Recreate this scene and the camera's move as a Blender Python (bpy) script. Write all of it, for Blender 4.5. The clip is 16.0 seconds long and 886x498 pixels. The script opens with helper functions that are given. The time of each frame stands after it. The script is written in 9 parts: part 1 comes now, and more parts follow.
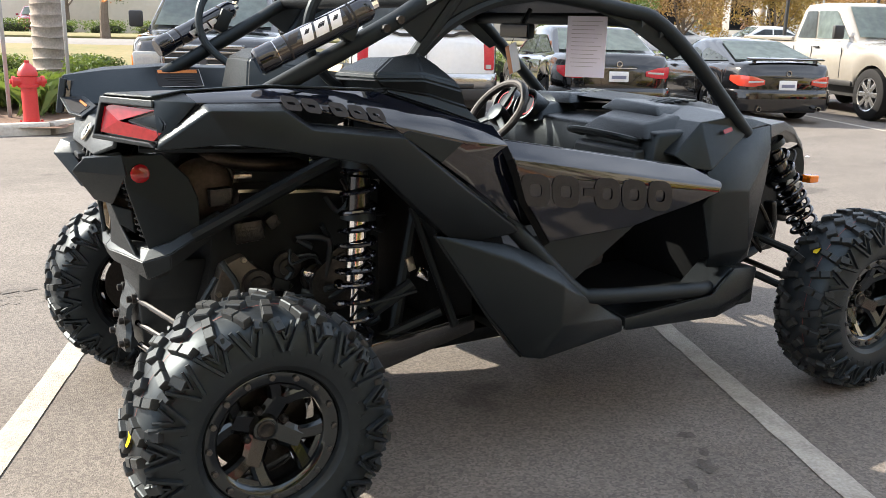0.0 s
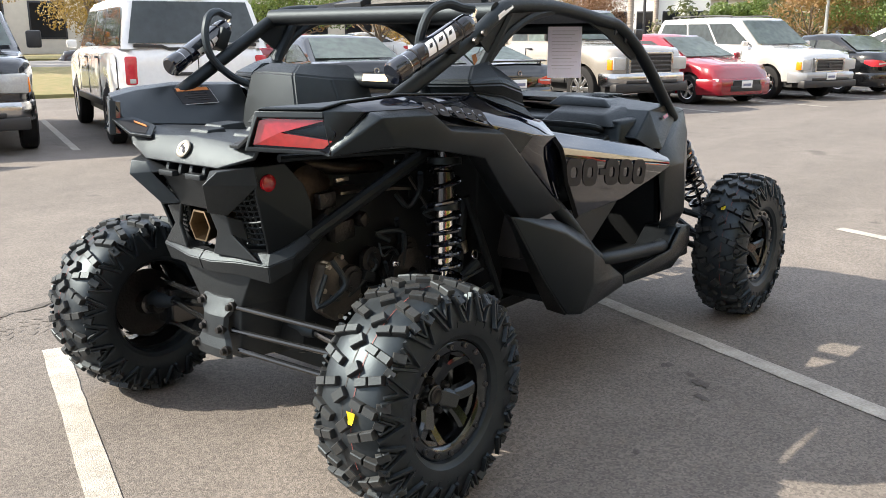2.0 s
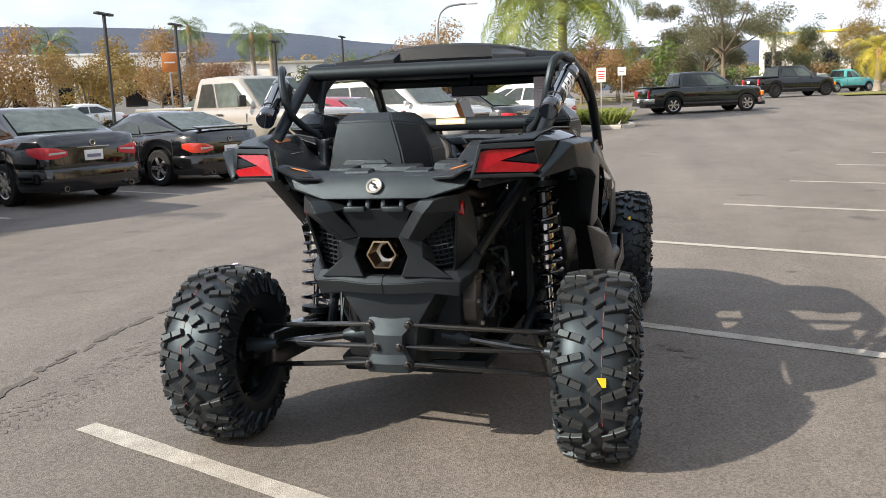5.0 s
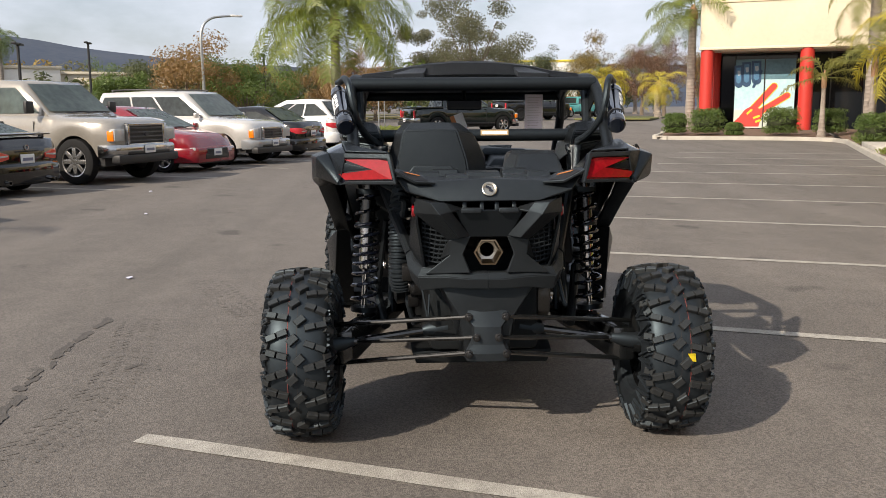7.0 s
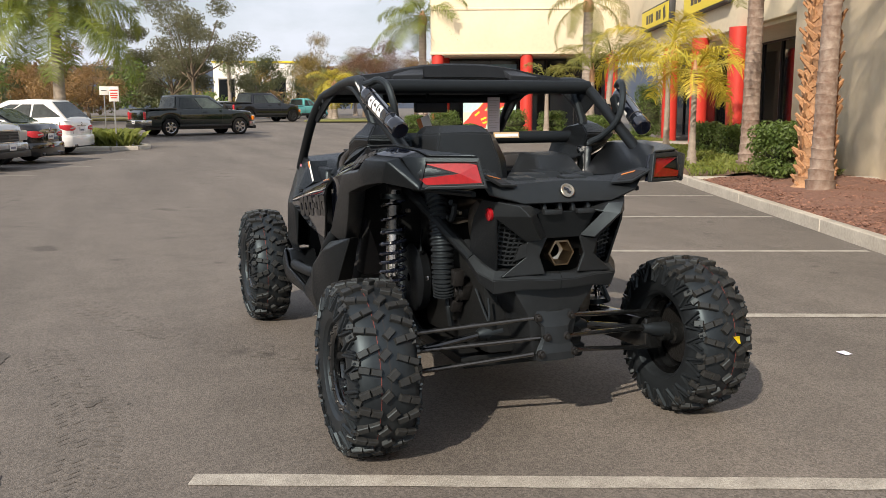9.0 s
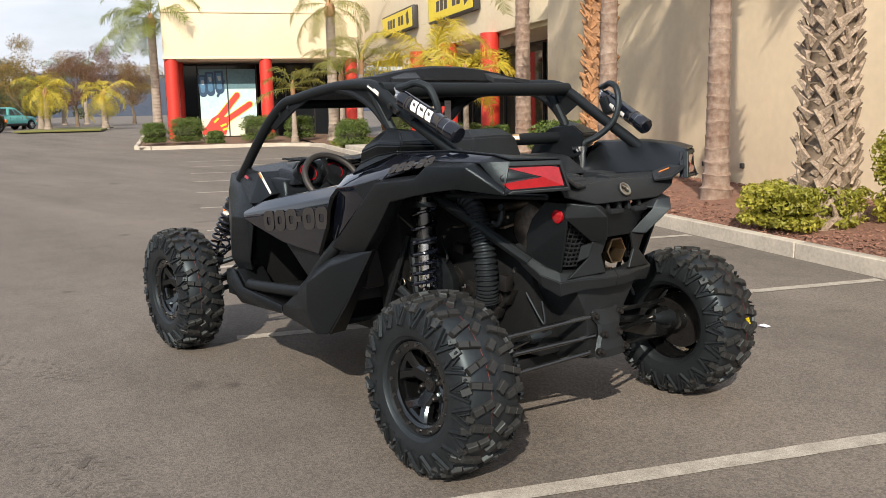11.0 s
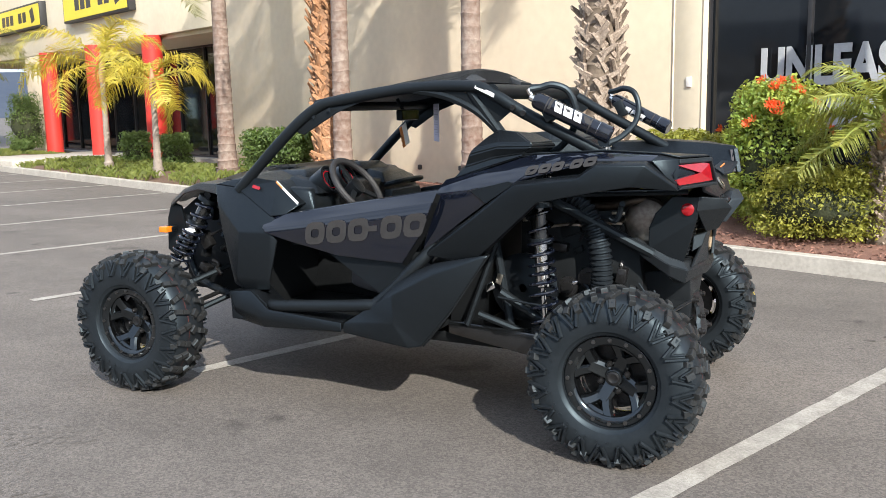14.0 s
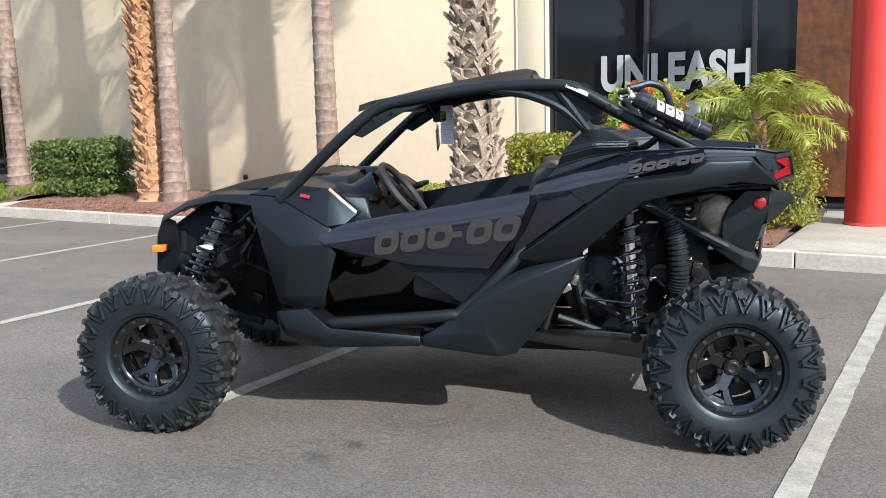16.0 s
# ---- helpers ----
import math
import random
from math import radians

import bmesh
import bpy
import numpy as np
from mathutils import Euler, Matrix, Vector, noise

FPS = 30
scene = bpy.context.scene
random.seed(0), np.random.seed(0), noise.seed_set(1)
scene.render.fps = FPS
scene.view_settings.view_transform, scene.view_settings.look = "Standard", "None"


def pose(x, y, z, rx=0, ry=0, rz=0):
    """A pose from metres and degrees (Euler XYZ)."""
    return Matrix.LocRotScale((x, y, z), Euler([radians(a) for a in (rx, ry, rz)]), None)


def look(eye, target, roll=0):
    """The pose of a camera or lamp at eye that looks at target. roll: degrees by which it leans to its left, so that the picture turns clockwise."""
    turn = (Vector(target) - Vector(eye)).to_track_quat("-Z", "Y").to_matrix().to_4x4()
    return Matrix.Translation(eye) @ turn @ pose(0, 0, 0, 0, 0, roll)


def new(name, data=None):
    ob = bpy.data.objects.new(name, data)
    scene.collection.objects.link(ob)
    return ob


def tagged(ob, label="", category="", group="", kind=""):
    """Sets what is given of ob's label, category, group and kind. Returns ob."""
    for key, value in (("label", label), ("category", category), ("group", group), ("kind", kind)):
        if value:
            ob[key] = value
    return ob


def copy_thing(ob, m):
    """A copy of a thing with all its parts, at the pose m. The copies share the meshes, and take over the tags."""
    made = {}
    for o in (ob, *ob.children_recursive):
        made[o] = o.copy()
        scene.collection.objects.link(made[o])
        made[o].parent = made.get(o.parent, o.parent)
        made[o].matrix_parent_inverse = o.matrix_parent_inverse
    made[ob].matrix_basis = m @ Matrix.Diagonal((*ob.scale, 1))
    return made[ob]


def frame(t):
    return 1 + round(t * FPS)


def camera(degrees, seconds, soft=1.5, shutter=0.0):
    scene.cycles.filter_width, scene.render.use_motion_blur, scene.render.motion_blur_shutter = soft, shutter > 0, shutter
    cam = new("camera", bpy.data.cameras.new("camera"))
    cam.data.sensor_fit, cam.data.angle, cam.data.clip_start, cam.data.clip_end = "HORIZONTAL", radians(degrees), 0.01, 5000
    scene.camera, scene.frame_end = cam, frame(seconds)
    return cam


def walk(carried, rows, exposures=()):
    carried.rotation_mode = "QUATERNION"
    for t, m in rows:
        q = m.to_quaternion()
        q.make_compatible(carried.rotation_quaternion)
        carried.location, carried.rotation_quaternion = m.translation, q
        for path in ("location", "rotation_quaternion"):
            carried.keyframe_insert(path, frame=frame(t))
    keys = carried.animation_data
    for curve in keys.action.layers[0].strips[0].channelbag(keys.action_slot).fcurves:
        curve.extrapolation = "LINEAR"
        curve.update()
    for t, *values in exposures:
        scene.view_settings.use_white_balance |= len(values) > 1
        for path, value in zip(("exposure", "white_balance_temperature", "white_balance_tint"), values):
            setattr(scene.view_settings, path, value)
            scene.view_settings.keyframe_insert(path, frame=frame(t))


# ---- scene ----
cam = camera(53.1, 16.0, soft=0.65)
PATH = [
    (0, (-0.694, -3.008, 1.453), (0.272, -1.327, 0.962), 1.3),
    (0.5, (-1.019, -2.935, 1.476), (0.104, -1.349, 1.002), 1.3),
    (1, (-1.328, -2.825, 1.469), (-0.052, -1.355, 1.01), 1.0),
    (1.5, (-1.614, -2.644, 1.45), (-0.23, -1.284, 0.965), 0.5),
    (2, (-1.947, -2.516, 1.453), (-0.46, -1.262, 0.987), -0.2),
    (2.5, (-2.23, -2.371, 1.452), (-0.642, -1.235, 1.018), -1.0),
    (3, (-2.453, -2.142, 1.432), (-0.784, -1.122, 1.015), -2.3),
    (3.5, (-2.714, -1.931, 1.425), (-0.976, -1.025, 1.026), -2.3),
    (4, (-2.992, -1.679, 1.424), (-1.185, -0.915, 1.038), -1.8),
    (4.2, (-3.061, -1.564, 1.411), (-1.232, -0.847, 1.036), -2.0),
    (6.3, (-3.747, -0.224, 1.419), (-1.777, -0.061, 1.114), -0.7),
    (6.5, (-3.788, -0.074, 1.412), (-1.814, 0.031, 1.111), -0.4),
    (7, (-3.812, 0.28, 1.424), (-1.838, 0.227, 1.108), -0.4),
    (7.5, (-3.746, 0.64, 1.42), (-1.784, 0.415, 1.104), -0.4),
    (8, (-3.697, 1.016, 1.411), (-1.76, 0.626, 1.1), 0.2),
    (8.2, (-3.675, 1.158, 1.418), (-1.75, 0.712, 1.108), 0.2),
    (10.3, (-3.002, 2.461, 1.441), (-1.313, 1.437, 1.125), -1.0),
    (10.5, (-2.922, 2.555, 1.441), (-1.261, 1.485, 1.13), -1.1),
    (11, (-2.718, 2.874, 1.448), (-1.162, 1.658, 1.135), -1.2),
    (11.5, (-2.463, 3.132, 1.447), (-0.999, 1.811, 1.115), -1.1),
    (12, (-2.17, 3.357, 1.468), (-0.807, 1.935, 1.125), -1.1),
    (12.5, (-1.881, 3.641, 1.463), (-0.652, 2.1, 1.125), -1.0),
    (13, (-1.578, 3.843, 1.463), (-0.455, 2.22, 1.139), -0.6),
    (13.5, (-1.26, 4.03, 1.47), (-0.254, 2.33, 1.159), -0.7),
    (14, (-0.936, 4.265, 1.465), (-0.062, 2.493, 1.152), -1.1),
    (14.5, (-0.586, 4.38, 1.453), (0.168, 2.555, 1.139), -1.1),
    (15, (-0.21, 4.476, 1.473), (0.417, 2.602, 1.166), -1.1),
    (15.5, (0.171, 4.601, 1.472), (0.65, 2.683, 1.169), -1.5),
    (16, (0.55, 4.585, 1.459), (0.894, 2.639, 1.153), -1.5),
]
walk(cam, [(t, look(eye, target, roll)) for t, eye, target, roll in PATH], exposures=((0.0, 1.56, 6580, 10), (2.0, 1.44, 6580, 10), (3.0, 1.20, 6580, 10), (3.5, 1.12, 6580, 10), (4.2, 1.09, 6580, 10), (6.5, 0.32, 6650, 11), (7.5, 0.29, 6800, 12), (11.0, 0.40, 6900, 12), (12.5, 0.68, 6250, 10), (14.5, 0.83, 5980, 9), (16.0, 0.82, 5850, 8)))

# world, sun and exposure
SITE = pose(0, 0, 0, 0, 0, -21.5)
SUN_WAY = Vector((1.02, -1.06, -1.0)).normalized()
world = bpy.data.worlds.new("world")
scene.world = world
world.use_nodes = True
wn = world.node_tree.nodes
sky = wn.new("ShaderNodeTexSky")
sky.sky_type, sky.sun_disc = "NISHITA", False
sky.sun_elevation = math.asin(-SUN_WAY.z)
sky.sun_rotation = math.atan2(-SUN_WAY.x, -SUN_WAY.y)
sky.air_density, sky.dust_density, sky.ozone_density = 1.0, 2.5, 1.0
# thin high cloud spread over the sky
tcw = wn.new("ShaderNodeTexCoord")
mpw = wn.new("ShaderNodeMapping")
mpw.inputs["Scale"].default_value = (1.2, 2.6, 6.5)
clw = wn.new("ShaderNodeTexNoise")
clw.inputs["Scale"].default_value, clw.inputs["Detail"].default_value, clw.inputs["Roughness"].default_value = 1.6, 7, 0.55
rmw = wn.new("ShaderNodeValToRGB")
rmw.color_ramp.elements[0].position, rmw.color_ramp.elements[1].position = 0.36, 0.62
rmw.color_ramp.elements[0].color, rmw.color_ramp.elements[1].color = (0.35, 0.35, 0.35, 1), (0.95, 0.95, 0.95, 1)
mxw = wn.new("ShaderNodeMixRGB")
mxw.inputs["Color2"].default_value = (6.9, 7.55, 8.7, 1)
lk = world.node_tree.links
lk.new(tcw.outputs["Generated"], mpw.inputs["Vector"])
lk.new(mpw.outputs["Vector"], clw.inputs["Vector"])
lk.new(clw.outputs["Fac"], rmw.inputs["Fac"])
lk.new(rmw.outputs["Color"], mxw.inputs["Fac"])
lk.new(sky.outputs["Color"], mxw.inputs["Color1"])
lk.new(mxw.outputs["Color"], wn["Background"].inputs["Color"])
wn["Background"].inputs["Strength"].default_value = 0.1
sun = new("sun", bpy.data.lights.new("sun", "SUN"))
sun.data.energy, sun.data.angle, sun.data.color = 4.8, radians(0.55), (1.0, 0.90, 0.755)
sun.matrix_world = look((0, 0, 30), Vector((0, 0, 30)) + SUN_WAY)


# ---- materials ----
def mat(name, col, rough=0.6, metal=0.0, var=0.12, scale=8.0, bump=0.0, bscale=60.0, coat=0.0, alpha2=None, spec=0.5, rnd=0.0, emit=None, trans=0.0):
    """A principled material with two scales of colour variation, an optional second colour in patches, and fine relief."""
    m = bpy.data.materials.new(name)
    m.use_nodes = True
    n, l = m.node_tree.nodes, m.node_tree.links
    b = n["Principled BSDF"]
    b.inputs["Roughness"].default_value, b.inputs["Metallic"].default_value = rough, metal
    b.inputs["Coat Weight"].default_value, b.inputs["Coat Roughness"].default_value = coat, 0.03
    b.inputs["Specular IOR Level"].default_value = spec
    b.inputs["Transmission Weight"].default_value = trans
    tc = n.new("ShaderNodeTexCoord")
    c1 = n.new("ShaderNodeTexNoise")
    c1.inputs["Scale"].default_value, c1.inputs["Detail"].default_value = scale, 6
    c2 = n.new("ShaderNodeTexNoise")
    c2.inputs["Scale"].default_value, c2.inputs["Detail"].default_value = scale * 9, 4
    add = n.new("ShaderNodeMath")
    add.operation = "ADD"
    ramp = n.new("ShaderNodeMapRange")
    ramp.inputs["From Min"].default_value, ramp.inputs["From Max"].default_value = 0.65, 1.35
    ramp.inputs["To Min"].default_value, ramp.inputs["To Max"].default_value = 0.0, 1.0
    mix = n.new("ShaderNodeMixRGB")
    hi = alpha2 if alpha2 else tuple(min(1, c * (1 + var)) for c in col)
    lo = col if alpha2 else tuple(c * (1 - var) for c in col)
    mix.inputs["Color1"].default_value, mix.inputs["Color2"].default_value = (*lo, 1), (*hi, 1)
    l.new(tc.outputs["Object"], c1.inputs["Vector"])
    l.new(tc.outputs["Object"], c2.inputs["Vector"])
    l.new(c1.outputs["Fac"], add.inputs[0])
    l.new(c2.outputs["Fac"], add.inputs[1])
    l.new(add.outputs[0], ramp.inputs["Value"])
    l.new(ramp.outputs[0], mix.inputs["Fac"])
    out = mix.outputs["Color"]
    if rnd:
        oi = n.new("ShaderNodeNewGeometry")
        hs = n.new("ShaderNodeHueSaturation")
        mr = n.new("ShaderNodeMapRange")
        mr.inputs["To Min"].default_value, mr.inputs["To Max"].default_value = 1 - rnd, 1 + rnd
        l.new(oi.outputs["Random Per Island"], mr.inputs["Value"])
        l.new(mr.outputs[0], hs.inputs["Value"])
        l.new(out, hs.inputs["Color"])
        out = hs.outputs["Color"]
    l.new(out, b.inputs["Base Color"])
    if bump:
        c3 = n.new("ShaderNodeTexNoise")
        c3.inputs["Scale"].default_value, c3.inputs["Detail"].default_value = bscale, 5
        bp = n.new("ShaderNodeBump")
        bp.inputs["Strength"].default_value, bp.inputs["Distance"].default_value = bump, 0.01
        l.new(tc.outputs["Object"], c3.inputs["Vector"])
        l.new(c3.outputs["Fac"], bp.inputs["Height"])
        l.new(bp.outputs["Normal"], b.inputs["Normal"])
    if emit:
        b.inputs["Emission Color"].default_value, b.inputs["Emission Strength"].default_value = (*emit[:3], 1), emit[3]
    return m


def leafy(name, lo, hi, rough=0.5):
    """Foliage: colour from leaf to leaf, a little light through the blade."""
    m = mat(name, lo, rough, alpha2=hi, scale=1.5, rnd=0.35)
    b = m.node_tree.nodes["Principled BSDF"]
    b.inputs["Subsurface Weight"].default_value = 0.0
    tr = m.node_tree.nodes.new("ShaderNodeBsdfTranslucent")
    tr.inputs["Color"].default_value = (hi[0] * 1.3, hi[1] * 1.3, hi[2] * 0.8, 1)
    ms = m.node_tree.nodes.new("ShaderNodeMixShader")
    ms.inputs["Fac"].default_value = 0.3
    o = m.node_tree.nodes["Material Output"]
    m.node_tree.links.new(b.outputs[0], ms.inputs[1])
    m.node_tree.links.new(tr.outputs[0], ms.inputs[2])
    m.node_tree.links.new(ms.outputs[0], o.inputs["Surface"])
    return m


def asphalt_material():
    m = mat("asphalt", (0.128, 0.114, 0.102), 0.85, var=0.16, scale=0.35, bump=0.5, bscale=170)
    n, l = m.node_tree.nodes, m.node_tree.links
    b = n["Principled BSDF"]
    src = b.inputs["Base Color"].links[0].from_socket
    tc = n.new("ShaderNodeTexCoord")
    # stone chips
    vo = n.new("ShaderNodeTexVoronoi")
    vo.inputs["Scale"].default_value = 115
    r1 = n.new("ShaderNodeMapRange")
    r1.inputs["From Min"].default_value, r1.inputs["From Max"].default_value = 0.0, 1.0
    r1.inputs["To Min"].default_value, r1.inputs["To Max"].default_value = 0.68, 1.36
    sep = n.new("ShaderNodeSeparateColor")
    mul = n.new("ShaderNodeMixRGB")
    mul.blend_type, mul.inputs["Fac"].default_value = "MULTIPLY", 1.0
    l.new(tc.outputs["Object"], vo.inputs["Vector"])
    l.new(vo.outputs["Color"], sep.inputs["Color"])
    l.new(sep.outputs["Red"], r1.inputs["Value"])
    l.new(src, mul.inputs["Color1"])
    l.new(r1.outputs[0], mul.inputs["Color2"])
    # drips and dark stains
    st = n.new("ShaderNodeTexNoise")
    st.inputs["Scale"].default_value, st.inputs["Detail"].default_value = 1.3, 3
    r2 = n.new("ShaderNodeMapRange")
    r2.inputs["From Min"].default_value, r2.inputs["From Max"].default_value = 0.66, 0.72
    r2.inputs["To Min"].default_value, r2.inputs["To Max"].default_value = 1.0, 0.62
    mu2 = n.new("ShaderNodeMixRGB")
    mu2.blend_type, mu2.inputs["Fac"].default_value = "MULTIPLY", 1.0
    l.new(tc.outputs["Object"], st.inputs["Vector"])
    l.new(st.outputs["Fac"], r2.inputs["Value"])
    l.new(mul.outputs["Color"], mu2.inputs["Color1"])
    l.new(r2.outputs[0], mu2.inputs["Color2"])
    # worn lighter and darker bands along the driving lane
    mp = n.new("ShaderNodeMapping")
    mp.inputs["Rotation"].default_value = (0, 0, radians(21.5))
    mp.inputs["Scale"].default_value = (0.10, 0.85, 1.0)
    bd = n.new("ShaderNodeTexNoise")
    bd.inputs["Scale"].default_value, bd.inputs["Detail"].default_value, bd.inputs["Roughness"].default_value = 1.0, 5, 0.55
    r3 = n.new("ShaderNodeMapRange")
    r3.inputs["From Min"].default_value, r3.inputs["From Max"].default_value = 0.30, 0.70
    r3.inputs["To Min"].default_value, r3.inputs["To Max"].default_value = 0.78, 1.16
    mu3 = n.new("ShaderNodeMixRGB")
    mu3.blend_type, mu3.inputs["Fac"].default_value = "MULTIPLY", 1.0
    l.new(tc.outputs["Object"], mp.inputs["Vector"])
    l.new(mp.outputs["Vector"], bd.inputs["Vector"])
    l.new(bd.outputs["Fac"], r3.inputs["Value"])
    l.new(mu2.outputs["Color"], mu3.inputs["Color1"])
    l.new(r3.outputs[0], mu3.inputs["Color2"])
    # small dark drips
    dr = n.new("ShaderNodeTexVoronoi")
    dr.inputs["Scale"].default_value, dr.inputs["Randomness"].default_value = 1.15, 1.0
    r4 = n.new("ShaderNodeMapRange")
    r4.inputs["From Min"].default_value, r4.inputs["From Max"].default_value = 0.035, 0.075
    r4.inputs["To Min"].default_value, r4.inputs["To Max"].default_value = 0.55, 1.0
    mu4 = n.new("ShaderNodeMixRGB")
    mu4.blend_type, mu4.inputs["Fac"].default_value = "MULTIPLY", 1.0
    wob = n.new("ShaderNodeTexNoise")
    wob.inputs["Scale"].default_value, wob.inputs["Detail"].default_value = 9.0, 3
    vm = n.new("ShaderNodeVectorMath")
    vm.operation = "MULTIPLY_ADD"
    vm.inputs[1].default_value = (0.10, 0.10, 0.0)
    l.new(tc.outputs["Object"], wob.inputs["Vector"])
    l.new(wob.outputs["Color"], vm.inputs[0])
    l.new(tc.outputs["Object"], vm.inputs[2])
    l.new(vm.outputs[0], dr.inputs["Vector"])
    l.new(dr.outputs["Distance"], r4.inputs["Value"])
    l.new(mu3.outputs["Color"], mu4.inputs["Color1"])
    l.new(r4.outputs[0], mu4.inputs["Color2"])
    l.new(mu4.outputs["Color"], b.inputs["Base Color"])
    return m


ASPHALT = asphalt_material()
PAINT_LINE = mat("line_paint", (0.22, 0.205, 0.18), 0.85, alpha2=(0.44, 0.42, 0.38), scale=9, bump=0.5, bscale=200)
CONCRETE = mat("concrete", (0.34, 0.31, 0.27), 0.85, alpha2=(0.52, 0.49, 0.43), scale=3, bump=0.3, bscale=80)
STUCCO = mat("stucco", (0.70, 0.60, 0.45), 0.9, var=0.06, scale=0.8, bump=0.5, bscale=130)
STUCCO_PALE = mat("pale_stucco", (0.685, 0.61, 0.465), 0.9, var=0.06, scale=0.8, bump=0.4, bscale=130)
RED_PAINT = mat("red_column_paint", (0.50, 0.035, 0.025), 0.5, var=0.08, scale=3, bump=0.08)
MULCH = mat("mulch", (0.15, 0.075, 0.055), 0.95, alpha2=(0.28, 0.15, 0.11), scale=14, bump=1.0, bscale=70, rnd=0.4)
DARK_GLASS = mat("dark_glass", (0.010, 0.012, 0.015), 0.05, var=0.1, spec=0.32)
# both car glasses: base colours lifted to stand in for sky reflections
CAR_GLASS = mat("car_glass", (0.070, 0.084, 0.084), 0.03, var=0.3, scale=0.9, spec=1.0)
SKY_SHEEN_GLASS = mat("green_sky_sheen_glass", (0.150, 0.190, 0.178), 0.03, var=0.35, scale=0.8, spec=1.0)
WHITE_LETTER = mat("white_vinyl", (0.42, 0.44, 0.46), 0.5, var=0.12, scale=9)
PLASTIC = mat("black_plastic", (0.0056, 0.0065, 0.0078), 0.31, var=0.2, scale=4, bump=0.14, bscale=700, spec=0.36)
PLASTIC_GREY = mat("charcoal_plastic", (0.0125, 0.0140, 0.0160), 0.42, var=0.2, scale=4, bump=0.16, bscale=700, spec=0.38)
# black roof plastic with a grey-blue sky sheen put into its base colour
ROOF_PLASTIC = mat("sky_sheen_roof_plastic", (0.0200, 0.0240, 0.0300), 0.42, var=0.15, scale=4, bump=0.12, bscale=700, spec=0.34)
GLOSS = mat("gloss_black_paint", (0.0045, 0.0060, 0.0115), 0.05, var=0.1, scale=3, coat=0.55, spec=0.5)
FRAME = mat("satin_black_tube", (0.0062, 0.0068, 0.0078), 0.50, var=0.15, scale=6, bump=0.12, bscale=500, spec=0.36)
RUBBER = mat("tyre_rubber", (0.0105, 0.0125, 0.0150), 0.46, var=0.35, scale=7, bump=0.03, bscale=160, spec=0.46)
RUBBER_LUG = mat("dusty_tread_rubber", (0.0150, 0.0160, 0.0172), 0.50, alpha2=(0.028, 0.027, 0.0255), scale=22, bump=0.10, bscale=220, spec=0.42)
BURNT_STEEL = mat("heat_stained_steel", (0.014, 0.010, 0.008), 0.38, metal=0.9, alpha2=(0.060, 0.050, 0.042), scale=9, bump=0.1, bscale=40)
ROD_BLACK = mat("gloss_black_rod", (0.007, 0.0078, 0.0085), 0.22, var=0.1, scale=6, coat=0.6, spec=0.6)
LINER = mat("matte_arch_liner", (0.0035, 0.0038, 0.0042), 0.85, var=0.25, scale=6, spec=0.05)
ALLOY = mat("black_alloy", (0.0035, 0.0038, 0.0043), 0.16, metal=0.0, var=0.1, scale=8, coat=0.6, spec=0.5)
CHROME = mat("polished_metal", (0.72, 0.72, 0.72), 0.12, metal=1.0, var=0.05)
STEEL = mat("brushed_steel", (0.42, 0.39, 0.33), 0.3, metal=1.0, var=0.15, scale=20)
TIP_STEEL = mat("bronzed_steel", (0.26, 0.205, 0.14), 0.32, metal=1.0, var=0.25, scale=20)
MACHINE = mat("dark_cast_metal", (0.026, 0.026, 0.027), 0.32, metal=0.6, var=0.4, scale=14, bump=0.3, bscale=90)
GALV_DARK = mat("dull_bolt_metal", (0.11, 0.11, 0.112), 0.35, metal=0.9, var=0.2, scale=30)
# steel with the sun's reflection put into its colour, for one muffler end
MUFFLER_STEEL = mat("sunlit_muffler_steel", (0.13, 0.115, 0.10), 0.36, metal=0.9, alpha2=(0.30, 0.28, 0.26), scale=6, bump=0.1, bscale=40)
GEARCASE = mat("grey_gearcase", (0.075, 0.070, 0.062), 0.42, metal=0.5, var=0.25, scale=12)
RED_LENS = mat("red_lens", (0.27, 0.005, 0.010), 0.16, var=0.3, scale=60, coat=0.7, spec=0.5)
CHALK_RED = mat("faded_red_line", (0.16, 0.035, 0.03), 0.7, var=0.4, scale=30)
RED_DEEP = mat("deep_red_rib", (0.20, 0.004, 0.006), 0.3, var=0.1)
AMBER = mat("amber_lens", (0.80, 0.20, 0.01), 0.2, var=0.1, scale=20, coat=0.6)
GREY_DECAL = mat("grey_decal", (0.037, 0.0365, 0.038), 0.55, var=0.18, scale=18, spec=0.12)
LABEL_DARK = mat("dark_label", (0.016, 0.017, 0.020), 0.6, var=0.3, scale=60, spec=0.2)
WHITE_DECAL = mat("white_decal", (0.75, 0.76, 0.77), 0.45, var=0.06, scale=20)
ORANGE_DECAL = mat("orange_decal", (0.50, 0.17, 0.04), 0.45, var=0.06, scale=20)
SILVER_LINE = mat("silver_line", (0.34, 0.35, 0.37), 0.4, var=0.1, scale=20)
CREAM_DECAL = mat("cream_decal", (0.42, 0.30, 0.17), 0.5, var=0.25, scale=40)
YELLOW_TAG = mat("yellow_tag", (0.78, 0.62, 0.02), 0.5, var=0.06)
PAPER = leafy("white_paper", (0.70, 0.70, 0.78), (0.72, 0.72, 0.81), 0.7)
PAPER.node_tree.nodes["Translucent BSDF"].inputs["Color"].default_value = (0.75, 0.76, 0.92, 1)
PRINT = mat("faint_print", (0.50, 0.50, 0.57), 0.7, var=0.1)
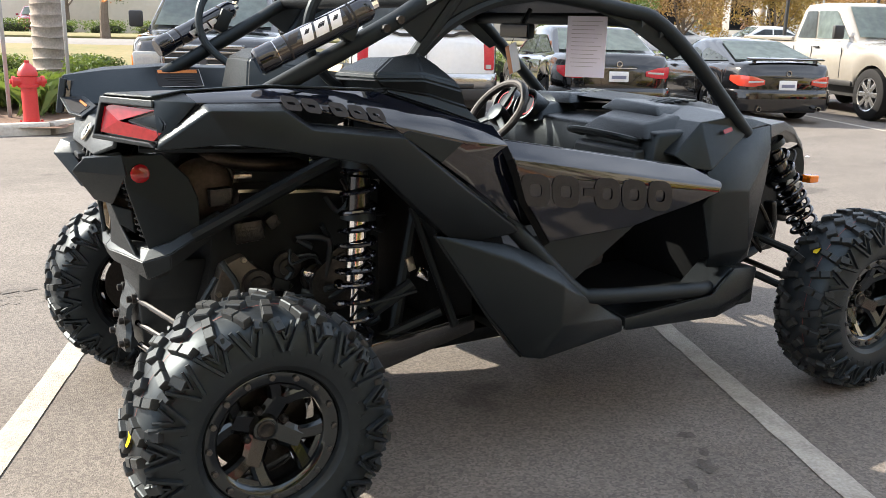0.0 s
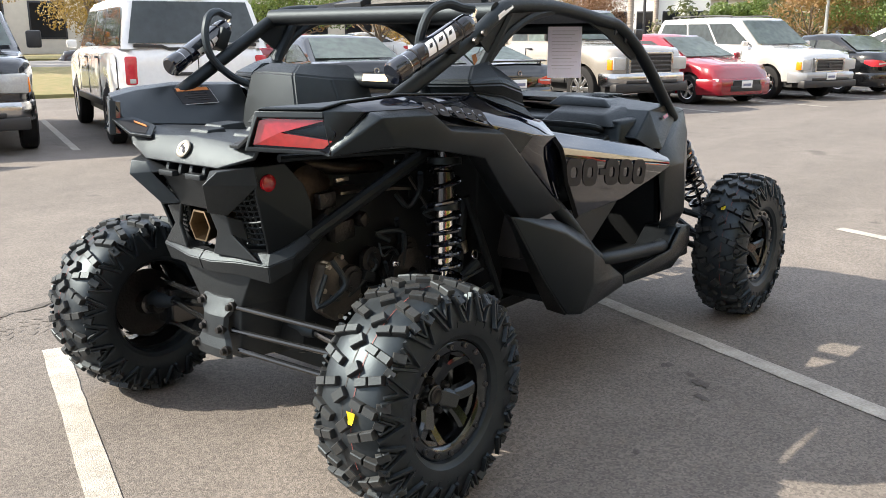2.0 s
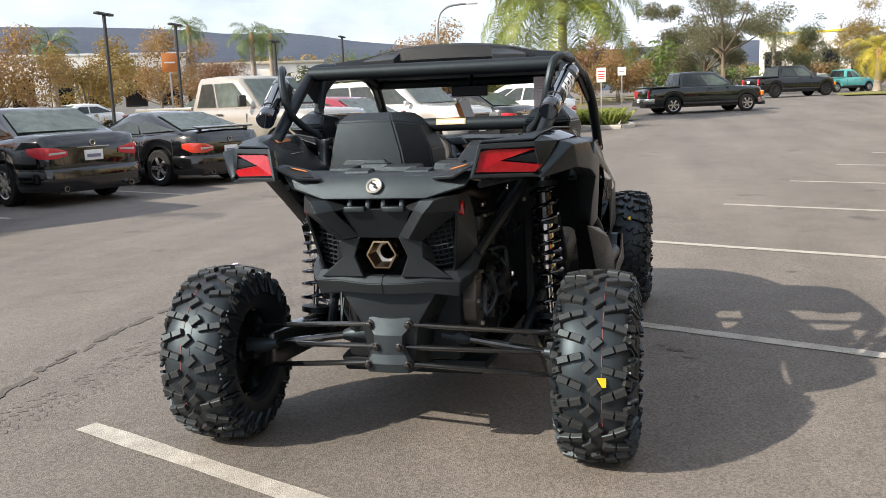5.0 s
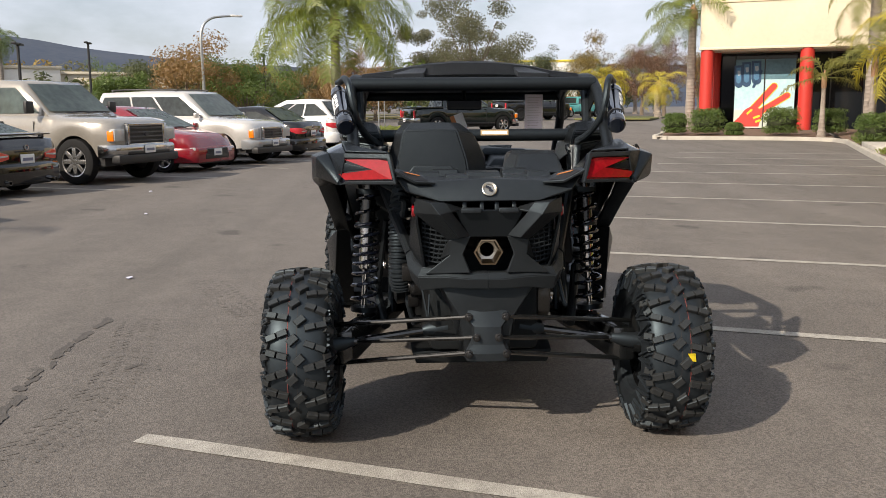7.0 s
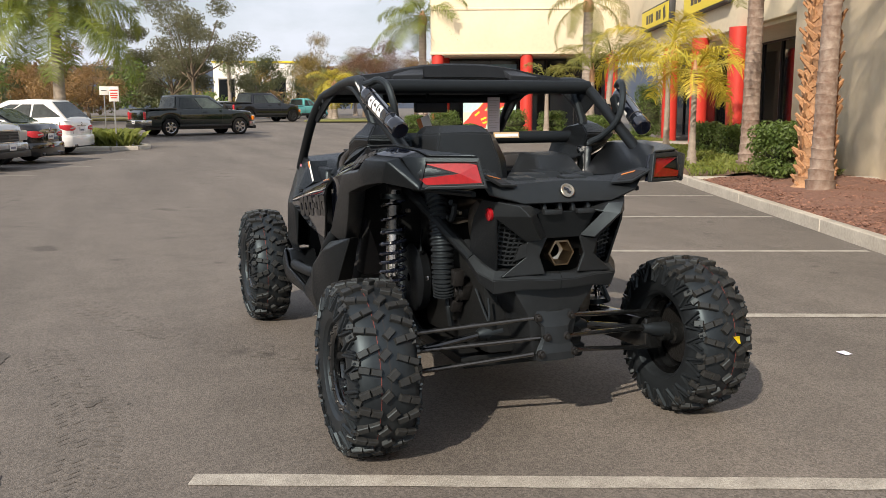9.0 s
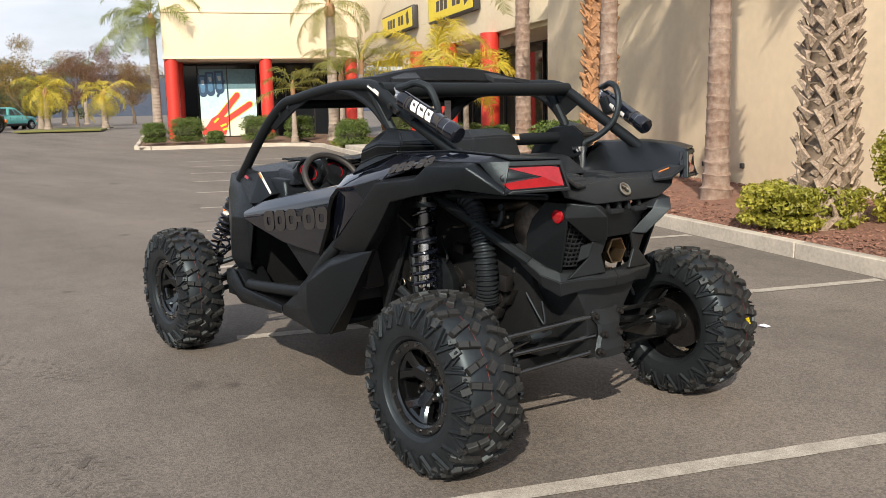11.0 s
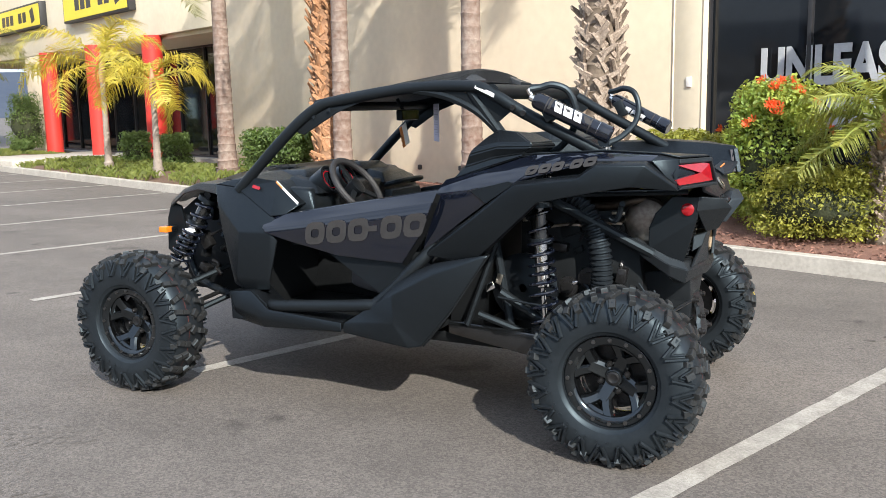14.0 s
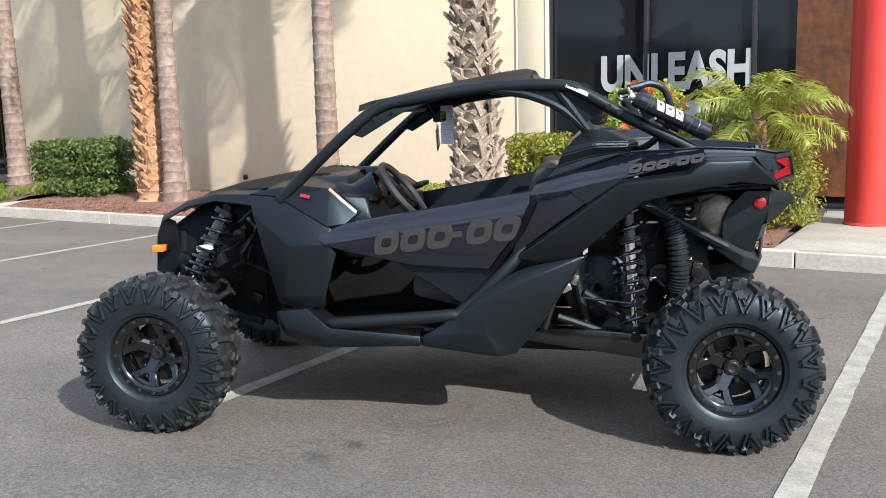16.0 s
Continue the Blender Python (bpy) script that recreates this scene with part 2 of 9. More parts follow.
TYRE_PRINT = mat("tyre_print", (0.104, 0.094, 0.085), 0.9, var=0.2, scale=6, bump=0.4, bscale=190)
INNER_BLACK = mat("black_inner_plastic", (0.0095, 0.0102, 0.0110), 0.45, var=0.25, scale=6, bump=0.1, bscale=300, spec=0.18)
SEAT_VINYL = mat("seat_vinyl", (0.022, 0.022, 0.024), 0.55, var=0.15, scale=10, bump=0.2, bscale=300)


# ---- mesh helpers ----
def link(name, bm, material, parent=None, label="", smooth=35, m=None):
    me = bpy.data.meshes.new(name)
    bm.to_mesh(me)
    bm.free()
    me.materials.append(material)
    if smooth:
        me.shade_smooth()
        me.set_sharp_from_angle(angle=radians(smooth))
    ob = new(name, me)
    ob.parent = parent
    if m is not None:
        ob.matrix_basis = m
    if label:
        tagged(ob, label)
    return ob


def part(name, bm, material, parent, label="", smooth=35, m=None):
    return link(name, bm, material, parent, label, smooth, m)


def thing(name, label, category, group="", m=None, kind=""):
    ob = new(name)
    ob.empty_display_size = 0.1
    ob.matrix_world = m if m is not None else Matrix()
    return tagged(ob, label, category, group, kind)


def box(bm, c, s, m=None, bev=0.0):
    """A box of size s round c, turned by m about its own middle."""
    t = Matrix.Translation(c) @ (m if m is not None else Matrix()) @ Matrix.Diagonal((*s, 1))
    vs = bmesh.ops.create_cube(bm, size=1, matrix=t)["verts"]
    if bev:
        es = list({e for v in vs for e in v.link_edges})
        bmesh.ops.bevel(bm, geom=es, offset=bev, segments=2, affect="EDGES", profile=0.5)
    return vs


def loop_faces(bm, rings, close=True, caps=True):
    """Skin rings of equal length into a surface."""
    vr = [[bm.verts.new(p) for p in r] for r in rings]
    k = len(vr[0])
    for a, b in zip(vr, vr[1:]):
        for i in range(k if close else k - 1):
            j = (i + 1) % k
            bm.faces.new((a[i], a[j], b[j], b[i]))
    if caps and close:
        bm.faces.new(vr[0][::-1])
        bm.faces.new(vr[-1])
    return vr


def smooth_path(pts, n=4):
    """Points on a Catmull-Rom curve through pts."""
    P = [Vector(p) for p in pts]
    P = [P[0] * 2 - P[1], *P, P[-1] * 2 - P[-2]]
    out = []
    for i in range(1, len(P) - 2):
        for k in range(n):
            t = k / n
            a, b, c, d = P[i - 1:i + 3]
            out.append(0.5 * ((2 * b) + (c - a) * t + (2 * a - 5 * b + 4 * c - d) * t * t + (3 * b - a - 3 * c + d) * t ** 3))
    return out + [P[-2]]


def tube(bm, pts, r, seg=10, taper=None, caps=True):
    """A round tube along pts; taper: radius factors along the way."""
    P = [Vector(p) for p in pts]
    rings, up = [], None
    for i, p in enumerate(P):
        d = (P[min(i + 1, len(P) - 1)] - P[max(i - 1, 0)]).normalized()
        if up is None:
            up = Vector((0, 0, 1)) if abs(d.z) < 0.9 else Vector((1, 0, 0))
        x = d.cross(up).normalized()
        up = x.cross(d).normalized()
        f = r * (taper[i] if taper else 1)
        rings.append([p + (x * math.cos(a) + up * math.sin(a)) * f for a in (2 * math.pi * k / seg for k in range(seg))])
    loop_faces(bm, rings, caps=caps)


def lathe(bm, prof, seg=32, axis="y", c=(0, 0, 0), caps=False):
    """Turn a profile of (along, radius) about an axis through c."""
    rings = []
    for a, r in prof:
        ring = []
        for k in range(seg):
            u, v = r * math.cos(2 * math.pi * k / seg), r * math.sin(2 * math.pi * k / seg)
            ring.append({"y": (c[0] + u, c[1] + a, c[2] + v), "x": (c[0] + a, c[1] + u, c[2] + v), "z": (c[0] + u, c[1] + v, c[2] + a)}[axis])
        rings.append(ring)
    loop_faces(bm, rings, caps=caps)


def fix(bm):
    bmesh.ops.recalc_face_normals(bm, faces=bm.faces)
    return bm


def shell(verts, faces, thick=0.012, bev=0.004, side=1):
    """A moulded panel: outer faces given by corners, with thickness and softened edges; side -1 mirrors it over y."""
    bm = bmesh.new()
    vs = [bm.verts.new((x, y * side, z)) for x, y, z in verts]
    for f in faces:
        bm.faces.new([vs[i] for i in f])
    fix(bm)
    ref = sum((v.co for v in bm.verts), Vector()) / len(bm.verts)
    out = sum((f.normal * f.calc_area() for f in bm.faces), Vector())
    if out.y * side * (1 if abs(ref.y) > 0.15 else 0) + (out.z if abs(ref.y) <= 0.15 else 0) < 0:
        bmesh.ops.reverse_faces(bm, faces=bm.faces)
    bmesh.ops.solidify(bm, geom=bm.faces[:], thickness=thick)
    fix(bm)
    if bev:
        es = [e for e in bm.edges if len(e.link_faces) == 2 and e.calc_face_angle(0) > 0.25]
        bmesh.ops.bevel(bm, geom=es, offset=bev, segments=2, affect="EDGES", profile=0.5)
    return bm


def block(bot, top, bev=0.008):
    """A closed solid between a lower and an upper outline with the same number of corners."""
    bm = bmesh.new()
    loop_faces(bm, [bot, top])
    fix(bm)
    if bev:
        bmesh.ops.bevel(bm, geom=[e for e in bm.edges if e.calc_face_angle(0) > 0.3], offset=bev, segments=2, affect="EDGES", profile=0.5)
    return bm


def prism(poly, y0, y1, bev=0.004):
    """A plate with an x-z outline between two y's."""
    return block([(x, y0, z) for x, z in poly], [(x, y1, z) for x, z in poly], bev)
# blue-tinted gloss on plastics, rubber, tube and alloy imitates the sky's cool reflection
for m in (PLASTIC, PLASTIC_GREY, FRAME, RUBBER, RUBBER_LUG, ALLOY, INNER_BLACK):
    m.node_tree.nodes["Principled BSDF"].inputs["Specular Tint"].default_value = (0.66, 0.86, 1.0, 1)

# ---- ground, markings, planters and buildings; x along the shop wall, y away from it ----
def rise(x, y):
    """The lot climbs a little in the distance."""
    d = math.hypot(x, y)
    u = min(1, max(0, (d - 24) / 45))
    return 0.55 * u * u * (3 - 2 * u)


def build_ground():
    bm = bmesh.new()
    radii = [0.0, 1.5, 3, 5, 8, 12, 17, 24, 30, 36, 44, 54, 66, 80, 110, 160, 260, 420, 800, 1500, 3000]
    seg = 64
    rings = []
    for r in radii[1:]:
        rings.append([bm.verts.new((r * math.cos(2 * math.pi * k / seg), r * math.sin(2 * math.pi * k / seg), rise(r, 0))) for k in range(seg)])
    mid = bm.verts.new((0, 0, 0))
    for k in range(seg):
        bm.faces.new((mid, rings[0][k], rings[0][(k + 1) % seg]))
    for a, b in zip(rings, rings[1:]):
        for k in range(seg):
            bm.faces.new((a[k], b[k], b[(k + 1) % seg], a[(k + 1) % seg]))
    g = link("ground", bm, ASPHALT, smooth=60)
    tagged(g, "grey-brown worn asphalt of a parking lot", "ground", kind="structure")


def line(x0, y0, x1, y1, w=0.10, jag=0.004, seed=0, nm="parking_line"):
    """A painted stripe with slightly ragged edges, lying on the asphalt."""
    rg = random.Random(seed)
    a, b = Vector((x0, y0, 0)), Vector((x1, y1, 0))
    d = (b - a).normalized()
    n = Vector((-d.y, d.x, 0))
    k = max(6, int((b - a).length / 0.12))
    bm = bmesh.new()
    rows = []
    for i in range(k + 1):
        p = a + (b - a) * i / k
        z = rise(p.x, p.y) + 0.004
        rows.append([bm.verts.new((p + n * (w / 2 + rg.uniform(-jag, jag))).to_tuple()[:2] + (z,)), bm.verts.new((p - n * (w / 2 + rg.uniform(-jag, jag))).to_tuple()[:2] + (z,))])
    for r, s in zip(rows, rows[1:]):
        bm.faces.new((r[0], r[1], s[1], s[0]))
    bmesh.ops.recalc_face_normals(bm, faces=bm.faces)
    ob = link(nm, bm, PAINT_LINE, smooth=0, m=SITE)
    tagged(ob, "white painted parking stripe on the asphalt", "road marking", "parking stripes", "structure")


def build_markings():
    for i in range(11):
        x = -0.62 + 2.8 * i
        line(x, -3.72, x + 0.0, 1.38, 0.105, seed=i)
    for i in range(-2, 9):
        x = 0.42 + 2.93 * i
        line(x, 9.6, x, 14.6, 0.10, seed=40 + i)
    rg = random.Random(9)
    # bright scraps lying about
    for x, y in ((9.1, 8.9), (-2.9, 5.6), (1.2, -1.9), (6.3, 6.8), (2.4, 3.9)):
        bm = bmesh.new()
        bmesh.ops.create_icosphere(bm, subdivisions=1, radius=0.042)
        for v in bm.verts:
            v.co = Vector((v.co.x * rg.uniform(0.5, 1.4), v.co.y * rg.uniform(0.4, 0.9), v.co.z * 0.25 * rg.uniform(0.4, 1.3) + 0.012))
        tagged(link("paper_scrap", bm, PAPER, smooth=0, m=SITE @ pose(x, y, rise(x, y), 0, 0, rg.uniform(0, 180))), "crumpled white paper scrap on the asphalt", "litter", "paper scraps")


SEALED = mat("crack_seal", (0.078, 0.070, 0.063), 0.85, var=0.35, scale=9, bump=0.4, bscale=190)
SOIL = mat("soil", (0.105, 0.066, 0.045), 0.95, alpha2=(0.16, 0.10, 0.07), scale=6, bump=0.8, bscale=60)
LAWN = mat("lawn_ground", (0.085, 0.105, 0.030), 0.95, alpha2=(0.17, 0.16, 0.06), scale=4, bump=0.8, bscale=60)
DRY_GRASS = mat("dry_grass_ground", (0.22, 0.17, 0.085), 0.95, alpha2=(0.12, 0.13, 0.045), scale=0.5, bump=0.6, bscale=30)
ROAD = mat("far_road", (0.17, 0.165, 0.16), 0.85, var=0.1, scale=0.3)
WHITE_WALL = mat("white_wall", (0.72, 0.70, 0.66), 0.85, var=0.05, scale=0.5)
CREAM_WALL = mat("cream_wall", (0.58, 0.52, 0.42), 0.85, var=0.06, scale=0.5)
SIGN_YELLOW = mat("sign_yellow", (0.72, 0.58, 0.04), 0.45, var=0.05, scale=4)
SIGN_DARK = mat("sign_dark", (0.03, 0.03, 0.032), 0.5, var=0.1)
BLUE_POSTER = mat("poster_blue", (0.36, 0.58, 0.66), 0.5, alpha2=(0.55, 0.72, 0.74), scale=0.7)
TEAL_PRINT = mat("poster_teal", (0.065, 0.15, 0.19), 0.5, alpha2=(0.12, 0.24, 0.29), scale=0.8)
CREAM_PRINT = mat("poster_cream", (0.50, 0.60, 0.56), 0.5, alpha2=(0.66, 0.66, 0.52), scale=0.6)
BLUE_PRINT = mat("poster_mid_blue", (0.06, 0.17, 0.30), 0.5, var=0.3, scale=3)
PLATE_WHITE = mat("poster_pale_mark", (0.34, 0.42, 0.48), 0.5, var=0.2, scale=5)
NAVY = mat("poster_navy", (0.02, 0.06, 0.13), 0.5, var=0.3, scale=3)
POSTER_RED = mat("poster_red", (0.62, 0.05, 0.04), 0.5, var=0.15, scale=3)
POSTER_BROWN = mat("poster_brown", (0.022, 0.012, 0.008), 0.5, alpha2=(0.20, 0.070, 0.022), scale=1.1)
MULLION = mat("dark_mullion", (0.02, 0.02, 0.022), 0.4, var=0.1)
HYDRANT_RED = mat("hydrant_red", (0.50, 0.03, 0.03), 0.45, var=0.12, scale=9, coat=0.2)
GALV = mat("galvanised", (0.35, 0.36, 0.36), 0.45, metal=0.7, var=0.1)
# blue of the distance haze is mixed into the hill colour
HILL = mat("haze_blue_hill", (0.030, 0.045, 0.078), 1.0, alpha2=(0.052, 0.066, 0.092), scale=0.02)


def plate(name, c, s, material, label, category, group="", kind="", bev=0.006, m=None):
    """One box as a thing of its own, in the site's axes."""
    bm = bmesh.new()
    box(bm, (0, 0, 0), s, None, bev)
    ob = link(name, bm, material, smooth=30, m=SITE @ Matrix.Translation(c) @ (m if m is not None else Matrix()))
    return tagged(ob, label, category, group, kind)


def kerb(name, pts, h=0.15, w=0.16):
    """A concrete kerb along pts with joints every three metres; each stone is a part."""
    th = thing(name, "pale worn concrete kerb along the planter", "kerb", m=SITE, kind="structure")
    P = [Vector((x, y, 0)) for x, y in pts]
    for a, b in zip(P, P[1:]):
        n = max(1, round((b - a).length / 3.0))
        d = (b - a) / n
        ang = math.atan2(d.y, d.x)
        for i in range(n):
            c = a + d * (i + 0.5)
            z = rise(c.x, c.y)
            bm = bmesh.new()
            ln = d.length - 0.012
            prof = [(-w / 2, -0.05), (w / 2, -0.05), (w / 2, h), (-w / 2 + 0.03, h), (-w / 2, h - 0.035)]
            loop_faces(bm, [[(-ln / 2, y, q) for y, q in prof], [(ln / 2, y, q) for y, q in prof]])
            fix(bm)
            bmesh.ops.bevel(bm, geom=[e for e in bm.edges if e.calc_face_angle(0) > 0.3], offset=0.008, segments=1, affect="EDGES")
            part("kerb_stone", bm, CONCRETE, th, m=Matrix.Translation((c.x, c.y, z)) @ Matrix.Rotation(ang, 4, "Z"))
    return th


def bed(name, poly, material, label, z=0.12, mound=0.10, step=0.5, wob=0.025, seed=1):
    """A planted bed inside a polygon of site points: an uneven sheet."""
    rg = random.Random(seed)
    x0, x1 = min(p[0] for p in poly), max(p[0] for p in poly)
    y0, y1 = min(p[1] for p in poly), max(p[1] for p in poly)
    bm = bmesh.new()
    nx, ny = max(2, int((x1 - x0) / step)), max(2, int((y1 - y0) / step))
    g = [[bm.verts.new((x0 + (x1 - x0) * i / nx, y0 + (y1 - y0) * j / ny, z + rise(x0 + (x1 - x0) * i / nx, y0) + mound * math.sin(math.pi * j / ny) + (rg.uniform(-wob, wob) if 0 < j < ny else 0))) for j in range(ny + 1)] for i in range(nx + 1)]
    for i in range(nx):
        for j in range(ny):
            bm.faces.new((g[i][j], g[i + 1][j], g[i + 1][j + 1], g[i][j + 1]))
    ob = link(name, bm, material, smooth=60, m=SITE)
    return tagged(ob, label, "planting bed", kind="structure")


def chips(name, x0, x1, y0, y1, n, material, label, z=0.15, seed=3, size=(0.02, 0.06)):
    """Bark chips strewn on a bed, one joined mesh."""
    rg = random.Random(seed)
    vs, fs = [], []
    for _ in range(n):
        x, y = rg.uniform(x0, x1), rg.uniform(y0, y1)
        u = (y - y0) / (y1 - y0)
        c = Vector((x, y, z + 0.10 * math.sin(math.pi * u) + rg.uniform(-0.01, 0.02)))
        m = Euler((rg.uniform(-0.6, 0.6), rg.uniform(-0.6, 0.6), rg.uniform(0, 6.3))).to_matrix()
        l, w, h = rg.uniform(*size), rg.uniform(0.008, 0.02), rg.uniform(0.004, 0.01)
        k = len(vs)
        for sx, sy, sz in ((-1, -1, 0), (1, -1, 0), (1, 1, 0), (-1, 1, 0), (-0.7, 0, 1), (0.7, 0, 1)):
            vs.append(tuple(c + m @ Vector((sx * l / 2, sy * w / 2, sz * h))))
        fs += [(k, k + 1, k + 5, k + 4), (k + 3, k + 4, k + 5, k + 2), (k + 1, k + 2, k + 5), (k, k + 4, k + 3)]
    me = bpy.data.meshes.new(name)
    me.from_pydata(vs, [], fs)
    me.materials.append(material)
    ob = new(name, me)
    ob.matrix_basis = SITE
    return tagged(ob, label, "bark mulch", kind="stuff")


def wall_block(name, x0, x1, y0, y1, z0, z1, material, label):
    return plate(name, ((x0 + x1) / 2, (y0 + y1) / 2, (z0 + z1) / 2), (x1 - x0, y1 - y0, z1 - z0), material, label, "wall", kind="structure", bev=0.02)


def column(x, y, z1, r=0.27):
    bm = bmesh.new()
    lathe(bm, [(0.0, r + 0.02), (0.05, r + 0.02), (0.07, r), (z1, r)], 28, axis="z", caps=True)
    ob = link("red_column", bm, RED_PAINT, m=SITE @ pose(x, y, 0.1))
    tagged(ob, "round red painted column of the shop front", "column", "red columns", "structure")


def window_wall(name, x0, x1, y, z0, z1, n, label, deep=0.06, m=None):
    """A glazed front: dark panes between slim frame members, in the plane y of the site or of m."""
    th = thing(name, label, "window", m=SITE @ (m if m is not None else Matrix()), kind="structure")
    for i in range(n + 1):
        x = x0 + (x1 - x0) * i / n
        bm = bmesh.new()
        box(bm, (x, y, (z0 + z1) / 2), (0.055, deep + 0.04, z1 - z0), None, 0.004)
        part("mullion", bm, MULLION, th)
    for z in (z0 + 0.03, z1 - 0.03):
        bm = bmesh.new()
        box(bm, ((x0 + x1) / 2, y, z), (x1 - x0, deep + 0.03, 0.06), None, 0.004)
        part("rail", bm, MULLION, th)
    for i in range(n):
        a, b = x0 + (x1 - x0) * i / n + 0.03, x0 + (x1 - x0) * (i + 1) / n - 0.03
        bm = bmesh.new()
        box(bm, ((a + b) / 2, y - 0.02, (z0 + z1) / 2), (b - a, 0.012, z1 - z0 - 0.12))
        part("pane", bm, DARK_GLASS, th)
    return th


def lettering(text, height, length, material, m, name, label):
    """Words in the built-in font, squeezed to a length, as raised vinyl."""
    cu = bpy.data.curves.new(name, "FONT")
    cu.body, cu.size, cu.extrude = text, 1.0, 0.004
    cu.offset = 0.040
    tmp = bpy.data.objects.new(name, cu)
    scene.collection.objects.link(tmp)
    bpy.context.view_layer.update()
    me = bpy.data.meshes.new_from_object(tmp.evaluated_get(bpy.context.evaluated_depsgraph_get()))
    bpy.data.objects.remove(tmp)
    lo = [min(v.co[i] for v in me.vertices) for i in range(2)]
    hi = [max(v.co[i] for v in me.vertices) for i in range(2)]
    for v in me.vertices:
        v.co.x = (v.co.x - lo[0]) / (hi[0] - lo[0]) * length
        v.co.y = (v.co.y - lo[1]) / (hi[1] - lo[1]) * height
    me.materials.clear()
    me.materials.append(material)
    ob = new(name, me)
    ob.matrix_basis = m
    return tagged(ob, label, "lettering")


def build_shop():
    WY = -7.20
    # long blank wall, and what stands over the openings
    wall_block("wall_south", 4.20, 17.0, WY - 0.35, WY, 0.0, 7.2, STUCCO, "plain beige stucco shop wall with palm shadows")
    wall_block("wall_lintel", -6.0, 4.20, WY - 0.35, WY, 3.6, 7.2, STUCCO_PALE, "beige stucco band over the shop window")
    wall_block("wall_fascia", 17.0, 40.5, WY - 0.35, WY, 3.55, 7.2, STUCCO_PALE, "pale stucco fascia over the shop front")
    wall_block("wall_pier", 29.6, 31.6, WY - 0.35, WY - 0.02, 0.0, 3.55, STUCCO, "beige stucco pier between shop windows")
    wall_block("wall_return", 4.20, 4.66, WY, WY + 0.006, 0.0, 7.2, STUCCO_PALE, "narrow pale edge of the stucco wall")
    # poster window
    window_wall("window_1", -5.6, 4.20, WY - 0.16, 0.15, 3.6, 7, "large dark shop window with white words on the glass")
    plate("soffit", (27.5, WY - 1.2, 3.50), (21.0, 2.0, 0.10), STUCCO_PALE, "pale soffit over the recessed shop front", "soffit", kind="structure")
    window_wall("window_2", 17.0, 37.5, WY - 2.1, 0.15, 3.45, 12, "dark recessed glazed shop front")
    wall_block("wall_jamb", 16.65, 17.0, WY - 2.3, WY - 0.35, 0.0, 3.55, STUCCO, "stucco jamb beside the recessed shop front")
    for x in (20.9, 24.9, 28.9):
        column(x, WY + 0.10, 3.45)
    column(-0.12, -6.05, 4.2, 0.24)
    # words on the poster window
    flip = pose(0, 0, 0, 90, 0, 180)
    lettering("UNLEASH", 0.50, 2.02, WHITE_LETTER, SITE @ pose(3.43, WY - 0.125, 1.66) @ flip, "window_word", "bold white words on the dark shop window")
    for i, w in enumerate((0.22, 0.24, 0.24, 0.10, 0.24, 0.24)):
        plate("window_bar", (2.70 - (0, 0.26, 0.54, 0.76, 0.96, 1.24)[i] - w / 2 + 0.11, WY - 0.130, 1.31), (w, 0.008, 0.42), WHITE_LETTER, "white letter-sized bar on the dark shop window", "sign", "window bars", bev=0)
    plate("window_poster", (0.32, WY - 0.128, 1.9), (1.15, 0.006, 3.2), POSTER_BROWN, "brown and orange poster on the shop window", "poster", bev=0)
    plate("wall_socket", (4.40, WY + 0.018, 1.76), (0.08, 0.024, 0.14), WHITE_WALL, "small white box on the stucco wall", "wall box")
    for x, z in ((8.95, 0.42), (10.05, 0.40)):
        plate("wall_tap", (x, WY + 0.03, z), (0.07, 0.06, 0.09), SIGN_DARK, "small metal tap on the stucco wall", "tap", "wall taps", bev=0.015)
    # signs over the shop front, their marks as plain shapes
    for x0, x1, z0, z1 in ((21.9, 26.8, 4.32, 5.28), (28.9, 33.9, 4.42, 5.25)):
        sg = thing("shop_sign", "yellow shop sign with dark border on the fascia", "sign", "yellow shop signs", SITE)
        bm = bmesh.new()
        box(bm, ((x0 + x1) / 2, WY + 0.12, (z0 + z1) / 2), (x1 - x0, 0.22, z1 - z0), None, 0.02)
        part("sign_box", bm, SIGN_DARK, sg)
        bm = bmesh.new()
        box(bm, ((x0 + x1) / 2, WY + 0.235, (z0 + z1) / 2), (x1 - x0 - 0.16, 0.012, z1 - z0 - 0.14))
        part("sign_face", bm, SIGN_YELLOW, sg)
        for i in range(6):
            if i == 3:
                continue
            bm = bmesh.new()
            box(bm, (x1 - 1.2 - i * 0.45, WY + 0.243, (z0 + z1) / 2), (0.34, 0.008, 0.34))
            part("sign_mark", bm, SIGN_DARK, sg)
        bm = bmesh.new()
        box(bm, (x0 + 0.75, WY + 0.243, (z0 + z1) / 2), (0.34, 0.008, 0.46), Matrix.Rotation(0.3, 4, "Y"))
        part("sign_mark", bm, SIGN_DARK, sg)
    # wing across the end, with the big poster behind its columns
    WX = 40.5
    wall_block("wing_fascia", WX, WX + 0.4, -7.2, 2.0, 3.98, 9.0, STUCCO_PALE, "pale stucco upper wall of the shop wing")
    wall_block("wing_side", WX + 0.4, WX + 14, 1.65, 2.0, 3.98, 9.0, STUCCO_PALE, "pale stucco end of the shop wing")
    wall_block("wing_band", WX - 0.05, WX, -7.2, 2.03, 6.10, 6.22, STUCCO, "beige ledge along the shop wing")
    wall_block("wing_drip", WX - 0.04, WX, -7.2, 2.03, 3.98, 4.10, STUCCO, "beige lower edge of the shop wing")
    plate("wing_soffit", (WX + 1.6, -2.6, 3.96), (3.0, 9.1, 0.08), STUCCO_PALE, "pale soffit of the shop wing", "soffit", kind="structure")
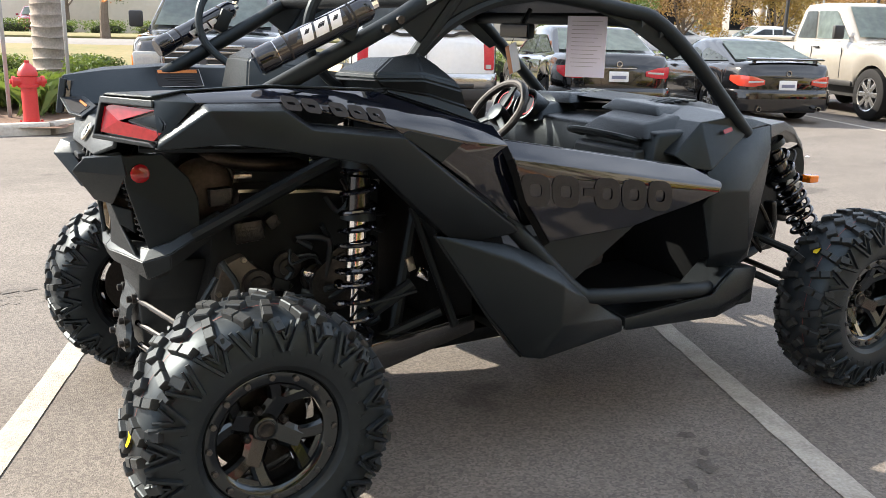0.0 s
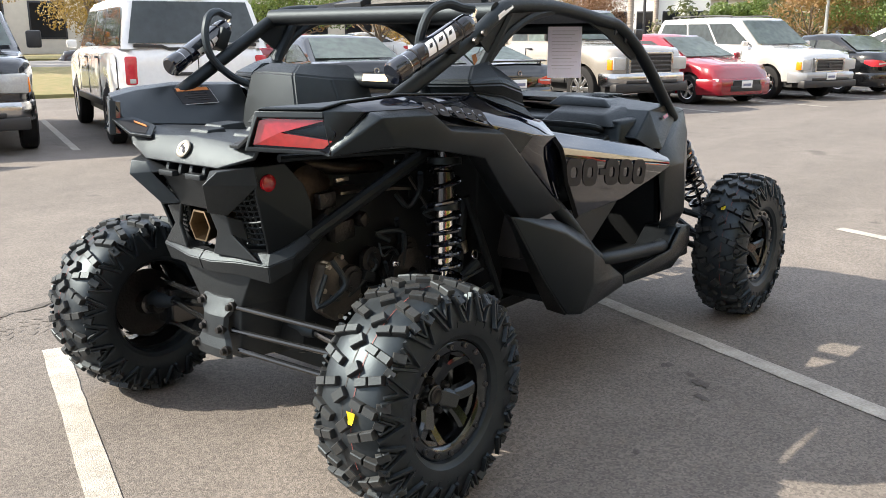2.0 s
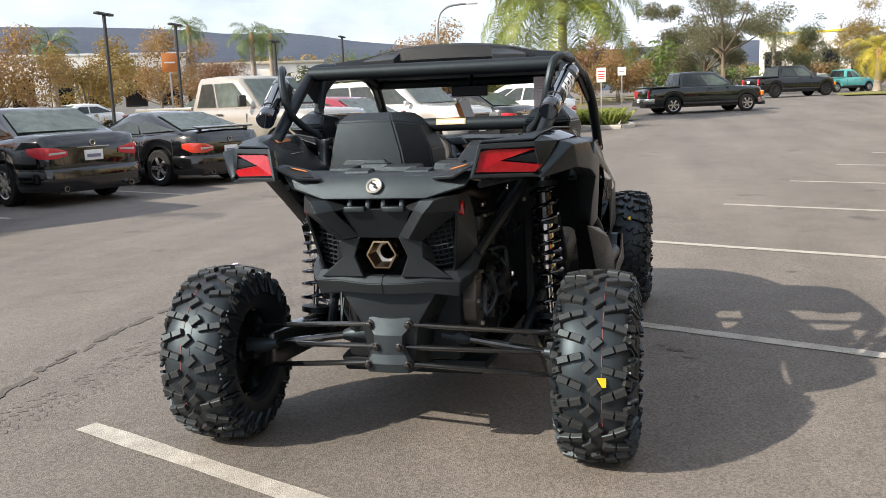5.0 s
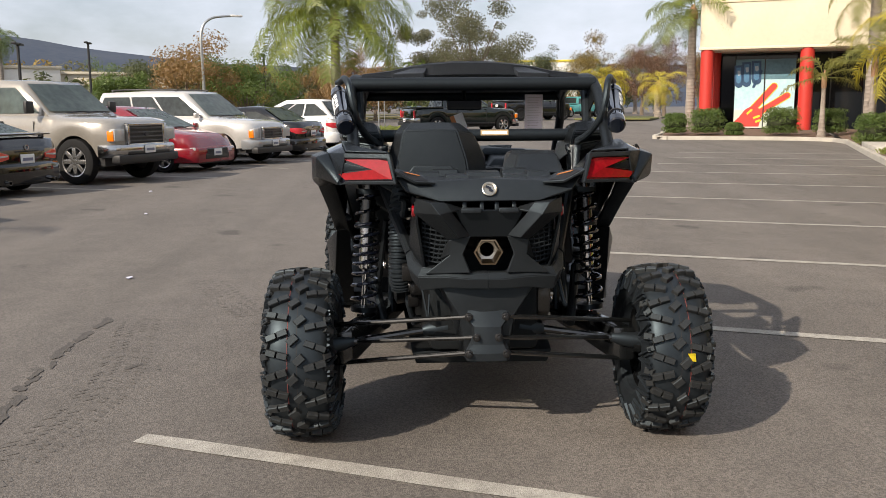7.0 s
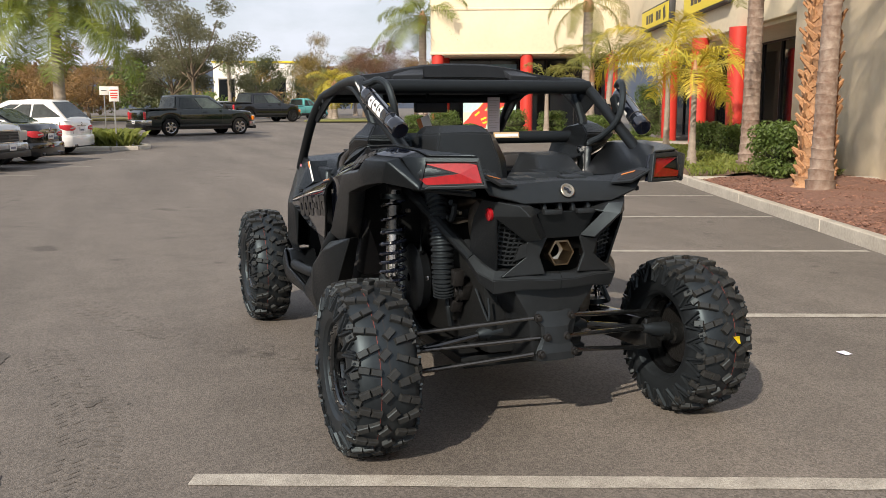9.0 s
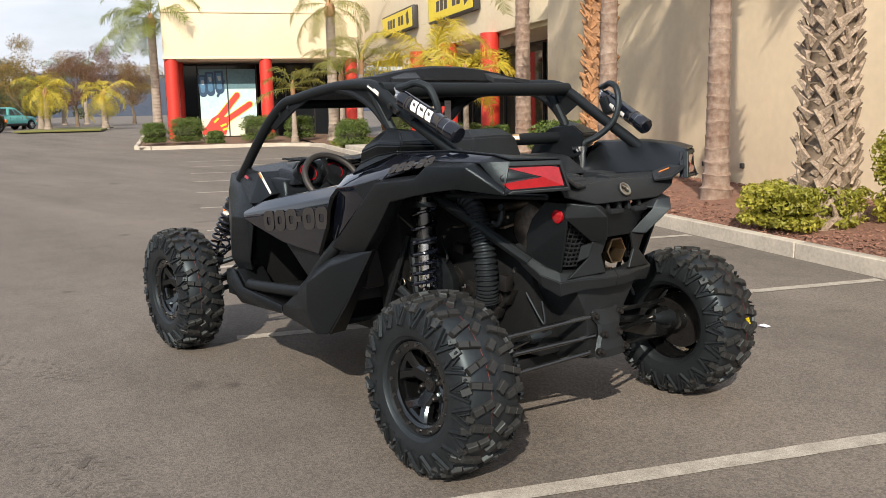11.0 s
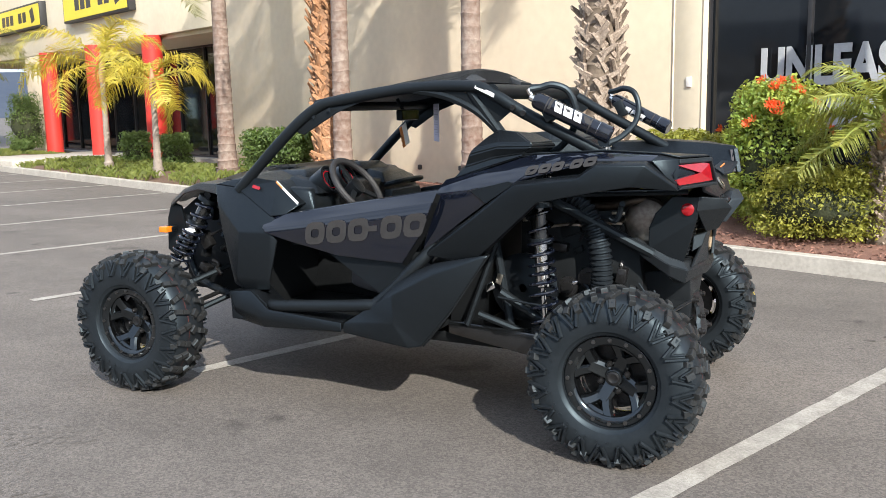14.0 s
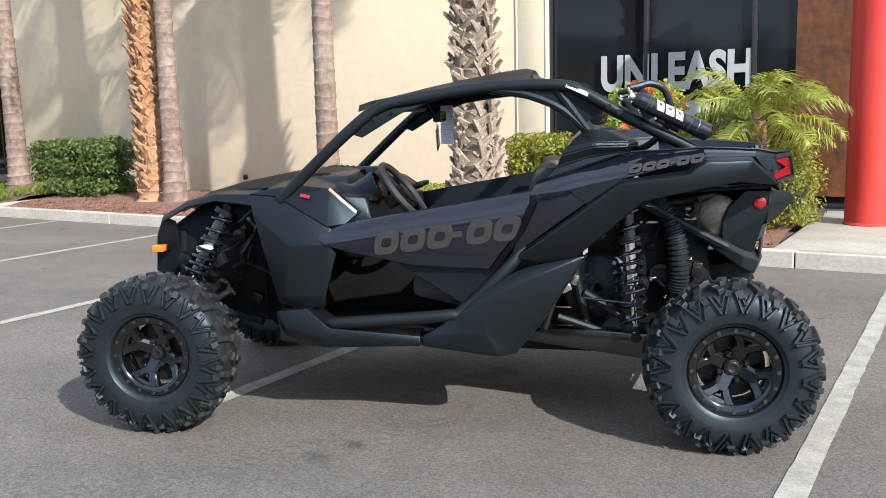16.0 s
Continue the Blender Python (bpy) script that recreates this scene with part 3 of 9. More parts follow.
    plate("wing_back", (WX + 2.8, -2.6, 1.95), (0.2, 9.2, 3.9), SIGN_DARK, "dark recessed front of the shop wing", "wall", kind="structure")
    for x, y in ((WX + 0.3, 1.66), (WX + 1.9, 1.42), (WX + 0.3, -2.72), (WX + 0.3, -6.9)):
        column(x, y, 3.92, 0.31)
    window_wall("window_3", -6.8, 1.9, 0.0, 0.2, 3.9, 6, "dark recessed glass of the shop wing", m=pose(WX + 2.6, 0, 0, 0, 0, 90))
    po = thing("shop_poster", "pale blue window poster with a red open shape", "poster", m=SITE @ pose(WX + 1.5, -0.94, 0, 0, 0, 0))
    bm = bmesh.new()
    box(bm, (0, 0, 1.95), (0.03, 2.70, 3.25))
    part("poster_sheet", bm, BLUE_POSTER, po)
    bm = bmesh.new()
    box(bm, (-0.03, 0.02, 1.95), (0.05, 0.05, 3.3))
    part("mullion", bm, MULLION, po)
    bm = bmesh.new()
    box(bm, (-0.020, 0, 3.10), (0.008, 2.70, 0.95))
    part("poster_header", bm, TEAL_PRINT, po, "dark teal upper band")
    bm = bmesh.new()
    box(bm, (-0.020, 0, 0.75), (0.008, 2.70, 0.85))
    part("poster_foot", bm, CREAM_PRINT, po, "pale cream lower band")

    def poster_shape(pts, depth, mt):
        """A flat printed outline, y and z on the sheet."""
        bm = bmesh.new()
        loop_faces(bm, [[(depth, y, z) for y, z in pts], [(depth - 0.004, y, z) for y, z in pts]])
        part("poster_shape", fix(bm), mt, po)

    def finger(y0, z0, y1, z1, w, depth, mt):
        """A bar with a round end."""
        a, b = Vector((y0, z0)), Vector((y1, z1))
        d = (b - a).normalized()
        n = Vector((-d.y, d.x))
        tip = [b + (d * math.sin(q) + n * math.cos(q)) * w / 2 for q in (math.pi * k / 8 for k in range(9))]
        poster_shape([(p.x, p.y) for p in (a - n * w / 2, *tip[::-1], a + n * w / 2)], depth, mt)

    for y, z0, z1, w in ((1.16, 3.30, 2.45, 0.32), (0.80, 3.45, 2.50, 0.34), (0.36, 3.50, 2.62, 0.38)):
        finger(y + 0.06, z0, y + 0.02, z1 - 0.02, w + 0.06, -0.026, NAVY)
        finger(y + 0.05, z0 - 0.10, y + 0.03, z1 + 0.10, w * 0.66, -0.031, BLUE_PRINT)
        finger(y + 0.04, z0 - 0.25, y + 0.02, z0 - 0.42, w * 0.40, -0.036, PLATE_WHITE)
    finger(0.16, 3.05, 0.50, 2.28, 0.12, -0.026, NAVY)
    for d, grow, mt in ((-0.026, 0.07, SIGN_YELLOW), (-0.031, 0.0, POSTER_RED)):
        finger(0.60, 1.10, -0.42, 2.30, 0.27 + grow, d, mt)
        finger(0.30, 1.00, -1.02, 1.86, 0.26 + grow, d, mt)
    poster_shape([(1.34, 0.40), (0.20, 0.40), (0.05, 0.95), (0.20, 1.25), (0.55, 1.38), (0.85, 1.20), (1.10, 0.85), (1.34, 0.62)], -0.036, POSTER_RED)
    for y0, z0, y1, z1 in ((0.75, 1.00, 0.55, 1.18), (0.45, 0.80, 0.20, 0.90), (0.35, 0.62, 0.12, 0.70)):
        finger(y0, z0, y1, z1, 0.10, -0.041, SIGN_YELLOW)


def tyre_prints(label, pts, w, seed):
    """The faint prints that a knobbly tyre left along a way, as small flat lozenges on the asphalt."""
    rg = random.Random(seed)
    path = smooth_path([(x, y, 0) for x, y in pts], 24)
    vs, fs = [], []
    done = 0.0
    for a, b in zip(path, path[1:]):
        done += (b - a).length
        if done < 0.055:
            continue
        done = 0.0
        d = (b - a).normalized()
        n = Vector((-d.y, d.x, 0))
        for k in range(4):
            if rg.random() < 0.28:
                continue
            c = a + n * w * (k / 3 - 0.5) + d * rg.uniform(-0.01, 0.01) + d * 0.03 * (k % 2)
            t = (n * (1 if k < 2 else -1) + d * 0.9).normalized()
            u = t.cross(Vector((0, 0, 1)))
            l, h = w * rg.uniform(0.08, 0.16), rg.uniform(0.006, 0.012)
            q = len(vs)
            vs += [tuple(c + t * l + u * h + Vector((0, 0, 0.002))), tuple(c - t * l + u * h + Vector((0, 0, 0.002))), tuple(c - t * l - u * h + Vector((0, 0, 0.002))), tuple(c + t * l - u * h + Vector((0, 0, 0.002)))]
            fs.append((q + 3, q + 2, q + 1, q))
    me = bpy.data.meshes.new("tyre_prints")
    me.from_pydata(vs, [], fs)
    me.materials.append(TYRE_PRINT)
    return tagged(new("tyre_prints", me), label, "tyre marks", kind="stuff")


tyre_prints("faint knobbly tyre prints on the asphalt", [(3.6, 2.1), (2.6, 1.62), (2.0, 1.24), (1.6, 0.86), (1.0, 0.55)], 0.22, 1)
tyre_prints("faint knobbly tyre prints on the asphalt", [(-2.0, 2.2), (-0.8, 2.05), (0.6, 1.9), (2.2, 2.2)], 0.22, 3)


def stain(x, y, r, seed, stretch=1.0, turn=0.0, z=0.003):
    """A dark drip with an uneven outline on the asphalt."""
    rg = random.Random(seed)
    bm = bmesh.new()
    ph = [rg.uniform(0, 6.3) for _ in range(3)]
    vs = [bm.verts.new((r * stretch * math.cos(a) * f, r * math.sin(a) * f, z)) for a, f in ((2 * math.pi * k / 22, 1 + 0.25 * math.sin(2 * 2 * math.pi * k / 22 + ph[0]) + 0.16 * math.sin(5 * 2 * math.pi * k / 22 + ph[1]) + rg.uniform(-0.08, 0.08)) for k in range(22))]
    bm.faces.new(vs)
    tagged(link("oil_stain", bm, SEALED, smooth=0, m=pose(x, y, 0, 0, 0, turn)), "dark oil drip on the asphalt", "stain", "oil stains", "structure")


for i, (x, y, r, st, tn) in enumerate(((1.60, -0.85, 0.034, 1.4, 20), (1.56, -0.98, 0.030, 1.2, 70), (1.49, -1.06, 0.044, 1.5, 40), (1.90, -1.27, 0.022, 1.3, 0), (0.73, -1.16, 0.022, 1.2, 10), (1.35, -1.13, 0.030, 1.6, 60),
                                       (-0.94, -1.65, 0.030, 1.5, 30), (-1.03, -1.78, 0.022, 1.3, 80), (-0.84, -1.41, 0.014, 1.2, 0), (1.03, 1.89, 0.030, 2.6, -40), (0.97, 1.73, 0.012, 1.5, 0))):
    stain(x, y, r * 0.7, 300 + i, st, tn)
# a long dark scuff in broken patches
rs = random.Random(31)
for i, p in enumerate(smooth_path([(2.20, 2.43, 0), (1.34, 2.40, 0), (0.65, 2.33, 0), (0.18, 2.24, 0), (-0.6, 2.10, 0)], 9)):
    if rs.random() < 0.85:
        stain(p.x + rs.uniform(-0.02, 0.02), p.y + rs.uniform(-0.025, 0.025), rs.uniform(0.012, 0.034), 330 + i, rs.uniform(1.6, 3.4), 8 + rs.uniform(-14, 14), 0.003 + 0.0006 * (i % 4))


def build_planters():
    # front kerb, mulch, grass, path strips
    kerb("kerb_front", [(-9.0, -3.86), (31.0, -3.86), (32.3, -3.5), (33.1, -2.5), (33.3, -0.9), (33.3, 2.6)])
    kerb("kerb_end", [(33.3, 2.6), (33.8, 3.2), (54.0, 3.3)])
    bed("mulch_bed", [(0.45, -7.2), (12.4, -3.94)], MULCH, "red-brown bark mulch under the palms", 0.10, 0.14, 0.35, 0.02, 4)
    bed("grass_bed", [(12.8, -7.2), (31.0, -3.94)], SOIL, "brown soil under patchy ground cover along the shop", 0.10, 0.12, 0.4, 0.03, 5)
    bed("wing_bed", [(33.38, -3.6), (40.5, 3.1)], SOIL, "soil bed before the shop wing", 0.10, 0.05, 0.6, 0.03, 6)
    bed("wing_corner_bed", [(31.0, -7.2), (40.5, -3.78)], SOIL, "soil bed in the corner of the shop wing", 0.10, 0.05, 0.6, 0.03, 7)
    plate("path_strip", (12.6, -5.57, 0.10), (0.4, 3.26, 0.10), CONCRETE, "narrow concrete strip through the planter", "path", kind="structure")
    plate("entry_paving", (-3.0, -5.57, 0.07), (6.9, 3.26, 0.14), CONCRETE, "pale concrete paving by the shop door", "paving", kind="structure")
    plate("shop_paving", (24.0, -8.2, 0.07), (14.0, 1.9, 0.14), CONCRETE, "pale concrete walk under the shop front", "paving", kind="structure")
    plate("shop_path", (25.1, -5.57, 0.17), (4.0, 3.24, 0.20), CONCRETE, "pale concrete path through the planter to the shop", "path", kind="structure")
    chips("bark_chips", 0.5, 12.35, -7.15, -3.97, 21000, MULCH, "red-brown bark chips on the planter", 0.115)


build_ground()
build_markings()
build_shop()
build_planters()

# ---- the side-by-side vehicle; x ahead, y to its left, wheels on z = 0 ----
def tyre_mesh(w, r=0.381, rim=0.186):
    """The round carcass of a mud tyre about the y axis, its outer face towards +y."""
    bm = bmesh.new()
    h, rc = w / 2, r - 0.020
    half = [(0.62, rim), (0.86, rim + 0.010), (0.90, rim + 0.020), (0.95, rim + 0.026), (1.01, rim + 0.055), (1.015, rim + 0.080), (0.955, rc - 0.052), (0.88, rc - 0.030), (0.72, rc - 0.013), (0.42, rc - 0.003)]
    lathe(bm, [(-h * u, q) for u, q in half] + [(0, rc)] + [(h * u, q) for u, q in half[::-1]], 64)
    return bm


BLOCKS = {}


def block_mesh(key, build, material):
    """A small mesh that many pieces share."""
    if key not in BLOCKS:
        bm = bmesh.new()
        build(bm)
        me = bpy.data.meshes.new(key[0])
        bm.to_mesh(me)
        bm.free()
        me.materials.append(material)
        BLOCKS[key] = me
    return BLOCKS[key]


def tread(wheel, w, r=0.381, rim=0.186, pitch=28, seed=1):
    """Tread lugs in slanted pairs, centre blocks, shoulder blocks and double chevrons on the sidewall; parts that share a few meshes."""
    rg = random.Random(seed)
    h, rc = w / 2, r - 0.020
    st = 2 * math.pi / pitch

    def put(name, me, ang, x, y, rad, turn, lean):
        ob = new(name, me)
        ob.parent = wheel
        ob.matrix_basis = Matrix.Rotation(-ang, 4, "Y") @ Matrix.Translation((x, y, rad)) @ Matrix.Rotation(lean, 4, "X") @ Matrix.Rotation(turn, 4, "Z")

    def lug(ang, x, y, rad, l, wd, ht, turn, lean):
        def build(bm):
            rows = []
            for z, f, g in ((-0.5, 1.0, 1.0), (0.34, 0.90, 0.96), (0.5, 0.76, 0.90)):
                rows.append([(wd / 2 * f * a, l / 2 * g * b, ht * z) for a, b in ((-1, -1), (1, -1), (1, 1), (-1, 1))])
            loop_faces(bm, rows)
            fix(bm)
        put("tread_block", block_mesh(("tread_block", round(l, 4), wd, ht), build, RUBBER_LUG), ang, x, y, rad, turn, lean)

    for k in range(pitch):
        a0 = k * st
        up = 1 if k % 2 else -1
        lug(a0 + st * 0.25, 0, h * 0.10 * up, rc + 0.005, h * 0.34, 0.034, 0.024, 0.72, 0.0)
        for s in (-1, 1):
            a = a0 + (0 if s > 0 else st * 0.55) + rg.uniform(-0.008, 0.008)
            t = s * up * (0.34 if up > 0 else 0.24)
            for d, drop, lean in ((-0.165, 0.003, 0.07), (0.165, 0.010, 0.20)):
                d *= h * s
                lug(a, -math.sin(t) * d, s * h * 0.55 + math.cos(t) * d, rc - drop + 0.005, h * 0.315, 0.029, 0.024, t, -s * lean)
            if up > 0:
                lug(a + st * 0.50, 0, s * h * 0.865, rc - 0.025, h * 0.24, 0.026, 0.024, -s * 0.30, -s * 0.62)
            else:
                lug(a + st * 0.14, 0, s * h * 0.905, rc - 0.030, h * 0.30, 0.031, 0.024, s * 0.22, -s * 0.78)

    def chevron(s):
        def build(bm):
            for x0, y0, x1, y1, wd, ht in ((0.042, 0.040, 0.007, -0.042, 0.0125, 0.024), (0.021, 0.038, 0.0, -0.010, 0.0085, 0.020)):
                for q in (-1, 1):
                    p0, p1 = Vector((x0 * q, -y0 * s, 0)), Vector((x1 * q, -y1 * s, 0))
                    n = (p1 - p0).cross(Vector((0, 0, 1))).normalized() * wd / 2
                    loop_faces(bm, [[p + n, p - n, p - n * 0.6 + Vector((0, 0, ht / 2)), p + n * 0.6 + Vector((0, 0, ht / 2))] for p in (p0, p1)])
            fix(bm)
        return block_mesh(("sidewall_chevron", s), build, RUBBER)

    for k in range(20):
        for s in (-1, 1):
            put("sidewall_chevron", chevron(s), 2 * math.pi * k / 20 + 0.1, 0, s * h * 0.965, rc - 0.056, 0, -s * 1.27)

    def bar(bm):
        box(bm, (0, 0, 0), (0.011, 0.019, 0.003))
    for k in range(34):
        if k % 17 < 11:
            put("sidewall_mark", block_mesh(("sidewall_mark",), bar, RUBBER), 2 * math.pi * k / 34, 0, h * 1.012, rim + 0.066, 0.15, -math.pi / 2)


def rim_parts(wheel, w):
    """Rim, bead ring, spokes, nuts and hub of one wheel; the outer face looks towards +y."""
    h = w / 2
    face = h - 0.070
    bm = bmesh.new()
    lathe(bm, [(-h * 0.66, 0.190), (-h * 0.6, 0.175), (-h * 0.2, 0.154), (face - 0.03, 0.152), (face + 0.01, 0.158), (face + 0.03, 0.176)], 40)
    part("rim", bm, ALLOY, wheel)
    bm = bmesh.new()
    lathe(bm, [(face + 0.008, 0.150), (face + 0.030, 0.150), (face + 0.036, 0.156), (face + 0.040, 0.163), (face + 0.042, 0.186), (face + 0.036, 0.195), (face + 0.005, 0.197), (face + 0.005, 0.150)], 56)
    part("bead_ring", bm, ALLOY, wheel)
    bm = bmesh.new()
    lathe(bm, [(face + 0.040, 0.0088), (face + 0.048, 0.0085), (face + 0.0485, 0.0045), (face + 0.046, 0.004)], 8, caps=True)
    bolt = bpy.data.meshes.new("bolt")
    bm.to_mesh(bolt)
    bm.free()
    bolt.materials.append(GALV_DARK)
    for k in range(16):
        a = 2 * math.pi * k / 16
        ob = new("bolt", bolt)
        ob.parent = wheel
        ob.location = (0.174 * math.cos(a), 0, 0.174 * math.sin(a))
    # four broad spokes, each forked towards the ring, with milled flanks
    def bar(r0, r1, a0, a1, w0, w1, y0, y1, deep):
        bm = bmesh.new()
        rows = []
        for k in range(4):
            u = k / 3
            rr, a, wd, yy = r0 + (r1 - r0) * u, a0 + (a1 - a0) * u, w0 + (w1 - w0) * u, y0 + (y1 - y0) * u
            d, t = Vector((math.cos(a), 0, math.sin(a))), Vector((-math.sin(a), 0, math.cos(a)))
            c = d * rr + Vector((0, yy, 0))
            up = Vector((0, 0.009, 0))
            rows.append([c - t * wd / 2, c - t * wd * 0.30 + up, c + t * wd * 0.30 + up, c + t * wd / 2, c + t * wd * 0.50 - up * deep, c - t * wd * 0.50 - up * deep])
        loop_faces(bm, rows)
        return fix(bm)

    for k in range(4):
        a = math.pi / 2 * k + 0.46
        spoke = part("spoke", bar(0.030, 0.104, a, a, 0.074, 0.066, face - 0.040, face - 0.012, 3.0), ALLOY, wheel, smooth=20)
        for q in (-1, 1):
            part("fork", bar(0.090, 0.158, a + q * 0.14, a + q * 0.41, 0.044, 0.052, face - 0.020, face + 0.014, 3.0), ALLOY, spoke, smooth=20)
        part("fork", bar(0.136, 0.158, a, a, 0.10, 0.13, face + 0.002, face + 0.012, 2.0), ALLOY, spoke, smooth=20)
    bm = bmesh.new()
    lathe(bm, [(face - 0.085, 0.066), (face - 0.050, 0.066), (face - 0.040, 0.060), (face - 0.038, 0.040), (face - 0.030, 0.036), (face - 0.020, 0.034), (face - 0.018, 0.028)], 32, caps=True)
    hub = part("hub", bm, ALLOY, wheel)
    bm = bmesh.new()
    lathe(bm, [(face - 0.020, 0.027), (face - 0.014, 0.026), (face - 0.012, 0.020), (face - 0.016, 0.012)], 20, caps=True)
    part("hub_cap", bm, MACHINE, hub)
    for k in range(4):
        a = 0.46 + (k + 0.5) * math.pi / 2
        bm = bmesh.new()
        lathe(bm, [(face - 0.036, 0.013), (face - 0.018, 0.012), (face - 0.012, 0.007)], 8, c=(0.058 * math.cos(a), 0, 0.058 * math.sin(a)), caps=True)
        part("lug_nut", bm, MACHINE, wheel)
    bm = bmesh.new()
    lathe(bm, [(-0.02, 0.02), (-0.02, 0.142), (-0.012, 0.142), (-0.012, 0.02)], 36)
    part("brake_disc", bm, MACHINE, wheel)


def build_hero():
    car = thing("off_road_vehicle", "matte black two-seat off-road buggy with knobbly mud tyres", "off-road vehicle", m=pose(0, 0, 0, 0, 0, 0.5))
    both = (1, -1)

    # wheels
    for nm, w, x, yc, r, zc in (("rear_wheel", 0.280, 0.0, 0.785, 0.373, 0.366), ("front_wheel", 0.245, 2.598, 0.780, 0.380, 0.373)):
        first = new(nm)
        first.parent = car
        first.matrix_basis = pose(x, yc, zc)
        part("tyre", fix(tyre_mesh(w, r)), RUBBER, first, smooth=30)
        tread(first, w, r)
        rim_parts(first, w)
        second = copy_thing(first, pose(x, -yc, zc, 0, 0, 180))
        second.parent = car
        tag = bmesh.new()
        loop_faces(tag, [[(-0.016 + 0.032 * u, -0.017 * (1 - 0.6 * u) + 0.009 * u, 0.010 * u * u), (-0.016 + 0.032 * u, 0.017 * (1 - 0.5 * u) + 0.008 * u, 0.008 * u * u)] for u in (0, 0.25, 0.5, 0.75, 1)], close=False)
        bmesh.ops.solidify(tag, geom=tag.faces[:], thickness=0.0015)
        if nm == "rear_wheel":
            part("yellow_tag", tag, YELLOW_TAG, second, "yellow tyre sticker", m=pose(0.355, 0.035, 0.045, 0, 83, 0))
        else:
            part("yellow_tag", tag, YELLOW_TAG, second, "yellow tyre sticker", m=pose(0.285, 0.0, 0.235, 0, 52, 0))
        rear_in = bmesh.new()
        lathe(rear_in, [(-0.02, 0.001), (-0.02, 0.052), (-0.06, 0.046), (-0.065, 0.034), (-0.12, 0.030), (-0.12, 0.001)], 20)
        for wh in (first, second):
            part("knuckle", rear_in.copy(), ROD_BLACK, wh)
        rear_in.free()
        red = bmesh.new()
        lathe(red, [(0.034, r - 0.0195), (0.0365, r - 0.0195)], 64)
        wht = bmesh.new()
        lathe(wht, [(-0.004, r - 0.0190), (-0.0010, r - 0.0190)], 64)
        for wh in (first, second):
            part("red_line", red.copy(), CHALK_RED, wh)
            part("white_line", wht.copy(), GREY_DECAL, wh)
        red.free(), wht.free()

    def pair(name, verts, faces, material, thick=0.012, bev=0.005, label="", smooth=16):
        for s in both:
            part(name, shell(verts, faces, thick, bev, s), material, car, label, smooth=smooth)

    # rear fender flare: upper band, outer face and lip round the wheel arch
    up = [(0.930, 0.690, 0.812), (0.69, 0.712, 0.985), (0.462, 0.712, 1.152), (0.185, 0.704, 1.186), (0.112, 0.698, 1.240), (-0.082, 0.655, 1.240), (-0.194, 0.598, 1.142)]
    out = [(0.915, 0.708, 0.806), (0.68, 0.735, 0.972), (0.468, 0.756, 1.134), (0.185, 0.756, 1.168), (0.108, 0.748, 1.222), (-0.084, 0.708, 1.224), (-0.200, 0.612, 1.126)]
    low = [(0.690, 0.690, 0.775), (0.490, 0.722, 0.950), (0.362, 0.750, 1.062), (0.185, 0.752, 1.098), (0.106, 0.746, 1.114), (-0.030, 0.716, 1.134), (-0.202, 0.612, 1.112)]
    lip = [(0.690, 0.62, 0.775), (0.48, 0.65, 0.962), (0.36, 0.67, 1.070), (0.185, 0.67, 1.106), (0.106, 0.66, 1.122), (-0.028, 0.63, 1.140), (-0.195, 0.55, 1.118)]
    k = len(up)
    quads = [[r * k + i, r * k + i + 1, (r + 1) * k + i + 1, (r + 1) * k + i] for r in range(3) for i in range(k - 1)]
    pair("rear_fender", up + out + low + lip, quads, PLASTIC, 0.008, 0.007, smooth=30)

    # glossy quarter panel above it
    q = [(0.82, 0.668, 1.150), (0.60, 0.650, 1.205), (0.42, 0.640, 1.262), (0.10, 0.615, 1.275), (-0.12, 0.590, 1.262), (-0.198, 0.577, 1.243),
         (0.850, 0.712, 1.092), (0.69, 0.724, 1.112), (0.44, 0.708, 1.168), (0.13, 0.696, 1.240), (-0.10, 0.652, 1.240), (-0.192, 0.602, 1.124),
         (0.935, 0.690, 0.815), (0.695, 0.712, 0.990), (0.55, 0.714, 1.090), (0.460, 0.712, 1.150)]
    pair("quarter_panel", q, [[0, 1, 7, 6], [1, 2, 8, 7], [2, 3, 9, 8], [3, 4, 10, 9], [6, 7, 13, 12], [7, 8, 14, 13], [8, 9, 15, 14]], GLOSS, 0.01, 0.004, smooth=30)
    pair("lamp_surround", [q[4], q[5], q[11], q[10]], [[0, 1, 3], [1, 2, 3]], PLASTIC, 0.01, 0.002, smooth=40)
    # matte arrow let into it
    v = [(0.675, 0.7265, 1.108), (0.50, 0.7145, 1.150), (0.47, 0.7195, 1.141), (0.605, 0.7205, 1.052)]
    pair("arrow_inset", [(x, y + 0.002, z) for x, y, z in v], [[0, 1, 2, 3]], PLASTIC, 0.004, 0.001)
    # top of the rear pod and inner wall beside the bed
    pod = [(0.42, 0.640, 1.262), (0.10, 0.615, 1.275), (-0.12, 0.590, 1.262), (-0.198, 0.577, 1.246), (0.42, 0.600, 1.254), (0.10, 0.575, 1.266), (-0.12, 0.520, 1.256), (-0.292, 0.404, 1.244),
           (0.38, 0.43, 1.10), (0.10, 0.41, 1.12), (-0.12, 0.385, 1.14), (-0.262, 0.372, 1.150)]
    pair("rear_pod", pod, [[0, 1, 5, 4], [1, 2, 6, 5], [2, 3, 7, 6], [4, 5, 9, 8], [5, 6, 10, 9], [6, 7, 11, 10]], PLASTIC, 0.008)
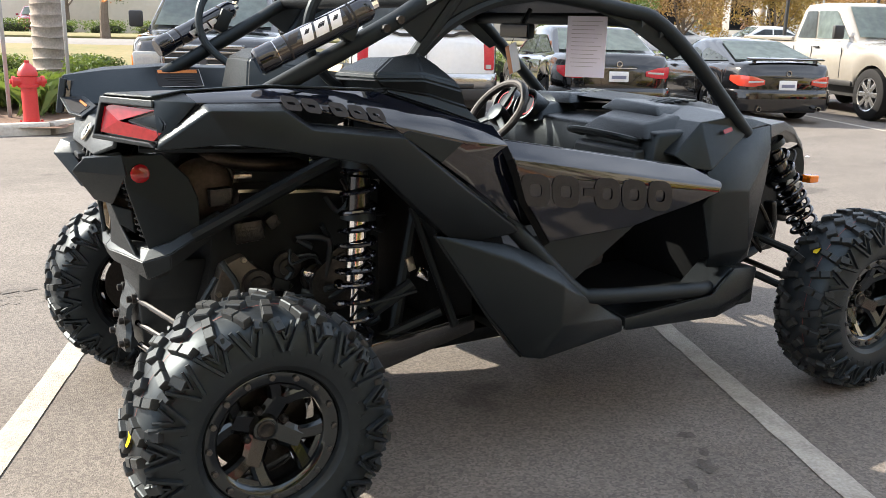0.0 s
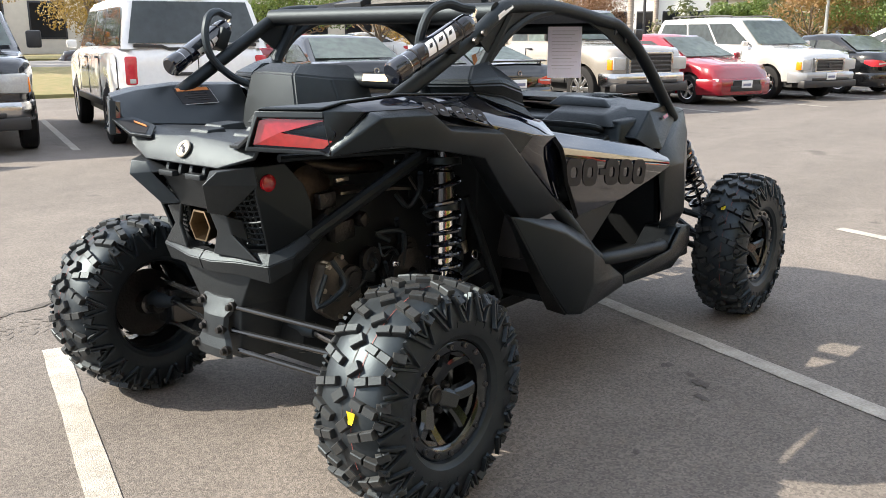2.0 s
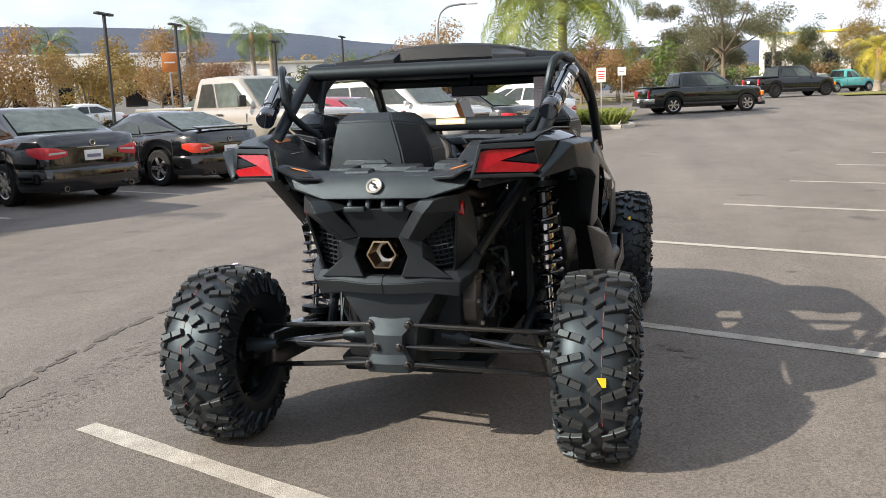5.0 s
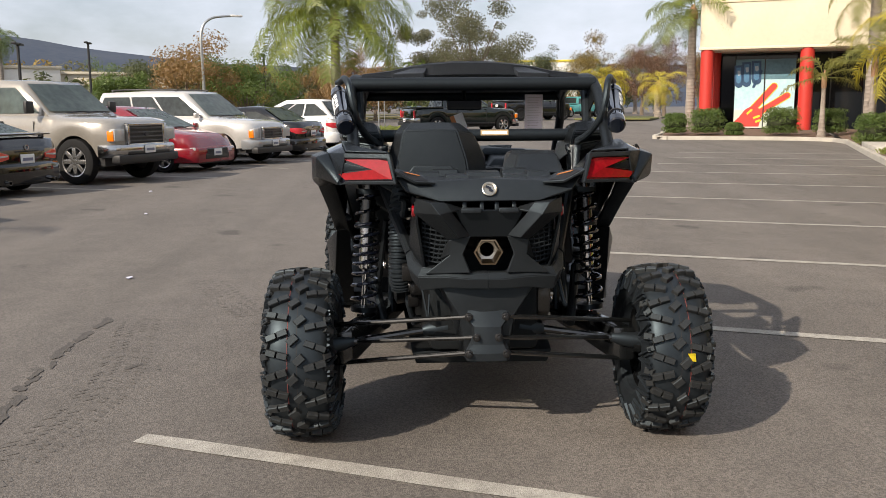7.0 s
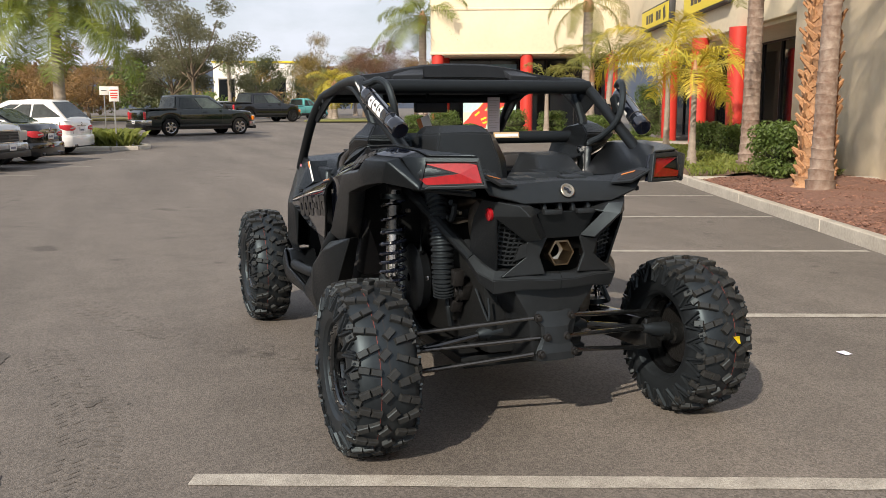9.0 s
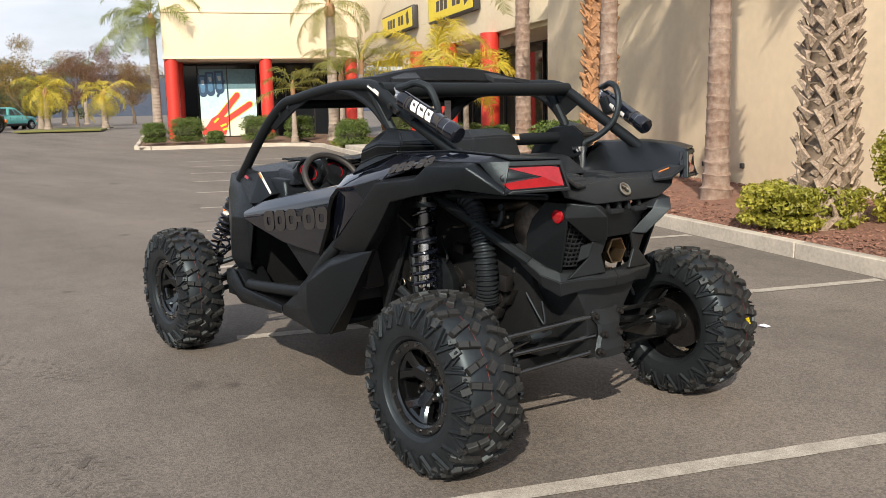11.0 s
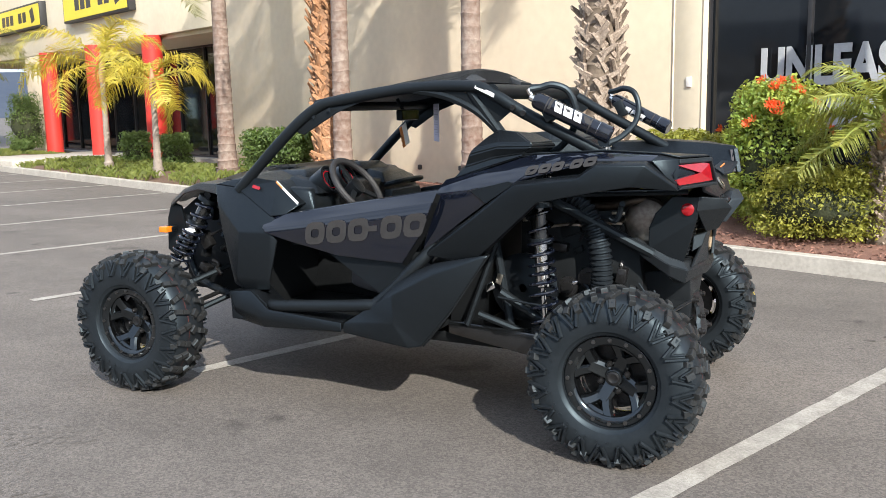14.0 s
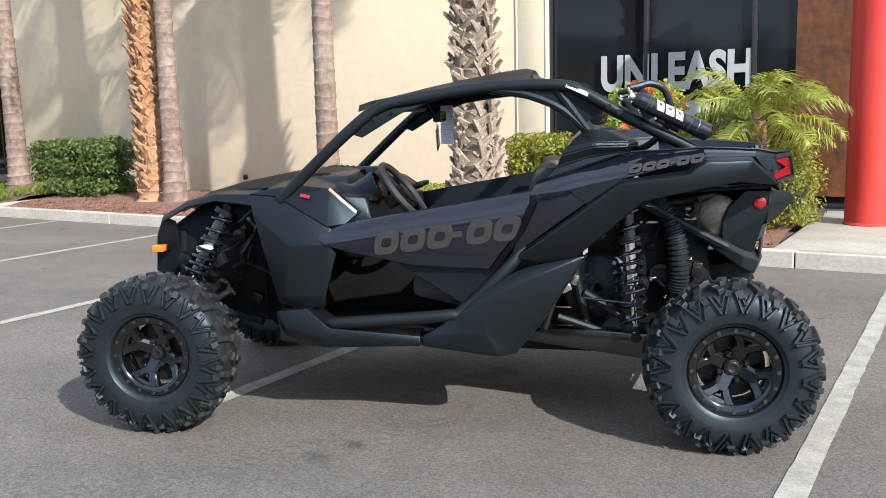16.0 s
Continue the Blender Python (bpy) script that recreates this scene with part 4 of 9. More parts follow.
    # tail: housing, lens in the shape of an angle
    for s in both:
        face = lambda y, z, d=0.0: (-0.289 + (y - 0.405) * 0.5155 + (z - 1.212) * 0.078 - d, y, z)
        v = [face(0.374, 1.126, -0.012), face(0.398, 1.236, -0.012), face(0.577, 1.236, -0.012), face(0.610, 1.180, -0.012), face(0.600, 1.122, -0.012)]
        housing = part("tail_light", shell(v, [[0, 1, 2, 3, 4]], 0.02, 0.002, s), GLOSS, car, smooth=16)
        v = [face(0.404, 1.214), face(0.436, 1.2215), face(0.585, 1.217, -0.003), face(0.468, 1.180, 0.006), face(0.395, 1.1440, 0.002), face(0.387, 1.143, -0.002), face(0.606, 1.158, -0.004), face(0.582, 1.1345, -0.003)]
        part("red_lens", shell(v, [[0, 1, 3], [1, 2, 3], [0, 3, 4, 5], [4, 3, 6, 7]], 0.010, 0.0006, s), RED_LENS, housing, "bright red tail lens", smooth=3)
        # raised frame round it
        v = [face(0.371, 1.124, 0.010), face(0.397, 1.243, 0.008), face(0.582, 1.243, 0.004), face(0.586, 1.224, 0.006), face(0.408, 1.224, 0.012), face(0.384, 1.1375, 0.013), face(0.578, 1.130, 0.006), face(0.596, 1.117, 0.004)]
        part("lamp_frame", shell(v, [[0, 1, 4, 5], [1, 2, 3, 4], [0, 5, 6, 7]], 0.022, 0.003, s), PLASTIC_GREY, housing, "charcoal frame round the lens", smooth=16)
        v = [face(0.484, 1.182, -0.006), face(0.590, 1.206, -0.006), face(0.610, 1.180, -0.006), face(0.606, 1.164, -0.006)]
        part("lens_divider", shell(v, [[0, 1, 2, 3]], 0.006, 0.001, s), PLASTIC, housing, "black wedge between the lens blades")

    # lower side panel ahead of the rear wheel
    v = [(0.605, 0.690, 0.822), (0.86, 0.715, 0.775), (1.03, 0.725, 0.705), (1.20, 0.745, 0.545), (1.335, 0.760, 0.462), (1.335, 0.765, 0.415), (0.985, 0.766, 0.372), (0.925, 0.740, 0.380),
         (0.79, 0.720, 0.545), (0.86, 0.765, 0.725), (1.05, 0.780, 0.485), (1.06, 0.772, 0.62)]
    pair("side_panel", v, [[0, 1, 9], [1, 2, 11, 9], [2, 3, 11], [3, 4, 10, 11], [4, 5, 6, 10], [6, 7, 10], [0, 9, 8], [9, 11, 10, 7, 8]], PLASTIC, 0.012, 0.008, smooth=34)
    # inner face of that panel towards the wheel
    v = [(0.605, 0.690, 0.822), (0.79, 0.720, 0.545), (0.925, 0.735, 0.382), (0.66, 0.63, 0.82), (0.83, 0.63, 0.55), (0.95, 0.63, 0.38)]
    pair("inner_guard", v, [[0, 1, 4, 3], [1, 2, 5, 4]], INNER_BLACK, 0.008, 0.003)
    # front rocker
    v = [(2.03, 0.740, 0.565), (1.87, 0.770, 0.585), (1.765, 0.770, 0.495), (1.345, 0.760, 0.462), (1.345, 0.765, 0.415), (1.80, 0.765, 0.398), (2.02, 0.700, 0.410), (1.80, 0.785, 0.452), (1.98, 0.765, 0.49)]
    pair("rocker_panel", v, [[0, 1, 8], [1, 2, 7, 8], [2, 3, 4, 7], [4, 5, 7], [5, 6, 8, 7], [6, 0, 8]], PLASTIC, 0.012, 0.008, smooth=34)
    for s in both:
        part("rocker_core", prism([(2.015, 0.42), (2.02, 0.565), (1.88, 0.578), (1.775, 0.492), (1.36, 0.458), (1.36, 0.42)], 0.58 * s, 0.742 * s, 0.008), PLASTIC, car, smooth=20)
    # sill tube and the brace behind the door
    for s in both:
        bm = bmesh.new()
        tube(bm, smooth_path([(1.80, 0.70 * s, 0.50), (1.70, 0.735 * s, 0.512), (1.25, 0.735 * s, 0.548), (1.15, 0.72 * s, 0.575), (0.97, 0.70 * s, 0.745), (0.88, 0.66 * s, 0.85)], 5), 0.030, 12)
        part("nerf_bar", bm, FRAME, car)
    # floor, tub and seats
    bm = block([(2.15, 0.42, 0.34), (2.15, -0.42, 0.34), (0.10, -0.30, 0.27), (0.10, 0.30, 0.27)], [(2.15, 0.44, 0.40), (2.15, -0.44, 0.40), (0.10, -0.32, 0.33), (0.10, 0.32, 0.33)])
    part("skid_plate", bm, INNER_BLACK, car)
    bm = block([(1.95, 0.68, 0.415), (1.95, -0.68, 0.415), (0.95, -0.70, 0.40), (0.95, 0.70, 0.40)], [(1.95, 0.69, 0.445), (1.95, -0.69, 0.445), (0.95, -0.70, 0.43), (0.95, 0.70, 0.43)])
    part("floor_pan", bm, INNER_BLACK, car)
    bm = block([(0.94, 0.40, 0.42), (0.94, -0.40, 0.42), (0.78, -0.36, 0.42), (0.78, 0.36, 0.42)], [(0.76, 0.62, 1.12), (0.76, -0.62, 1.12), (0.60, -0.55, 1.12), (0.60, 0.55, 1.12)])
    part("firewall", bm, INNER_BLACK, car)
    bm = block([(0.62, 0.30, 0.36), (0.62, -0.30, 0.36), (-0.02, -0.24, 0.36), (-0.02, 0.24, 0.36)], [(0.58, 0.36, 1.08), (0.58, -0.36, 1.08), (0.06, -0.25, 1.02), (0.06, 0.25, 1.02)], 0.03)
    part("engine_block", bm, INNER_BLACK, car)
    bm = block([(1.96, 0.08, 0.42), (1.96, -0.08, 0.42), (0.80, -0.10, 0.42), (0.80, 0.10, 0.42)], [(1.90, 0.07, 0.84), (1.90, -0.07, 0.84), (0.85, -0.09, 0.74), (0.85, 0.09, 0.74)], 0.02)
    part("centre_tunnel", bm, INNER_BLACK, car)
    bm = block([(1.99, 0.60, 0.42), (1.99, -0.60, 0.42), (1.95, -0.60, 0.42), (1.95, 0.60, 0.42)], [(1.92, 0.60, 1.04), (1.92, -0.60, 1.04), (1.87, -0.60, 1.04), (1.87, 0.60, 1.04)], 0.005)
    part("toe_board", bm, INNER_BLACK, car)
    for s in both:
        bm = block([(1.42, 0.10 * s, 0.60), (1.42, 0.56 * s, 0.60), (0.95, 0.56 * s, 0.50), (0.95, 0.10 * s, 0.50)], [(1.42, 0.12 * s, 0.70), (1.42, 0.54 * s, 0.70), (0.95, 0.54 * s, 0.62), (0.95, 0.12 * s, 0.62)], 0.03)
        seat = part("seat", bm, SEAT_VINYL, car)
        bm = block([(1.02, 0.10 * s, 0.58), (1.02, 0.56 * s, 0.58), (0.86, 0.56 * s, 0.58), (0.86, 0.10 * s, 0.58)], [(0.84, 0.18 * s, 1.20), (0.84, 0.48 * s, 1.20), (0.74, 0.48 * s, 1.20), (0.74, 0.18 * s, 1.20)], 0.03)
        part("backrest", bm, SEAT_VINYL, seat)

    # doors: glossy skin folded along a belt line, with a darker lower plate
    d = [(1.825, 0.668, 0.945), (0.845, 0.690, 1.108), (1.815, 0.720, 0.896), (0.852, 0.738, 1.054), (1.79, 0.730, 0.872), (0.875, 0.742, 1.000), (1.70, 0.722, 0.845), (1.385, 0.710, 0.777), (1.034, 0.708, 0.757), (0.915, 0.728, 0.915)]
    pair("door", d, [[0, 1, 3, 2], [2, 3, 5, 4], [4, 5, 9, 8, 7, 6]], GLOSS, 0.012, 0.005)
    gap = [(0.846, 0.700, 1.104), (0.850, 0.741, 1.054), (0.872, 0.746, 1.000), (0.910, 0.733, 0.915), (1.030, 0.713, 0.757)]
    pair("door_gap", gap + [(x - 0.022, y - 0.001, z - 0.008) for x, y, z in gap], [[i, i + 1, i + 6, i + 5] for i in range(4)], LINER, 0.004, 0)
    d = [(1.50, 0.66, 0.80), (0.98, 0.68, 0.775), (1.13, 0.68, 0.60), (1.16, 0.68, 0.595)]
    pair("door_plate", d, [[0, 1, 2, 3]], PLASTIC, 0.008, 0.002)
    # inner trim of the door
    d = [(1.825, 0.660, 0.945), (0.838, 0.690, 1.108), (0.92, 0.62, 0.80), (1.70, 0.62, 0.80)]
    pair("door_trim", d, [[0, 1, 2, 3]], PLASTIC, 0.01, 0.003)
    # marks of the door as plain slanted rings with rounded corners
    def ring_mark(at, x0, z0, wd, h, slope, slant, band, name, s):
        """A rounded slanted block with a slot, laid on a surface given by at(x, z)."""
        loops = []
        for q in (0.0, 1.0):
            c = []
            bw, bh, rr = wd / 2 - q * band, h / 2 - q * band, 0.30 * min(wd, h) * (1 - 0.6 * q)
            for sx, sz, k0 in ((1, 1, 0), (-1, 1, 1), (-1, -1, 2), (1, -1, 3)):
                for k in range(3):
                    a = (k0 + k / 2) * math.pi / 2
                    u, w = sx * (bw - rr) + rr * math.cos(a), sz * (bh - rr) + rr * math.sin(a)
                    x = x0 - wd / 2 - u - slant * (w + h / 2) / h
                    z = z0 + h / 2 + w + slope * (x0 - x)
                    c.append((x, at(x, z), z))
            loops.append(c)
        n = len(loops[0])
        part(name, shell(loops[0] + loops[1], [[i, (i + 1) % n, n + (i + 1) % n, n + i] for i in range(n)], 0.0015, 0, s), GREY_DECAL, car, "grey slanted decal shape")

    for s in both:
        fy = lambda x, z: 0.7450 - (x - 0.875) * 0.0131 - max(0, 0.872 + (1.79 - x) * 0.14 - z) * 0.157
        for x0, wd in ((1.560, 0.112), (1.438, 0.112), (1.316, 0.112), (1.138, 0.112), (1.016, 0.116)):
            ring_mark(fy, x0, 0.822 + (1.56 - x0) * 0.112, wd, 0.108, 0.112, 0.022, 0.033, "door_mark", s)
        v = [(x, fy(x, z), z) for x, z in ((1.196, 0.905), (1.150, 0.910), (1.145, 0.937), (1.191, 0.932))]
        part("door_mark", shell(v, [[0, 1, 2, 3]], 0.0015, 0, s), GREY_DECAL, car, "grey slanted decal shape")

    # smaller marks of the same kind on the quarter panel
    for s in both:
        fq = lambda x, z: 0.716 - (z - 1.168) * 0.62 + (0.44 - x) * 0.098
        for x0 in (0.430, 0.372, 0.314, 0.232, 0.174):
            ring_mark(fq, x0, 1.176 + (0.43 - x0) * 0.15, 0.052, 0.036, 0.15, 0.012, 0.0145, "quarter_mark", s)
        v = [(x, fq(x, z), z) for x, z in ((0.252, 1.215), (0.234, 1.218), (0.231, 1.228), (0.249, 1.225))]
        part("quarter_mark", shell(v, [[0, 1, 2, 3]], 0.0015, 0, s), GREY_DECAL, car, "grey slanted decal shape")
    # front fender with its folds
    v = [(2.185, 0.600, 1.096), (2.155, 0.640, 1.005), (2.115, 0.665, 0.885), (2.030, 0.685, 0.590), (1.945, 0.700, 0.565), (1.955, 0.726, 0.868), (1.985, 0.726, 0.640), (1.765, 0.722, 0.872), (1.735, 0.705, 0.830), (1.795, 0.705, 0.625),
         (1.760, 0.690, 0.945), (2.035, 0.628, 1.090), (1.80, 0.690, 0.575), (2.13, 0.57, 0.88), (2.05, 0.58, 0.57)]
    pair("front_fender", v, [[10, 11, 1, 5], [11, 0, 1], [10, 5, 7], [1, 2, 5], [2, 3, 6, 5], [5, 6, 9, 7], [7, 9, 8], [6, 3, 4], [6, 4, 12, 9], [2, 13, 14, 3]], PLASTIC, 0.010, 0.007, smooth=30)
    # fender top that narrows to the nose
    v = [(2.185, 0.600, 1.096), (2.40, 0.490, 1.090), (2.60, 0.380, 1.046), (2.785, 0.285, 0.962), (2.145, 0.34, 1.120), (2.40, 0.30, 1.095), (2.60, 0.25, 1.052), (2.80, 0.20, 0.960), (2.170, 0.622, 1.045), (2.40, 0.500, 1.055), (2.60, 0.392, 1.015), (2.785, 0.295, 0.930)]
    pair("fender_top", v, [[0, 1, 5, 4], [1, 2, 6, 5], [2, 3, 7, 6], [0, 1, 9, 8], [1, 2, 10, 9], [2, 3, 11, 10]], PLASTIC, 0.010, 0.004)
    # cowl side with a glossy inset
    v = [(2.185, 0.600, 1.098), (2.09, 0.600, 1.120), (1.938, 0.632, 1.138), (1.78, 0.620, 1.120), (1.648, 0.626, 1.006), (1.70, 0.676, 0.962), (1.78, 0.694, 0.952), (2.03, 0.636, 1.088)]
    pair("cowl_side", v, [[7, 0, 1, 2], [7, 2, 3], [7, 3, 6], [3, 4, 5, 6]], PLASTIC, 0.010, 0.004)
    v = [(2.09, 0.600, 1.121), (1.938, 0.632, 1.139), (1.78, 0.620, 1.121), (1.648, 0.626, 1.006), (2.09, 0.38, 1.140), (1.938, 0.38, 1.160), (1.76, 0.42, 1.125), (1.62, 0.46, 1.02)]
    pair("cowl_top", v, [[0, 1, 5, 4], [1, 2, 6, 5], [2, 3, 7, 6]], PLASTIC, 0.010, 0.004)
    for s in both:
        if s > 0:
            for nm, q, o, mt in (("warning_label", 0.0045, 0.0, WHITE_DECAL), ("label_strip", 0.003, 0.003, ORANGE_DECAL)):
                v = [(1.78 + q * 0.6, 0.628 + o, 1.118 - q), (1.78 - q * 0.6, 0.622 + o, 1.118 + q), (1.655 - q * 0.6, 0.626 + o, 1.012 + q), (1.655 + q * 0.6, 0.632 + o, 1.012 - q)]
                if nm == "label_strip":
                    v = [v[0], v[1], [a + (b - a) * 0.3 for a, b in zip(v[1], v[2])], [a + (b - a) * 0.3 for a, b in zip(v[0], v[3])]]
                part(nm, shell(v, [[0, 1, 2, 3]], 0.002, 0), mt, car, "white and orange warning label")
        v = [(1.915, 0.652, 1.088), (1.870, 0.654, 1.078), (1.866, 0.648, 1.092), (1.911, 0.646, 1.102)]
        part("red_badge", shell(v, [[0, 1, 2, 3]], 0.002, 0, s), RED_LENS, car, "small red badge shape")
    # bonnet and dash
    bm = bmesh.new()
    rows = [(2.80, 0.21, 0.945, 0.95), (2.60, 0.27, 1.045, 1.055), (2.40, 0.34, 1.09, 1.11), (2.20, 0.44, 1.112, 1.15), (2.02, 0.57, 1.125, 1.17), (1.80, 0.62, 1.10, 1.16)]
    loop_faces(bm, [[(x, w * u, z0 + (z1 - z0) * (1 - u * u) + (0.012 if abs(u) in (0.4,) else 0)) for u in (-1, -0.7, -0.4, 0, 0.4, 0.7, 1)] for x, w, z0, z1 in rows], close=False)
    bmesh.ops.solidify(bm, geom=bm.faces[:], thickness=0.012)
    part("bonnet", fix(bm), PLASTIC, car)
    for s in both:
        bm = block([(2.05, 0.16 * s, 1.14), (2.05, 0.40 * s, 1.13), (1.72, 0.46 * s, 1.12), (1.72, 0.10 * s, 1.13)], [(1.98, 0.20 * s, 1.165), (1.98, 0.36 * s, 1.155), (1.76, 0.40 * s, 1.165), (1.76, 0.15 * s, 1.175)], 0.01)
        part("bonnet_ridge", bm, PLASTIC, car)
    bm = block([(1.80, 0.62, 0.90), (1.80, -0.62, 0.90), (1.58, -0.58, 0.92), (1.58, 0.58, 0.92)], [(1.84, 0.62, 1.10), (1.84, -0.62, 1.10), (1.62, -0.56, 1.08), (1.62, 0.56, 1.08)], 0.02)
    dash = part("dashboard", bm, PLASTIC, car)
    for s in both:
        bm = block([(1.80, 0.12 * s, 1.09), (1.80, 0.56 * s, 1.09), (1.58, 0.54 * s, 1.05), (1.58, 0.14 * s, 1.05)], [(1.78, 0.17 * s, 1.145), (1.78, 0.50 * s, 1.140), (1.64, 0.47 * s, 1.105), (1.64, 0.20 * s, 1.110)], 0.014)
        part("dash_pad", bm, PLASTIC, car, smooth=16)
    bm = block([(1.62, -0.14, 0.93), (1.62, -0.54, 0.93), (1.55, -0.53, 0.95), (1.55, -0.15, 0.95)], [(1.60, -0.15, 1.02), (1.60, -0.52, 1.02), (1.555, -0.51, 1.01), (1.555, -0.16, 1.01)], 0.010)
    part("glove_box", bm, PLASTIC_GREY, car, smooth=16)
    bm = bmesh.new()
    tube(bm, smooth_path([(1.60, -0.16, 1.04), (1.52, -0.17, 1.06), (1.51, -0.30, 1.065), (1.52, -0.46, 1.06), (1.60, -0.48, 1.04)], 4), 0.014, 8)
    part("grab_bar", bm, FRAME, car)
    for i in range(6):
        for s in both:
            bm = bmesh.new()
            box(bm, (2.02 - 0.035 * i, 0.27 * s, 1.172 - 0.002 * i), (0.012, 0.16 - 0.012 * i, 0.010), None, 0.003)
            part("vent_slat", bm, PLASTIC_GREY, car)
    bm = prism([(2.72, 0.45), (2.755, 0.90), (2.60, 1.005), (2.40, 1.055), (2.10, 1.085), (2.10, 0.42)], -0.26, 0.26, 0.02)
    part("front_box", bm, INNER_BLACK, car)
    # inner wall of the front wheel arch
    v = [(2.03, 0.58, 0.42), (2.09, 0.56, 1.03), (2.24, 0.30, 1.05), (2.24, 0.28, 0.42)]
    pair("arch_liner", v, [[0, 1, 2, 3]], LINER, 0.01, 0.002)
    # brake hose, steering joint and small gear in the front wheel arches
    rf = random.Random(12)
    for s in both:
        for i in range(9):
            p = [(rf.uniform(2.25, 2.55), rf.uniform(0.30, 0.40) * s, rf.uniform(0.60, 0.98))]
            for _ in range(3):
                q = p[-1]
                p.append((min(2.56, q[0] + rf.uniform(-0.10, 0.06)), min(0.48, max(0.29, abs(q[1]) + rf.uniform(-0.03, 0.06))) * s, q[2] + rf.uniform(-0.12, 0.08)))
            bm = bmesh.new()
            tube(bm, smooth_path(p, 4), rf.uniform(0.005, 0.013), 7)
            part("brake_hose", bm, rf.choice((RUBBER, MACHINE)), car)
        for i in range(7):
            bm = bmesh.new()
            box(bm, (rf.uniform(2.28, 2.66), rf.uniform(0.28, 0.40) * s, rf.uniform(0.52, 0.95)), (rf.uniform(0.03, 0.08), 0.05, rf.uniform(0.03, 0.10)), Matrix.Rotation(rf.uniform(-0.6, 0.6), 4, "Y"), 0.006)
            part("front_fitting", bm, rf.choice((MACHINE, PLASTIC, INNER_BLACK)), car)
        bm = bmesh.new()
        box(bm, (2.60, 0.64 * s, 0.42), (0.09, 0.07, 0.22), None, 0.02)
        part("front_knuckle", bm, MACHINE, car)
    # nose bars and bumper
    for s in both:
        bm = bmesh.new()
        tube(bm, smooth_path([(2.25, 0.34 * s, 0.42), (2.60, 0.28 * s, 0.50), (2.70, 0.25 * s, 0.66), (2.69, 0.25 * s, 0.88)], 4), 0.022, 10)
        part("nose_tube", bm, FRAME, car)
        v = [(2.785, 0.292, 0.955), (2.825, 0.288, 0.86), (2.845, 0.280, 0.67), (2.76, 0.262, 0.60), (2.70, 0.262, 0.72), (2.72, 0.285, 0.93)]
        part("nose_side", shell(v, [[0, 1, 2, 3, 4, 5]], 0.02, 0.005, s), PLASTIC, car, smooth=16)
        bm = bmesh.new()
        box(bm, (2.77, 0.318 * s, 0.802), (0.05, 0.05, 0.026), bev=0.004)
        part("marker_stalk", bm, PLASTIC, car)
        bm = bmesh.new()
        box(bm, (2.78, 0.358 * s, 0.802), (0.060, 0.055, 0.034), bev=0.005)
        part("marker_light", bm, AMBER, car, "orange side marker light")

    # rear bodywork: bed tray, tail panel, bumper V, side plates
    tray = [(-0.255, 0.372, 1.150), (-0.238, 0.240, 1.128), (-0.245, 0.0, 1.140), (-0.238, -0.240, 1.128), (-0.255, -0.372, 1.150), (0.36, 0.40, 1.10), (0.36, 0.16, 1.105), (0.36, -0.16, 1.105), (0.36, -0.40, 1.10), (-0.10, 0.20, 1.135), (-0.10, -0.20, 1.135), (-0.10, 0.36, 1.145), (-0.10, -0.36, 1.145)]
    bm = shell(tray, [[0, 1, 9, 11], [1, 2, 10, 9], [2, 3, 10], [3, 4, 12, 10], [11, 9, 6, 5], [9, 10, 7, 6], [10, 12, 8, 7]], 0.012, 0.004)
    part("cargo_tray", bm, PLASTIC_GREY, car)
    for x, y, sx, sy in ((-0.10, 0.12, 0.10, 0.12), (-0.10, -0.12, 0.10, 0.12), (0.06, 0.24, 0.14, 0.12), (0.06, -0.24, 0.14, 0.12), (0.08, 0.0, 0.12, 0.18), (0.24, 0.16, 0.12, 0.14), (0.24, -0.16, 0.12, 0.14)):
        bm = block([(x - sx / 2, y - sy / 2, 1.10), (x + sx / 2, y - sy / 2, 1.10), (x + sx / 2, y + sy / 2, 1.10), (x - sx / 2, y + sy / 2, 1.10)], [(x - sx * 0.30, y - sy * 0.4, 1.143), (x + sx * 0.42, y - sy * 0.4, 1.147), (x + sx * 0.42, y + sy * 0.4, 1.147), (x - sx * 0.30, y + sy * 0.4, 1.143)], 0.003)
        part("tray_rib", bm, PLASTIC_GREY, car, smooth=10)
    tail = [(-0.255, 0.372, 1.150), (-0.238, 0.240, 1.128), (-0.245, 0.0, 1.140), (-0.238, -0.240, 1.128), (-0.255, -0.372, 1.150), (-0.262, 0.335, 1.092), (-0.298, 0.200, 1.055), (-0.298, -0.200, 1.055), (-0.262, -0.335, 1.092)]
    bm = shell(tail, [[0, 1, 6, 5], [1, 2, 6], [2, 7, 6], [2, 3, 7], [3, 4, 8, 7]], 0.012, 0.004)
    part("tail_panel", bm, PLASTIC_GREY, car)
    bm = bmesh.new()
    lathe(bm, [(0, 0.031), (-0.006, 0.031), (-0.008, 0.027), (-0.006, 0.021), (-0.003, 0.020), (-0.003, 0.001)], 28, axis="x")
    emb = part("round_emblem", bm, STEEL, car, "round silver emblem", m=Matrix.Translation((-0.2775, 0, 1.098)) @ Matrix.Rotation(0.55, 4, "Y"))
    for y, z, sy, sz_ in ((0.004, 0.006, 0.022, 0.009), (-0.006, -0.007, 0.016, 0.010)):
        bm = bmesh.new()
        box(bm, (-0.005, y, z), (0.004, sy, sz_), Matrix.Rotation(0.5, 4, "X"))
        part("emblem_mark", bm, GLOSS, emb)
